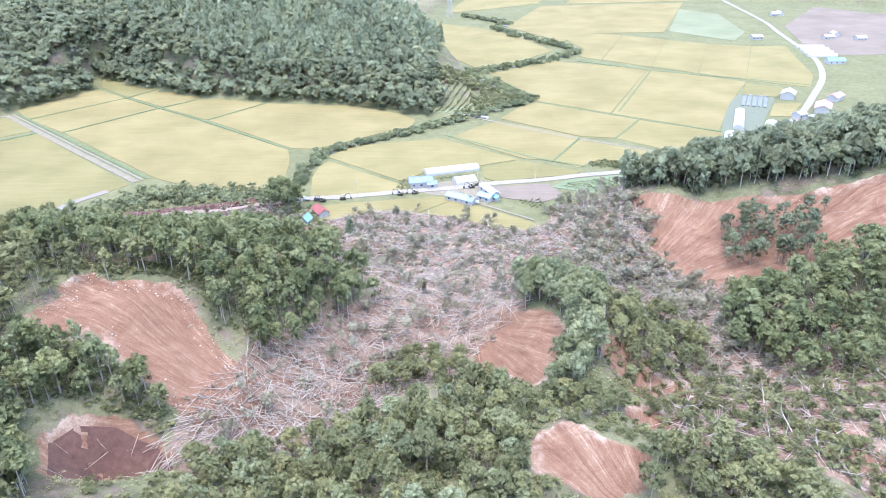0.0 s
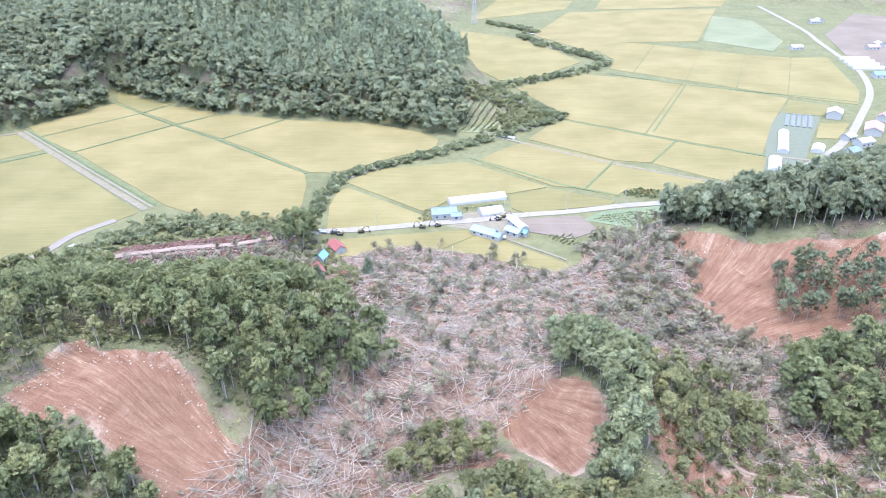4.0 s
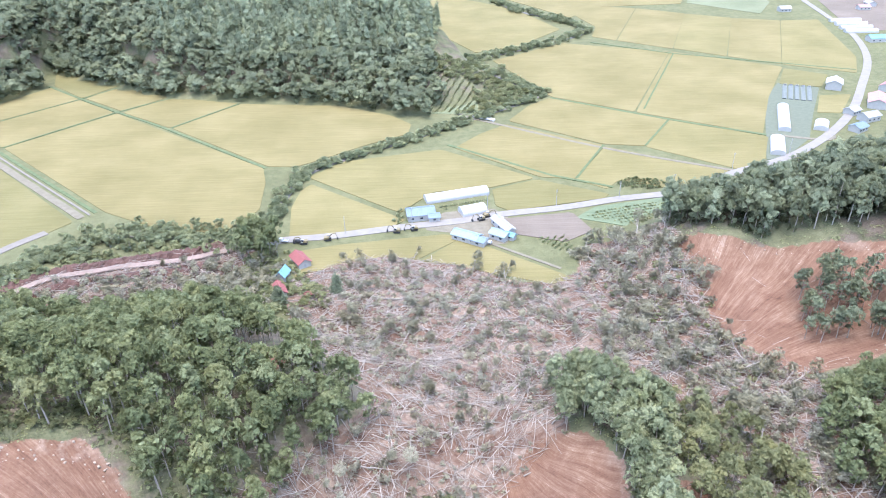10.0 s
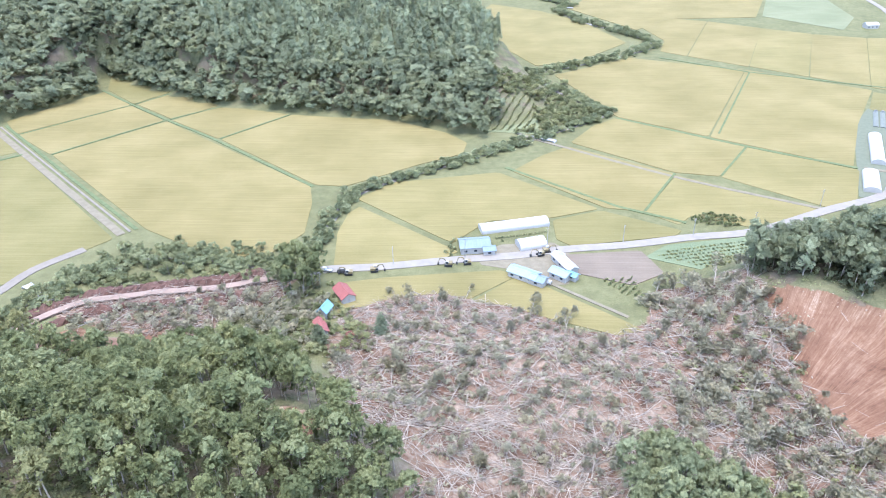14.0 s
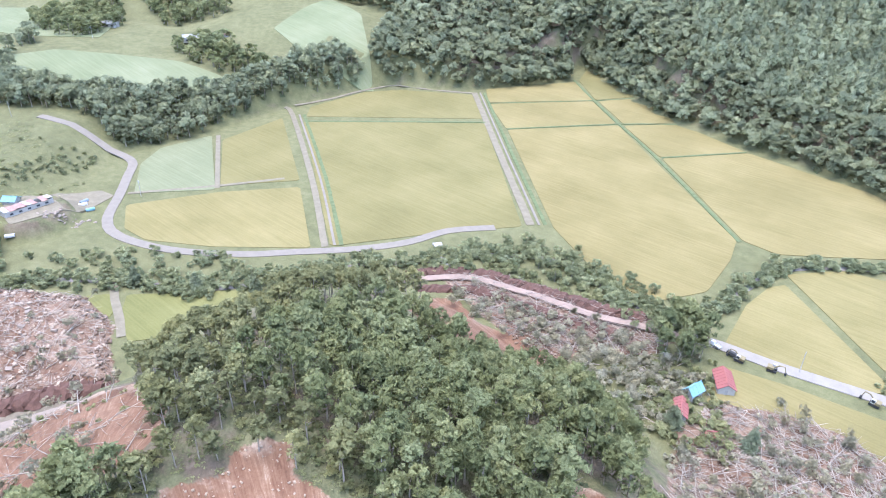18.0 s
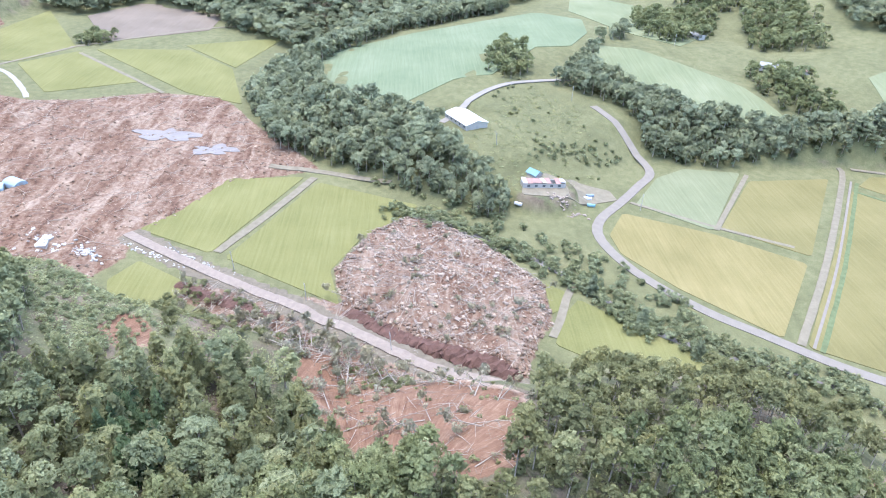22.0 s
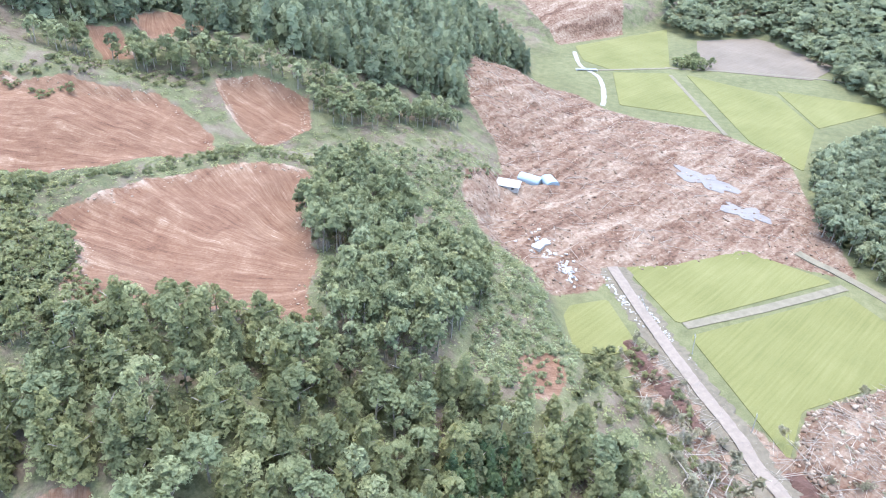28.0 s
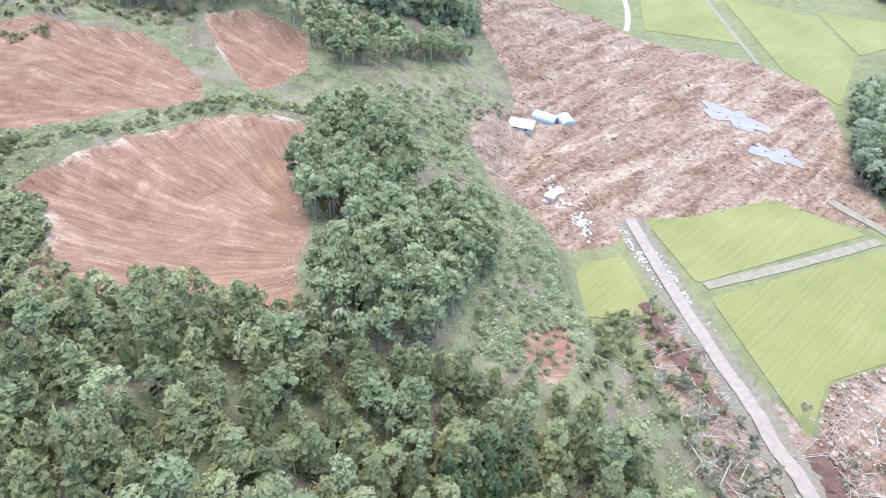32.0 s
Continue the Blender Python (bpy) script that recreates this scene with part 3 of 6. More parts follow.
def inside_offset(pts, d):
    """Outline drawn in by d metres."""
    area = sum(a[0] * b[1] - b[0] * a[1] for a, b in zip(pts, pts[1:] + pts[:1]))
    s = 1 if area > 0 else -1
    out = []
    for p, q, r in zip(pts[-1:] + pts[:-1], pts, pts[1:] + pts[:1]):
        n1 = Vector((-(q[1] - p[1]), q[0] - p[0])).normalized() * s
        n2 = Vector((-(r[1] - q[1]), r[0] - q[0])).normalized() * s
        n = n1 + n2
        n = n / max(0.5, n.dot(n1)) if n.length > 1e-6 else n1
        out.append((q[0] + n.x * d, q[1] + n.y * d))
    return out


def slab(pts, z0, z1):
    bm = bmesh.new()
    low = [bm.verts.new((x, y, z0)) for x, y in pts]
    top = [bm.verts.new((x, y, z1)) for x, y in pts]
    face = bm.faces.new(top)
    n = len(pts)
    for i in range(n):
        bm.faces.new((low[i], low[(i + 1) % n], top[(i + 1) % n], top[i]))
    bmesh.ops.recalc_face_normals(bm, faces=bm.faces)
    bmesh.ops.triangulate(bm, faces=[face])
    return bm


made_fields = []


def field(pts, mat, label, name="rice_field", tall=0.2, inset=None, cuts=1):
    made_fields.append(name)
    tall += 0.006 * (len(made_fields) % 17)
    if inset is None:
        mx, my = sum(q[0] for q in pts) / len(pts), sum(q[1] for q in pts) / len(pts)
        inset = -3.0 if mx < -450 else -1.3 if my > 400 and mx > -30 else -0.6
    p = smooth_outline(inside_offset(pts, inset), cuts)
    ob = part(name, slab(p, -0.6, tall), mat)
    return tagged(ob, label, "field", group="fields of the valley")


def drape(pts, mat, label, name="meadow", lift=0.35, cell=14.0):
    """A field that follows rolling ground."""
    bm = bmesh.new()
    bm.faces.new([bm.verts.new((x, y, 0)) for x, y in smooth_outline(pts, 2)])
    xs, ys = [p[0] for p in pts], [p[1] for p in pts]
    for lo, hi, n in ((min(xs), max(xs), (1, 0, 0)), (min(ys), max(ys), (0, 1, 0))):
        for c in np.arange(lo + cell, hi, cell):
            bmesh.ops.bisect_plane(bm, geom=bm.verts[:] + bm.edges[:] + bm.faces[:], plane_co=(c, c, 0), plane_no=n)
    bmesh.ops.triangulate(bm, faces=bm.faces[:])
    z = height(np.array([v.co.x for v in bm.verts]), np.array([v.co.y for v in bm.verts]))
    for v, h in zip(bm.verts, z):
        v.co.z = h + lift
    rim = bmesh.ops.extrude_edge_only(bm, edges=[e for e in bm.edges if e.is_boundary])
    for v in rim["geom"]:
        if isinstance(v, bmesh.types.BMVert):
            v.co.z -= 1.5
    bmesh.ops.recalc_face_normals(bm, faces=bm.faces[:])
    if sum(f.normal.z for f in bm.faces) < 0:
        bmesh.ops.reverse_faces(bm, faces=bm.faces[:])
    return tagged(part(name, bm, mat), label, "field", group="fields of the valley")


MEADOW3 = [(-483, 468), (-519, 558), (-464, 544), (-386, 483), (-423, 456)]
drape([(-513, 92), (-556, 100), (-596, 148), (-634, 214), (-660, 265), (-637, 305), (-589, 299), (-548, 278), (-541, 250), (-478, 211), (-469, 186), (-434, 154), (-444, 126), (-456, 110)], M_GRASS, "smooth bluish-green grass field on the terrace")
drape([(-553, 292), (-547, 327), (-521, 355), (-488, 386), (-424, 406), (-424, 380), (-436, 356), (-445, 336), (-485, 316), (-501, 294)], M_MEADOW, "pale green hay meadow between tree belts")
drape([(-358, 216), (-369, 246), (-360, 264), (-349, 266), (-337, 235), (-339, 214)], M_TRACK, "trampled bare yard around the wrecked house", "farm_yard", 0.3, 6.0)
# red soil of the hollow, darkened by colour to stand for its deep shade
drape([(-99, 137), (-95, 144), (-86, 146), (-75, 143), (-65, 131), (-78, 123), (-94, 126)], M_MUD, "dark red soil sheet with shade of the slip hollow painted in", "mud_hollow", 0.15, 2.5)
drape(MEADOW3, M_MEADOW, "sloping green meadow below the forest")
drape([(-600, 330), (-560, 365), (-600, 400), (-700, 380), (-760, 320), (-670, 300)], M_MEADOW, "open pasture high on the terrace")

RIPE, GREENISH, GOLD = "ripening yellow rice field with sharp grassy edges", "yellow-green rice field beside a farm track", "golden ripe rice field along the river"
for pts, mat, lab in [
    ([(-230, 308), (-370, 405), (-283, 485), (-179, 383), (-204, 350)], M_RICE2, GREENISH),
    ([(-377, 413), (-390, 427), (-389, 476), (-375, 499), (-329, 528), (-290, 493)], M_RICE2, GREENISH),
    ([(-322, 311), (-378, 349), (-385, 398), (-298, 343)], M_RICE2, GREENISH),
    ([(-334, 265), (-312, 253), (-295, 254), (-268, 271), (-236, 300), (-290, 337), (-315, 304)], M_RICE3, GOLD),
    ([(-264, 487), (-217, 545), (-97, 441), (-92, 421), (-89, 389), (-101, 368), (-122, 368), (-138, 376), (-166, 393)], M_RICE, RIPE),
    ([(-306, 521), (-257, 579), (-221, 548), (-267, 489)], M_RICE, RIPE),
    ([(-330, 548), (-292, 614), (-259, 582), (-309, 524)], M_RICE, RIPE),
    ([(-292, 619), (-307, 656), (-241, 612), (-257, 585)], M_RICE2, GREENISH),
    ([(-253, 583), (-238, 610), (-192, 579), (-216, 552)], M_RICE, RIPE),
    ([(-213, 548), (-189, 577), (-137, 558), (-171, 514)], M_RICE, RIPE),
    ([(-168, 512), (-134, 557), (-95, 550), (-63, 545), (-27, 521), (-14, 504), (-16, 487), (-41, 471), (-62, 454), (-78, 442), (-94, 444)], M_RICE, RIPE),
    ([(-68, 357), (-72, 390), (-70, 410), (-66, 416), (-16, 372), (-22, 366)], M_RICE3, GOLD),
    ([(-67, 426), (-51, 445), (4, 458), (30, 434), (51, 415), (28, 406), (-2, 403), (-18, 382), (-22, 385)], M_RICE3, GOLD),
    ([(30, 402), (54, 412), (87, 392), (84, 388), (36, 378), (30, 384)], M_RICE2, GREENISH),
    ([(14, 461), (30, 481), (47, 496), (99, 456), (74, 413), (57, 417), (40, 435)], M_RICE, RIPE),
    ([(51, 504), (68, 532), (83, 545), (150, 494), (123, 455), (101, 460)], M_RICE, RIPE),
    ([(152, 494), (198, 461), (180, 424), (165, 417), (125, 453)], M_RICE3, GOLD),
    ([(101, 453), (158, 413), (147, 402), (122, 396), (111, 402), (96, 409), (88, 400), (76, 411)], M_RICE3, GOLD),
    ([(54, 647), (86, 670), (119, 695), (200, 656), (133, 515), (86, 550), (72, 594)], M_RICE, RIPE),
    ([(203, 655), (271, 602), (230, 533), (198, 468), (136, 512)], M_RICE, RIPE),
    ([(142, 869), (219, 830), (167, 702), (151, 717), (163, 754), (156, 789)], M_RICE, RIPE),
    ([(222, 829), (261, 798), (207, 668), (170, 700)], M_RICE, RIPE),
    ([(263, 796), (298, 772), (242, 639), (210, 667)], M_RICE3, GOLD),
    ([(300, 770), (338, 754), (275, 612), (245, 637)], M_RICE, RIPE),
    ([(341, 753), (374, 752), (340, 623), (318, 582), (277, 609)], M_RICE3, GOLD),
    ([(272, 596), (294, 578), (276, 552), (253, 561)], M_RICE2, GREENISH),
    ([(267, 531), (286, 531), (262, 498), (250, 500)], M_RICE3, GOLD),
    ([(-18, 846), (8, 933), (59, 892), (98, 832), (125, 749), (79, 692), (41, 676), (12, 748)], M_RICE3, GOLD),
    ([(94, 900), (161, 1070), (372, 1084), (273, 848), (187, 846), (145, 799)], M_RICE, RIPE),
    ([(20, 1016), (157, 1097), (182, 1184), (67, 1204)], M_RICE3, GOLD),
    ([(202, 1090), (235, 1207), (420, 1180), (386, 1104)], M_RICE, RIPE),
    ([(283, 851), (348, 1018), (384, 977), (366, 840), (334, 788)], M_PALE, "pale green vegetable field"),
    ([(-320, 305), (-345, 275), (-378, 296), (-392, 316), (-389, 347)], M_PALE, "pale green fallow field"),
    ([(-65, 345), (-44, 350), (3, 356), (9, 352), (-10, 335), (-22, 339), (-40, 336), (-55, 324), (-60, 323)], M_RICE3, GOLD),
    ([(-8, 333), (10, 351), (17, 347), (49, 320), (54, 315), (45, 312), (22, 322), (4, 331)], M_RICE3, GOLD),
    ([(67, 368), (78, 378), (116, 386), (110, 362), (97, 354)], M_GRASS, "bright green vegetable field beside the road"),
    ([(-305, 40), (-321, 51), (-359, 67), (-364, 103), (-287, 74)], M_LIME, GREENISH),
    ([(-283, 82), (-358, 112), (-336, 162), (-318, 150), (-304, 137), (-275, 125), (-251, 131)], M_LIME, GREENISH),
    ([(-252, 45), (-264, 41), (-278, 48), (-262, 72), (-250, 67), (-242, 57)], M_LIME, GREENISH),
    ([(-270, 212), (-263, 221), (-252, 218), (-248, 213)], M_LIME, GOLD),
    ([(-257, 226), (-212, 275), (-200, 266), (-206, 244), (-229, 212), (-246, 218)], M_LIME, GREENISH),
    ([(-578, -181), (-700, -168), (-589, -104), (-548, -125), (-550, -153)], M_LIME, GREENISH),
    ([(-540, -118), (-572, -93), (-511, -30), (-484, -76)], M_LIME, GREENISH),
    ([(-583, -79), (-591, -17), (-548, 25), (-476, 47), (-493, 12)], M_LIME, GREENISH),
    ([(-606, -17), (-641, 49), (-557, 28)], M_LIME, GREENISH),
    ([(-709, -273), (-929, -223), (-874, -157), (-732, -192)], M_LIME, GREENISH),
]:
    field(pts, mat, lab)
field([(-690, -127), (-753, -97), (-713, -19), (-661, -18), (-611, -84)], M_TILL, "bare pinkish-brown tilled field", "tilled_field", 0.2)
field([(32, 369), (65, 373), (71, 355), (57, 346), (35, 355)], M_TILL, "bare tilled plot beside the farm", "tilled_field", 0.2)
field([(385, 705), (430, 872), (539, 1021), (622, 915), (479, 704)], M_TILL, "bare tilled field by the road", "tilled_field", 0.2)


# ---- roads, tracks and water ----
def resample(pts, step):
    v = [Vector(p) for p in pts]
    out = []
    n = len(v)
    for i in range(n - 1):
        p0, p1, p2, p3 = v[max(i - 1, 0)], v[i], v[i + 1], v[min(i + 2, n - 1)]
        k = max(2, int((p2 - p1).length / step))
        for j in range(k):
            t = j / k
            out.append(0.5 * ((2 * p1) + (p2 - p0) * t + (2 * p0 - 5 * p1 + 4 * p2 - p3) * t * t + (3 * p1 - p0 - 3 * p2 + p3) * t ** 3))
    return out + [v[-1]]


def strip(name, pts, width, mat, lift=0.25, ragged=0.0, step=5.0, thick=0.5, flat=False):
    """A road bed that follows the ground, crowned and with shoulders."""
    line = resample(pts, step)
    xs, ys = np.array([p.x for p in line]), np.array([p.y for p in line])
    if flat:
        zs = np.zeros(len(xs))
    else:
        ax, ay = np.gradient(xs), np.gradient(ys)
        n = np.hypot(ax, ay) + 1e-9
        zs = raw = np.max([height(xs - ay / n * width * k, ys + ax / n * width * k) for k in (-.5, -.25, 0, .25, .5)], axis=0)
        zs = raw = np.minimum(raw, height(xs, ys) + 0.3)
        for _ in range(3):
            zs = np.maximum(np.convolve(np.pad(zs, 1, "edge"), [.25, .5, .25], "valid"), raw)
    bm = bmesh.new()
    rows = []
    for i, p in enumerate(line):
        d = (line[min(i + 1, len(line) - 1)] - line[max(i - 1, 0)]).normalized()
        nrm = Vector((-d.y, d.x))
        row = []
        for k, dz in ((-1, -thick), (-1, 0), (-.5, .04), (0, .06), (.5, .04), (1, 0), (1, -thick)):
            w = width / 2 * (1 + ragged * (random.random() - .5) * (abs(k) == 1))
            row.append(bm.verts.new((p.x + nrm.x * k * w, p.y + nrm.y * k * w, zs[i] + lift + dz)))
        rows.append(row)
    for a, b in zip(rows, rows[1:]):
        for j in range(6):
            bm.faces.new((a[j], b[j], b[j + 1], a[j + 1]))
    bmesh.ops.recalc_face_normals(bm, faces=bm.faces)
    return part(name, bm, mat)


MAIN = [(-204, 198), (-206, 189), (-215, 164), (-229, 142), (-244, 119), (-265, 87), (-281, 63), (-300, 36)]
tagged(strip("road", [(-87, 349), (-74, 356), (-48, 359), (-16, 365), (11, 369), (30, 374), (62, 379), (91, 386), (122, 392), (162, 413), (199, 431), (237, 462), (271, 500), (302, 545), (347, 617), (376, 690), (390, 759), (404, 834), (420, 914), (440, 1100)], 5.5, M_ROAD, 0.35, 0.05, flat=True),
       "pale concrete-grey country road along the fields", "road", kind="structure")
tagged(strip("road", [(-185, 308), (-174, 322), (-162, 330), (-139, 335), (-118, 339), (-96, 346), (-81, 351)], 3.6, simple("muddy_road", (0.3, 0.225, 0.18), 0.95, 0.2, 0.3), 0.9, 0.12),
       "pinkish mud-covered road cleared through the debris", "road", kind="structure")
tagged(strip("verge", MAIN, 12.0, simple("dirt_verge", (0.17, 0.145, 0.105), 0.95, 0.35, 0.5), 0.12, 0.45, 1.6), "bare trampled dirt verge of the road", "verge", kind="structure")
tagged(strip("road", MAIN, 4.6, simple("dusty_road", (0.262, 0.217, 0.176), 0.95, 0.22, 0.5), 0.75, 0.16, 1.6), "pale dusty road cleared of mud", "road", kind="structure")
tagged(strip("road", [(-444, 272), (-404, 291), (-385, 294), (-367, 282), (-348, 268), (-326, 251), (-307, 247), (-279, 256), (-253, 275), (-237, 293), (-219, 314), (-207, 334), (-201, 355), (-187, 373)], 5.0, M_ASPHALT, 0.3),
       "worn grey asphalt lane around the fields", "road", kind="structure")
tagged(strip("road", [(-406, 176), (-433, 193), (-455, 209), (-471, 229), (-485, 265)], 4.0, M_ROAD, 0.3), "pale gravel drive up the terrace", "road", kind="structure")
for pts, w in [
    ([(-401, 413), (-385, 407), (-294, 349), (-231, 305)], 3.2), ([(-331, 534), (-247, 454), (-176, 387)], 4.0), ([(-305, 339), (-324, 306), (-347, 272)], 2.4),
    ([(-320, 307), (-387, 351)], 2.6), ([(-400, 420), (-395, 446), (-391, 486), (-374, 506), (-328, 534)], 3.0), ([(-287, 77), (-321, 92), (-364, 109)], 4.0), ([(-377, 84), (-374, 100), (-370, 118), (-364, 134), (-358, 149)], 4.5), ([(-271, 227), (-258, 221), (-244, 216), (-233, 211)], 3.2),
    ([(162, 414), (99, 453), (34, 505), (18, 520)], 2.6), ([(203, 464), (231, 453), (240, 465)], 3.0),
    ([(51, 323), (11, 357)], 1.6), ([(-587, -104), (-670, -10), (-703, 87)], 3.0), ([(-521, -142), (-542, -128), (-587, -102)], 3.0), ([(-573, -91), (-488, -4)], 3.0),
]:
    tagged(strip("farm_track", pts, w, M_TRACK, 0.3, 0.15), "pale dirt farm track between fields", "track", kind="structure")
for pts, w in [
    ([(-95, 441), (-172, 511), (-217, 548), (-257, 582), (-296, 617)], 1.8), ([(-186, 578), (-216, 551), (-266, 488)], 1.4), ([(-236, 611), (-257, 582), (-307, 522)], 1.4), ([(-136, 558), (-170, 513)], 1.4),
    ([(200, 464), (151, 496), (84, 547)], 2.4), ([(151, 496), (124, 454)], 1.4), ([(100, 457), (75, 412)], 1.4), ([(63, 417), (9, 466)], 2.0), ([(63, 417), (92, 400)], 2.0), ([(204, 650), (144, 696)], 2.2), ([(204, 650), (322, 588)], 2.2), ([(141, 517), (203, 650)], 1.2), ([(-370, 405), (-284, 488)], 2.0),
]:
    tagged(strip("grass_bank", pts, w, M_VERGE, 0.35, 0.3), "narrow dark green grass bank between rice fields", "field bank", kind="structure")
for pts in ([(-383, 411), (-292, 353), (-229, 309)], [(-328, 537), (-244, 457), (-173, 390)]):
    tagged(strip("canal", pts, 1.2, M_ASPHALT, 0.32, 0.05), "concrete-lined irrigation ditch beside the farm track", "ditch", kind="structure")
    tagged(strip("grass_bank", [(x + 2.2, y + 2.2) for x, y in pts], 2.0, M_VERGE, 0.3, 0.3), "grass bank along the ditch", "field bank", kind="structure")
RIVER = [(-330, 154), (-300, 200), (-268, 230), (-240, 249), (-223, 274), (-213, 299), (-193, 322), (-177, 346), (-151, 366), (-121, 362), (-89, 359), (-81, 376), (-77, 404), (-73, 425), (-61, 441), (-39, 459), (-16, 475), (9, 495), (36, 517), (69, 544), (76, 559), (59, 590), (45, 617), (34, 646), (78, 677), (126, 711), (150, 740), (137, 776), (95, 841), (81, 895), (88, 934), (44, 988)]
tagged(strip("river", RIVER, 3.0, M_WATER, 0.12, 0.4), "shallow grey stream under bushes", "stream", kind="structure")
tagged(strip("river", [(-562, -174), (-534, -148), (-520, -121), (-491, -97), (-469, -83)], 3.4, simple("pale_gravel", (0.33, 0.31, 0.28), 0.9, 0.15, 0.4), 0.2, 0.4), "pale gravelly stream bed", "stream", kind="structure")


def berm(pts, width, tall, label):
    """A bulldozed bank of wet earth, uneven along its crest."""
    line = resample(pts, 1.2)
    z0 = height(np.array([p.x for p in line]), np.array([p.y for p in line]))
    bm = bmesh.new()
    rows = []
    for i, p in enumerate(line):
        d = (line[min(i + 1, len(line) - 1)] - line[max(i - 1, 0)]).normalized()
        n = Vector((-d.y, d.x))
        fade = min(1, i / 4, (len(line) - 1 - i) / 4)
        rows.append([bm.verts.new((p.x + n.x * width * (k + random.uniform(-.13, .13)), p.y + n.y * width * (k + random.uniform(-.13, .13)), z0[i] - .4 + tall * q * fade * random.uniform(.75, 1.25)))
                     for k, q in ((-.5, 0), (-.35, .6), (-.15, 1), (.12, 1.05), (.33, .7), (.5, 0))])
    for a, b in zip(rows, rows[1:]):
        for j in range(5):
            bm.faces.new((a[j], b[j], b[j + 1], a[j + 1]))
    bmesh.ops.recalc_face_normals(bm, faces=bm.faces)
    return tagged(part("earth_bank", bm, M_MUD), label, "earth bank")


berm([(-246, 134), (-235, 147), (-226, 164), (-217, 184), (-209, 197)], 9, 2.6, "dark red-brown earth bank pushed up beside the road")
berm([(-188, 312), (-178, 326), (-162, 336), (-138, 341), (-114, 347), (-96, 352)], 8, 2.4, "dark red mud bank above the cleared road")
berm([(-178, 308), (-160, 322), (-138, 327), (-116, 331), (-96, 338)], 6, 1.8, "dark red mud bank below the cleared road")
berm([(-263, 66), (-248, 92), (-238, 110)], 6, 1.4, "low mud bank beside the pale road")

# ---- plants ----
def quads_at(centres, size, rs, out, rough=0.4, bulge=None):
    """A leaf spray at each centre, facing outwards and up like a real canopy; 'bulge' is the roundness it is lit by."""
    n = len(centres)
    nrm = out + np.array((0, 0, 0.15)) + rs.normal(size=(n, 3)) * rough
    nrm /= np.linalg.norm(nrm, axis=1)[:, None]
    a = np.cross(nrm, rs.normal(size=(n, 3)))
    a /= np.linalg.norm(a, axis=1)[:, None]
    b = np.cross(nrm, a)
    s = size * (0.6 + 0.8 * rs.random(n))[:, None]
    a, b = a * s, b * s * 0.8
    k = 0.55 + 0.9 * rs.random((4, n, 1))
    co = np.stack([centres - (a + b) * k[0], centres + (a - b) * k[1], centres + (a + b) * k[2], centres - (a - b) * k[3]], 1).reshape(-1, 3)
    lit = (out if bulge is None else bulge) + np.array((0, 0, 0.35)) + rs.normal(size=(n, 3)) * 0.12
    lit /= np.linalg.norm(lit, axis=1)[:, None] + 1e-9
    return co, np.arange(4 * n).reshape(-1, 4), np.repeat(lit, 4, axis=0)


def broad_crown(rs, leaves, size, clumps=16, base=0.24, wide=0.17, deep=0.32):
    """Uneven crown of leaf sprays on many bough ends; unit tree: height 1, about 0.5 wide."""
    cs = []
    lop = rs.normal(size=2) * 0.04
    for i in range(clumps):
        v = rs.normal(size=3)
        v[2] = abs(v[2]) if i % 3 else v[2]
        v /= np.linalg.norm(v)
        q = 0.84 + 0.24 * rs.random()
        cs.append((v[0] * wide * q + lop[0], v[1] * wide * q + lop[1], base + 0.34 + v[2] * deep * q, 0.055 + 0.05 * rs.random()))
    cs = np.array(cs)
    k = rs.integers(0, clumps, leaves)
    v = rs.normal(size=(leaves, 3))
    v /= np.linalg.norm(v, axis=1)[:, None]
    v[:, 2] = np.where(v[:, 2] < -0.35, -v[:, 2], v[:, 2])
    c = cs[k, :3] + v * cs[k, 3:] * (0.8 + 0.3 * rs.random((leaves, 1))) * (1, 1, 0.85)
    whole = c - np.array((lop[0], lop[1], base + 0.25))
    whole /= np.linalg.norm(whole, axis=1)[:, None] + 1e-9
    return quads_at(c, size, rs, v, 0.8, v * 0.5 + whole * 0.95)


def cone_crown(rs, leaves, size, base=0.22, wide=0.17):
    """Tiered crown of drooping boughs, widest below, ragged in outline."""
    t = 1 - rs.random(leaves) ** 0.6
    tier = np.floor(t * 10)
    z = base + (1 - base) * t + rs.normal(size=leaves) * 0.012
    w = rs.random(leaves) * 2 * np.pi
    bough = 0.72 + 0.32 * np.sin(w * 6 + tier * 2.1) + 0.14 * np.sin(w * 3 + tier)
    r = wide * (1 - t) ** 0.76 * bough * (0.62 + 0.42 * rs.random(leaves)) + 0.012
    c = np.stack([np.cos(w) * r, np.sin(w) * r, z - r * 0.25], 1)
    o = np.stack([np.cos(w), np.sin(w), 0 * w + 0.35], 1)
    return quads_at(c, size, rs, o, 0.5, o * (0.5 + 0.6 * bough)[:, None] + np.array((0, 0, 0.45)))


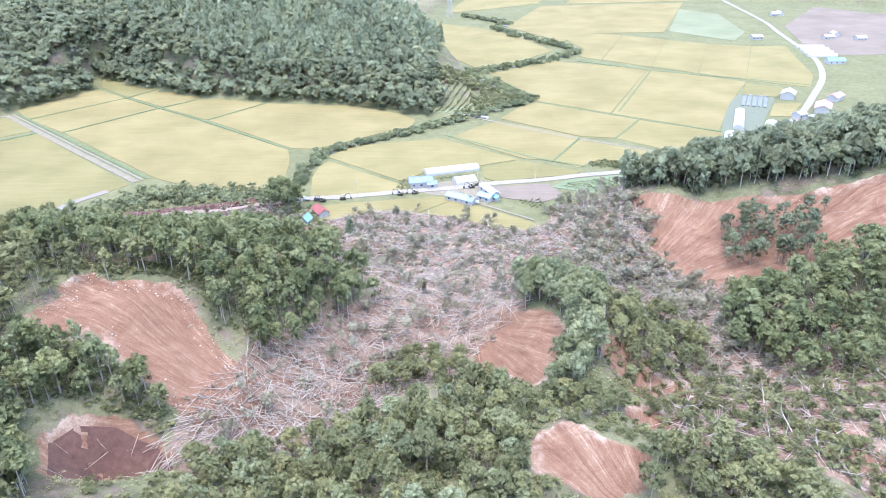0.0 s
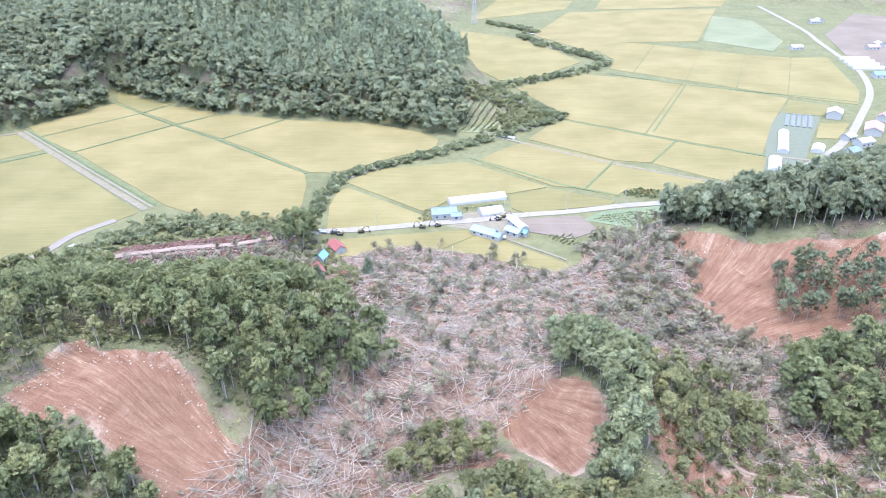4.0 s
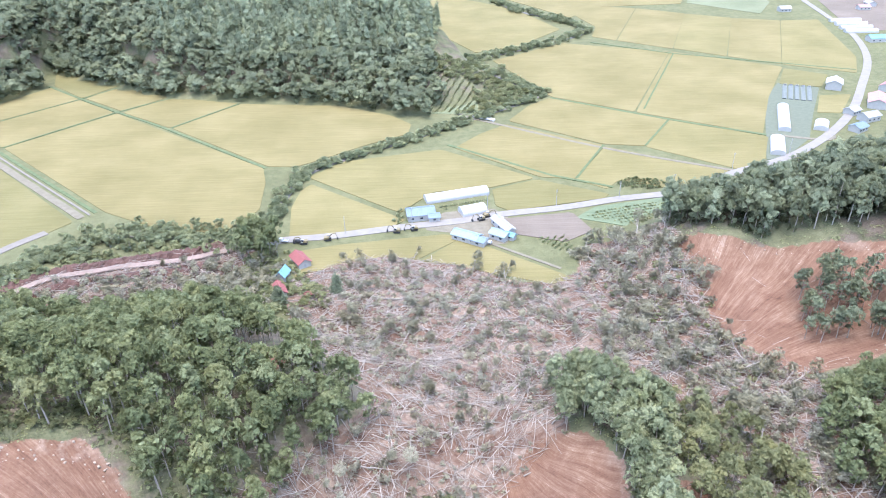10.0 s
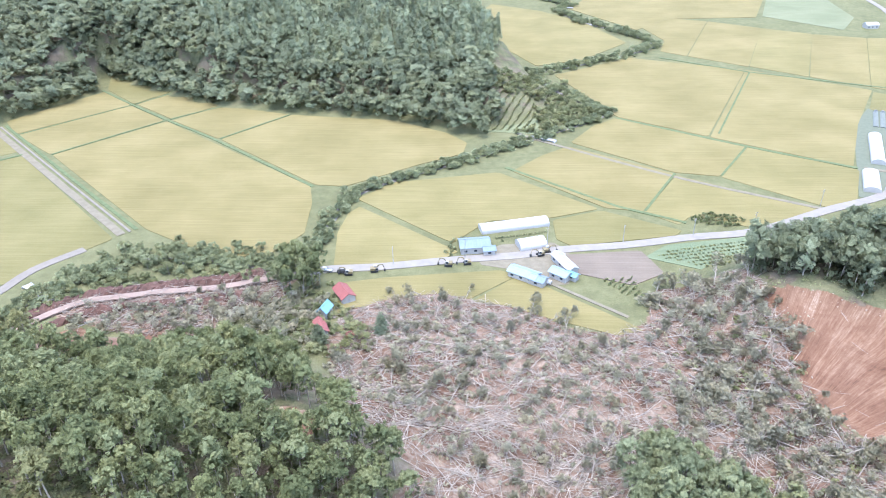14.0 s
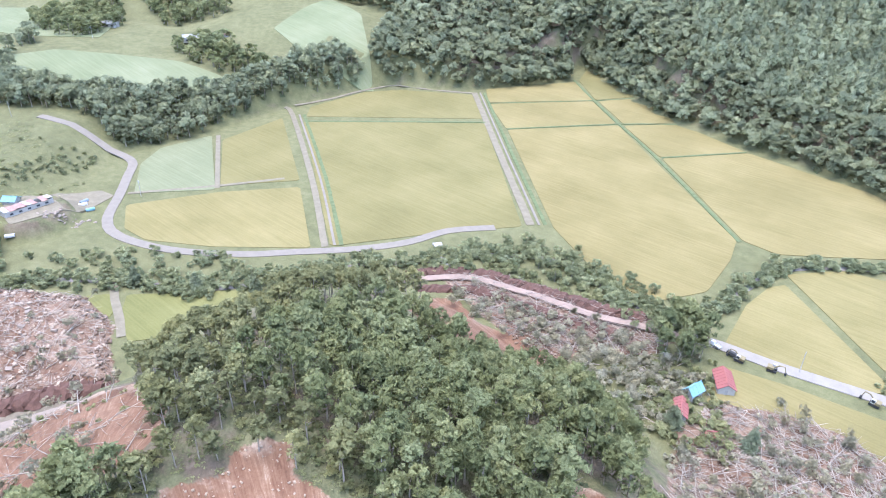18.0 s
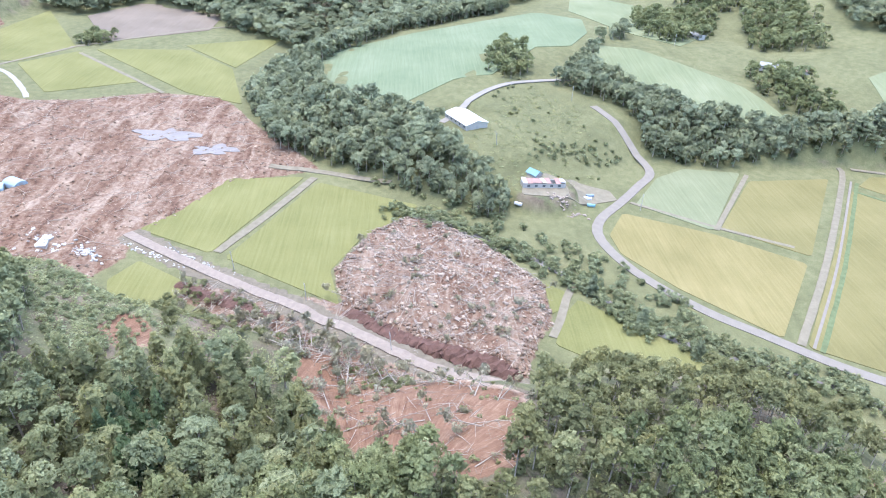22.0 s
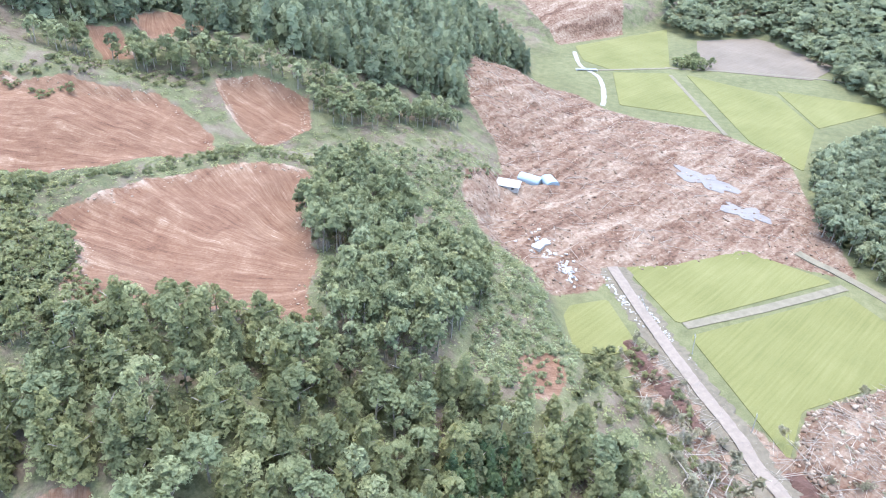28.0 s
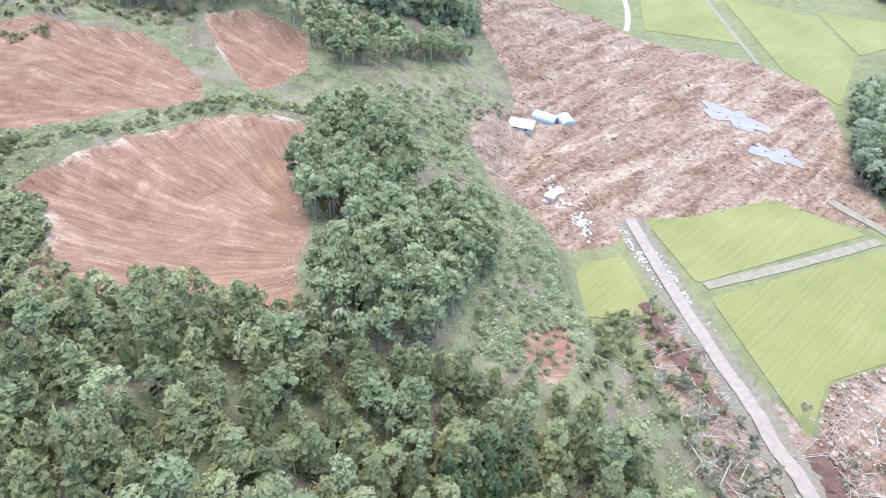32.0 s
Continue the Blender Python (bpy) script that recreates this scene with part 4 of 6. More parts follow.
def pole(pts, radii, sides=5):
    """Tapered limb through the points."""
    pts = np.asarray(pts, float)
    co, faces = [], []
    for i, (p, r) in enumerate(zip(pts, radii)):
        d = pts[min(i + 1, len(pts) - 1)] - pts[max(i - 1, 0)]
        d = d / (np.linalg.norm(d) + 1e-9)
        u = np.cross(d, (0.31, 0.87, 0.12))
        u /= np.linalg.norm(u) + 1e-9
        v = np.cross(d, u)
        for k in range(sides):
            w = 2 * math.pi * k / sides
            co.append(p + r * (u * math.cos(w) + v * math.sin(w)))
        if i:
            for k in range(sides):
                q = (k + 1) % sides
                faces.append(((i - 1) * sides + k, (i - 1) * sides + q, i * sides + q, i * sides + k))
    return np.array(co), np.array(faces)


def trunk_shape(rs, limbs=4, thick=0.014):
    lean = rs.normal(size=2) * 0.03
    co, fa = pole([(0, 0, -0.06), (lean[0] * .3, lean[1] * .3, 0.3), (lean[0], lean[1], 0.8)], (thick * 1.3, thick, thick * 0.35))
    for _ in range(limbs):
        z = 0.3 + 0.3 * rs.random()
        w = rs.random() * 6.28
        e = np.array((math.cos(w) * .16, math.sin(w) * .16, z + .16))
        c2, f2 = pole([(lean[0] * z, lean[1] * z, z), e * (0.6, 0.6, 1) - (0, 0, .06), e], (thick * .55, thick * .4, thick * .2), 4)
        fa = np.vstack([fa, f2 + len(co)])
        co = np.vstack([co, c2])
    return co, fa


rs = np.random.default_rng(11)
PROTO = {
    "broad": [(broad_crown(rs, 330, 0.034, 26), trunk_shape(rs, 3)) for _ in range(7)],
    "larch": [(cone_crown(rs, 330, 0.036, 0.16, 0.2), trunk_shape(rs, 2)) for _ in range(5)],
    "fir": [(cone_crown(rs, 300, 0.042, 0.08, 0.22), trunk_shape(rs, 0)) for _ in range(3)],
    "broad_far": [(broad_crown(rs, 130, 0.058, 20, 0.1, 0.19, 0.4), trunk_shape(rs, 0)) for _ in range(6)],
    "far": [(broad_crown(rs, 64, 0.082, 14, 0.12, 0.18, 0.38), trunk_shape(rs, 0)) for _ in range(6)],
    "broad_mid": [(broad_crown(rs, 200, 0.044, 24), trunk_shape(rs, 2)) for _ in range(6)],
    "brush": [(broad_crown(rs, 58, 0.1, 9, -0.02, 0.28, 0.3), trunk_shape(rs, 0)) for _ in range(5)],
    "larch_far": [(cone_crown(rs, 66, 0.07, 0.12, 0.19), trunk_shape(rs, 0)) for _ in range(5)],
    "slim": [(broad_crown(rs, 240, 0.034, 20, 0.3, 0.12, 0.28), trunk_shape(rs, 3, 0.011)) for _ in range(6)],
    "shrub": [(broad_crown(rs, 130, 0.07, 12, -0.02, 0.28, 0.3), trunk_shape(rs, 0)) for _ in range(5)],
    "shrub_far": [(broad_crown(rs, 54, 0.14, 8, -0.02, 0.26, 0.3), trunk_shape(rs, 0)) for _ in range(4)],
}


def laid(shape, tilt):
    """A tree tipped over from its root."""
    c, q = math.cos(tilt), math.sin(tilt)
    turn = np.array(((1, 0, 0), (0, c, q), (0, -q, c))).T
    co = shape[0]
    if len(shape) == 2:
        return co @ turn.T + (0, 0, 0.03), shape[1]
    mid = co.reshape(-1, 4, 3).mean(axis=1, keepdims=True)
    return ((mid @ turn.T) + (co.reshape(-1, 4, 3) - mid) + (0, 0, 0.06)).reshape(-1, 3), shape[1], shape[2] @ turn.T * (0.7, 0.7, 0.4) + (0, 0, 0.7)


PROTO["fallen"] = [(laid(broad_crown(rs, 140, 0.028, 18, 0.28, 0.075, 0.3), a), laid(trunk_shape(rs, 4, 0.013), a)) for a in (1.32, 1.4, 1.45, 1.2, 1.5, 1.36)]


def placed(shape, x, y, z, h, w, turn, lean=None):
    """Unit shapes put at their places, all in one array."""
    co, fa = shape[:2]
    c, s = np.cos(turn), np.sin(turn)
    n = len(x)
    out = np.empty((n, len(co), 3), np.float32)
    out[..., 0] = (c[:, None] * co[:, 0] - s[:, None] * co[:, 1]) * w[:, None] + x[:, None]
    out[..., 1] = (s[:, None] * co[:, 0] + c[:, None] * co[:, 1]) * w[:, None] + y[:, None]
    out[..., 2] = co[:, 2] * h[:, None] + z[:, None]
    f = (np.arange(n)[:, None, None] * len(co) + fa[None]).reshape(-1, fa.shape[1])
    return out.reshape(-1, 3), f


def shaded(me, lit):
    me.attributes.new("round", "FLOAT_VECTOR", "POINT").data.foreach_set("vector", np.asarray(lit, np.float32).ravel())


def grove(name, kind, x, y, tall, mat, label, trunks=True, spread=1.0, sink=0.0):
    """Many trees as one woodland."""
    n = len(x)
    if n == 0:
        return
    protos = PROTO[kind]
    z = height(x, y) - sink
    h = tall * (0.75 + 0.5 * rs.random(n))
    w = h * spread * (0.85 + 0.4 * rs.random(n))
    turn, pick, tint = rs.random(n) * 6.28, rs.integers(0, len(protos), n), rs.random(n)
    root = tagged(new(name), label, "woodland" if tall > 6 else "bushes", kind="stuff")
    for layer, m, on in ((0, mat, True), (1, M_BARK, trunks)):
        if not on:
            continue
        cos, fas, tns, lit, off = [], [], [], [], 0
        for k, pr in enumerate(protos):
            i = np.nonzero(pick == k)[0]
            if len(i) == 0:
                continue
            co, fa = placed(pr[layer], x[i], y[i], z[i], h[i], w[i], turn[i])
            cos.append(co)
            fas.append(fa + off)
            tns.append(np.repeat(tint[i], len(pr[layer][0])))
            if layer == 0:
                c, q, nv = np.cos(turn[i])[:, None], np.sin(turn[i])[:, None], pr[0][2]
                lit.append(np.stack([c * nv[:, 0] - q * nv[:, 1], c * nv[:, 1] + q * nv[:, 0], nv[:, 2] + 0 * c], -1).reshape(-1, 3))
            off += len(co)
        me = quad_mesh("crowns" if layer == 0 else "trunks", np.vstack(cos), np.vstack(fas), np.concatenate(tns))
        if layer == 0:
            shaded(me, np.vstack(lit))
        me.materials.append(m)
        ob = new("crowns" if layer == 0 else "trunks", me)
        ob.parent = root
        ob["kind"] = "stuff"
    return root


def scatter(poly, gap, keep=None, jitter=0.8, holes=()):
    xs, ys = [p[0] for p in poly], [p[1] for p in poly]
    gx, gy = np.meshgrid(np.arange(min(xs), max(xs), gap), np.arange(min(ys), max(ys), gap))
    gx = gx + (np.arange(gx.shape[0])[:, None] % 2) * gap * 0.5
    gx, gy = gx.ravel() + (rs.random(gx.size) - .5) * gap * jitter, gy.ravel() + (rs.random(gy.size) - .5) * gap * jitter
    ok = poly_sd(gx, gy, poly) < 0
    for h in holes:
        ok &= poly_sd(gx, gy, h) > 0.5
    if keep is not None:
        ok &= rs.random(gx.size) < keep
    return gx[ok], gy[ok]


def stand(kind, x, y, tall, mat, label, group, spread=1.0):
    """Single trees, each with its own crown and trunk."""
    made = []
    for crown, trunk in PROTO[kind]:
        meshes = []
        for nm, sh, m in (("crown", crown, mat), ("trunk", trunk, M_BARK)):
            me = quad_mesh(nm, sh[0], sh[1])
            if nm == "crown":
                shaded(me, sh[2])
            me.materials.append(m)
            meshes.append(me)
        made.append(meshes)
    z = height(x, y)
    for i in range(len(x)):
        h = tall * rs.uniform(.75, 1.25)
        root = tagged(new("tree"), label, "tree", group=group)
        root.matrix_basis = Matrix.LocRotScale((x[i], y[i], z[i]), Euler((rs.normal() * .05, rs.normal() * .05, rs.random() * 6)), (h * spread, h * spread, h))
        for me in made[i % len(made)]:
            ob = new(me.name.split(".")[0], me)
            ob.parent = root


BARE = [p for p, _, _ in SLIPS] + CHURN + [HEAP]
SPUR = [(-132, 280), (-142, 264), (-148, 246), (-146, 226), (-136, 206), (-128, 196), (-118, 200), (-99, 207), (-88, 202), (-80, 196), (-72, 190), (-66, 184), (-58, 180), (-51, 174), (-44, 186), (-35, 206), (-20, 224), (-34, 240), (-52, 252), (-58, 270), (-72, 284), (-96, 290), (-114, 284), (-124, 274)]
NOSE = [(-112, 196), (-123, 198), (-140, 200), (-152, 240), (-150, 262), (-166, 300), (-190, 300), (-186, 250), (-204, 224), (-200, 200), (-178, 194), (-150, 184), (-132, 178), (-124, 160), (-112, 172)]
WESTBACK = [(-104, 135), (-84, 96), (-82, 72), (-84, 20), (-96, 18), (-106, 26), (-118, 30), (-132, 34), (-142, 48), (-150, 58), (-164, 66), (-178, 78), (-188, 90), (-196, 104), (-186, 122), (-172, 130), (-148, 142), (-126, 156), (-114, 150)]
CLUMP1 = [(-180, -14), (-169, 12), (-190, 16), (-206, 10), (-232, -15), (-238, -30), (-216, -42), (-200, -30)]
CLUMP2 = [(-154, 34), (-148, 46), (-153, 56), (-166, 62), (-198, 48), (-222, 36), (-228, 24), (-215, 12), (-193, 16), (-172, 22)]
START = [(-62, 96), (-60, 128), (-57, 141), (-47, 144), (-40, 133), (-36, 143), (-21, 150), (-9, 153), (5, 158), (18, 162), (21, 146), (22, 127), (40, 60), (-50, 60)]
LEFTW = [(-124, 168), (-106, 164), (-88, 159), (-74, 154), (-72, 149), (-88, 150), (-99, 149), (-106, 140), (-104, 126), (-86, 118), (-92, 96), (-124, 100), (-150, 140)]
CENTRE = [(-20, 174), (-15, 192), (2, 197), (12, 186), (8, 172), (-8, 168)]
SIDE = [(46, 108), (51, 123), (65, 134), (86, 130), (92, 104)]
GULLY = [(58, 206), (66, 234), (86, 230), (98, 206), (86, 184), (64, 184)]
TSPUR = [(32, 160), (42, 157), (52, 179), (60, 210), (59, 230), (46, 244), (30, 230), (30, 206), (40, 196), (41, 178)]
EASTV = [(122, 182), (106, 198), (106, 216), (116, 234), (140, 250), (170, 247), (239, 252), (299, 238), (299, 168), (160, 191)]
EASTW = [(97, 340), (107, 354), (149, 352), (199, 373), (331, 398), (330, 287), (239, 292), (164, 307), (127, 316)]
NORTH = [(-319, 668), (-239, 613), (-194, 584), (-124, 567), (-70, 555), (-32, 534), (-6, 516), (4, 545), (-5, 612), (7, 666), (-14, 748), (-35, 850), (-25, 995), (-209, 1016), (-434, 915), (-339, 730)]
NWEST = [(-321, 658), (-296, 607), (-332, 543), (-376, 508), (-400, 486), (-449, 568), (-511, 568), (-572, 507), (-740, 529), (-744, 778), (-434, 915), (-339, 730)]
BELT = [(-478, 51), (-400, 85), (-366, 139), (-330, 180), (-319, 200), (-339, 208), (-381, 175), (-402, 173), (-426, 143), (-457, 104), (-524, 93), (-608, 140), (-673, 246), (-705, 241), (-650, 108), (-565, 63)]
BELT2 = [(-402, 300), (-396, 334), (-407, 405), (-398, 486), (-427, 476), (-426, 410), (-441, 339), (-476, 304), (-506, 283), (-569, 303), (-569, 324), (-611, 334), (-475, 253), (-445, 294)]
DARKW = [(-150, -186), (-179, -172), (-216, -160), (-244, -140), (-299, -120), (-335, -110), (-356, -102), (-384, -96), (-455, -128), (-482, -165), (-505, -240), (-520, -330), (-300, -420), (-150, -380), (-100, -260)]
LINE2 = [(-150, -168), (-193, -157), (-223, -140), (-240, -124), (-264, -113), (-300, -102), (-334, -94), (-330, -82), (-290, -80), (-252, -80), (-242, -94), (-230, -111), (-214, -125), (-193, -138), (-160, -150)]
FARW = [(-600, 72), (-626, 130), (-668, 232), (-762, 292), (-1100, 330), (-1100, -150), (-770, -110), (-690, -8), (-650, 20), (-614, 56)]

x, y = scatter(SPUR, 4.5, holes=[p for p, _, _ in SLIPS])
k = (vnoise(x, y, 26) + 0.5 * vnoise(x, y, 9) > -0.12) & ((x < -84) | (y > 216))
grove("spur_woodland", "broad", x[k], y[k], 12.5, M_LEAF, "broadleaf trees covering the spur beside the slip", spread=0.98)
grove("spur_woodland", "slim", x[~k], y[~k], 13.5, M_LEAF, "slender green trees among the broadleaf wood", spread=0.88)
x, y = scatter([(-112, 202), (-82, 211), (-62, 186), (-68, 184), (-74, 190), (-88, 198), (-104, 195)], 1.9, 0.9)
grove("fern_bank", "shrub", x, y, 1.1, M_LEAF, "dark green ferns along the lip of the slip", False, 1.7)
x, y = scatter(NOSE, 4.6, 0.62, holes=[SLIPS[0][0], SLIPS[1][0]])
k = (poly_sd(x, y, SLIPS[13][0]) > 0) | (rs.random(len(x)) < 0.2)
x, y = x[k], y[k]
grove("nose_woodland", "slim", x, y, 11, M_LARCH, "thin olive-green trees on the hillside", spread=1.1)
x, y = scatter(WESTBACK, 6.0, 0.97, holes=BARE)
k = rs.random(len(x)) < 0.35
grove("hillside_woodland", "broad", x[k], y[k], 11.5, M_ALDER, "mixed pale green trees on the hillside", spread=1.3)
grove("hillside_woodland", "larch", x[~k], y[~k], 12.5, M_LARCH, "olive-green conical trees on the hillside", spread=1.4)
x, y = scatter([(-160, 80), (-167, 94), (-144, 104), (-133, 100), (-135, 93)], 3.6, 0.9)
grove("fir_clump", "fir", x, y, 10, M_SPRUCE, "dense clump of dark green young firs", spread=1.0)
x, y = scatter([(-84, 20), (-66, 8), (-50, 40), (-62, 44), (-86, 52), (-92, 66)], 5.6, 0.9)
grove("hillside_woodland", "larch", x, y, 12.5, M_LARCH, "olive-green conical trees above the small slip", spread=1.15)
EDGE = [(-84, 20), (-90, 6), (-99, 11), (-106, 16), (-120, 17), (-132, 22), (-140, 34), (-148, 44), (-150, 58), (-142, 48), (-132, 36), (-118, 32), (-106, 28), (-96, 20)]
x, y = scatter(EDGE, 3.9, 0.9)
grove("slip_edge_trees", "broad", x, y, 7, M_SHRUB, "light green young trees along the foot of the bare slope", spread=1.3)
THICKET = [(-125, -74), (-112, -44), (-118, -33), (-112, -15), (-103, 0), (-99, 8), (-84, 14), (-78, -40), (-95, -84)]
x, y = scatter(THICKET, 3.6, 0.95)
grove("thicket", "shrub", x, y, 5.0, M_SHRUB, "dense green thicket at the edge of the bare slope", spread=1.3)
for c in (CLUMP1, CLUMP2):
    x, y = scatter(c, 4.2)
    stand("broad", x, y, 13, M_ALDER, "tall leafy broadleaf tree beside the bare slope", "trees beside the slip", 0.98)
x, y = scatter(START, 4.3, 0.85, holes=[SLIPS[5][0]])
k = rs.random(len(x)) < 0.7
grove("ridge_woodland", "broad", x[k], y[k], 10, M_LARCH, "young olive-green trees on the ridge", spread=1.0)
grove("ridge_woodland", "broad", x[~k], y[~k], 10, M_ALDER, "fresh green trees on the ridge", spread=1.0)
x, y = scatter(CENTRE, 4.2, 0.75)
stand("slim", x, y, 10, M_LARCH, "thin pale tree still standing on a knoll", "trees on the knoll", 1.2)
x, y = scatter(SIDE, 4.8, 0.9)
grove("ridge_woodland", "broad", x, y, 9, M_LARCH, "young olive-green trees on the side ridge", spread=1.2)
x, y = scatter(GULLY, 4.4, 0.75)
grove("gully_trees", "broad", x, y, 10.5, M_LARCH, "leaning olive-green trees in the gully", spread=0.95)
x, y = scatter([(56, 163), (60, 186), (66, 196), (78, 190), (72, 172)], 4.6, 0.6)
grove("gully_trees", "slim", x, y, 8, M_LARCH, "thin young trees above the gully", spread=1.3)
x, y = scatter([(22, 150), (34, 165), (44, 160), (52, 146), (38, 138), (24, 138)], 4.6, 0.6)
grove("gully_trees", "broad", x, y, 6, M_LARCH, "low olive-green trees between the small slips", spread=1.4)
x, y = scatter(LEFTW, 4.6, 0.95, holes=BARE)
grove("ridge_woodland", "broad", x, y, 12, M_LEAF, "dense green trees on the ridge above the slips", spread=1.0)
x, y = scatter([(-126, 192), (-108, 188), (-84, 196), (-64, 192), (-60, 198), (-98, 206), (-122, 200)], 5.0, 0.45)
grove("lip_trees", "slim", x, y, 10, M_LARCH, "slim trees along the lip of the slip", spread=1.2)
x, y = scatter(TSPUR, 3.9, holes=[SLIPS[2][0], SLIPS[4][0]])
stand("broad", x, y, 13, M_ALDER, "tall pale green tree on the narrow spur", "trees on the spur", 0.95)
x, y = scatter(EASTV, 4.8, 0.92)
grove("gully_woodland", "broad_mid", x, y, 12, M_LEAF, "trees filling the gully", spread=1.0)
x, y = scatter(EASTW, 4.6, 0.95)
grove("eastern_woodland", "broad_far", x, y, 17, M_FIR_HAZE, "dark tall trees along the eastern hill", spread=0.9)
ESTRIP = [(121, 264), (135, 291), (156, 291), (176, 285), (157, 251), (140, 266)]
x, y = scatter(ESTRIP, 4.6, 0.8)
grove("slip_trees", "slim", x, y, 12, M_FIR_HAZE, "strip of trees still standing on the eastern slip")
x, y = scatter(inside_offset(NORTH, -5), 6.2)
k = vnoise(x, y, 90) + 0.3 * vnoise(x, y, 30) + (y - 640) * 0.0015 > 0
grove("northern_forest", "larch_far", x[k], y[k], 17, M_WOODS_HAZE, "plantation of conical conifers on the far hill", False, 1.15)
grove("northern_forest", "far", x[~k], y[~k], 14, M_WOODS_HAZE, "mixed broadleaf forest on the far hill", False, 1.2)
x, y = scatter(NWEST, 6.8, holes=[MEADOW3])
grove("north_western_forest", "far", x, y, 14, M_WOODS_HAZE, "broadleaf forest on the far slope", False, 1.2)
x, y = scatter([(-333, 636), (-306, 662), (-250, 622), (-236, 640), (-330, 770), (-370, 720)], 7.2)
grove("northern_forest", "far", x, y, 14, M_WOODS_HAZE, "broadleaf trees in the side valley", False, 1.3)
for zone in (BELT, BELT2):
    x, y = scatter(zone, 5.6)
    grove("tree_belt", "broad_far", x, y, 13, M_WOODS_HAZE, "belt of dense broadleaf trees on the bank", True, 1.08)
for zone in ([(-486, 205), (-530, 219), (-540, 242), (-488, 238), (-466, 217)], [(-670, 355), (-606, 340), (-570, 356), (-586, 398), (-670, 435)], [(-522, 400), (-506, 428), (-440, 432), (-424, 412), (-488, 390)], [(-560, 420), (-540, 470), (-600, 490), (-720, 470), (-700, 400), (-640, 440)]):
    x, y = scatter(zone, 6.4, 0.85)
    grove("terrace_trees", "broad_far", x, y, 11, M_LEAF, "grove of round trees on the terrace", True, 1.25)
x, y = scatter(DARKW, 6.0, holes=[CHURN[1], SLIPS[10][0]])
grove("dark_forest", "larch_far", x, y, 19, M_FIR_HAZE, "dark conifer forest on the hill", True, 1.15)
x, y = scatter(LINE2, 5.0, holes=[p for p, _, _ in SLIPS])
grove("crest_woodland", "broad_mid", x, y, 11, M_ALDER, "line of pale trees along the crest", True, 1.05)
x, y = scatter([(-743, -205), (-703, -174), (-690, -135), (-757, -98), (-716, -15), (-668, 0), (-653, 26), (-690, 60), (-900, 150), (-1100, 50), (-1100, -300), (-800, -260)], 8.5, holes=[[(-709, -273), (-929, -223), (-874, -157), (-732, -192)]])
grove("western_forest", "far", x, y, 14, M_WOODS_HAZE, "dense broadleaf forest behind the far fields", False, 1.5)
x, y = scatter([(-598, -106), (-624, -93), (-614, -76), (-590, -88)], 6.0)
grove("field_copse", "broad_far", x, y, 9, M_LEAF, "small round copse between far fields", True, 1.4)
x, y = scatter(FARW, 9.0)
grove("western_forest", "far", x, y, 14, M_WOODS_HAZE, "distant broadleaf forest", False, 1.5)

# ---- bushes along water, banks and slopes ----
def along(line, half, gap):
    pts = resample(line, gap)
    n = len(pts) * max(1, int(half * 2 / gap))
    i = rs.integers(0, len(pts), n)
    return np.array([pts[k].x for k in i]) + rs.normal(size=n) * half * .6, np.array([pts[k].y for k in i]) + rs.normal(size=n) * half * .6


x, y = along(RIVER[:8], 7, 2.6)
grove("river_bushes", "shrub", x, y, 4.2, M_ALDER, "grey-green bushes along the stream", False, 1.3)
x, y = along(RIVER[7:11], 10, 3.0)
grove("river_bushes", "shrub", x, y, 5.0, M_ALDER, "pale green bushes on the flood bank", False, 1.3)
x, y = along(RIVER[10:22], 4.5, 2.4)
grove("river_bushes", "shrub_far", x, y, 4.0, M_ALDER, "grey-green bushes hugging the winding stream", False, 1.4)
x, y = along(RIVER[20:], 7, 4.0)
grove("river_bushes", "shrub_far", x, y, 5.0, M_ALDER, "bushes along the far stream", False, 1.4)
x, y = scatter([(4, 516), (38, 524), (72, 552), (56, 585), (34, 605), (-1, 605), (0, 565), (32, 567), (28, 528)], 5.0)
grove("rough_bushes", "shrub_far", x, y, 4.5, M_SHRUB, "rough bushes around the orchard", False, 1.4)
GRASSY = [(-201, -46), (-246, -65), (-306, -62), (-327, -48), (-283, -36), (-255, -5), (-253, 35), (-229, 51), (-223, 25), (-235, -13), (-224, -37)]
x, y = scatter(GRASSY, 3.4, 0.45)
grove("slope_bushes", "shrub", x, y, 2.2, M_ALDER, "low pale-green scrub on the open slope", False, 1.6)
x, y = scatter([(-86, -60), (-136, -64), (-196, -58), (-222, -49), (-204, -42), (-176, -50), (-126, -54), (-92, -44)], 3.6, 0.8)
grove("crest_bushes", "shrub", x, y, 2.4, M_SHRUB, "bright green scrub along the crest", False, 1.6)
x, y = scatter([(-125, -143), (-184, -145), (-221, -126), (-195, -122), (-171, -133), (-145, -117)], 4.0, 0.8)
grove("crest_bushes", "shrub", x, y, 2.6, M_SHRUB, "bright green scrub along the upper crest", False, 1.6)
x, y = scatter([(-88, -34), (-108, -34), (-111, 6), (-119, 25), (-101, 25), (-87, 6)], 3.4, 0.9)
grove("edge_bushes", "shrub", x, y, 3.4, M_SHRUB, "leafy thicket at the edge of the bare slope", False, 1.4)
x, y = scatter([(-347, 220), (-368, 254), (-389, 284), (-434, 253), (-485, 233), (-443, 208), (-402, 217)], 7.0, 0.3)
grove("meadow_bushes", "shrub_far", x, y, 1.8, M_SHRUB, "low scrub in the rough meadow", False, 1.8)

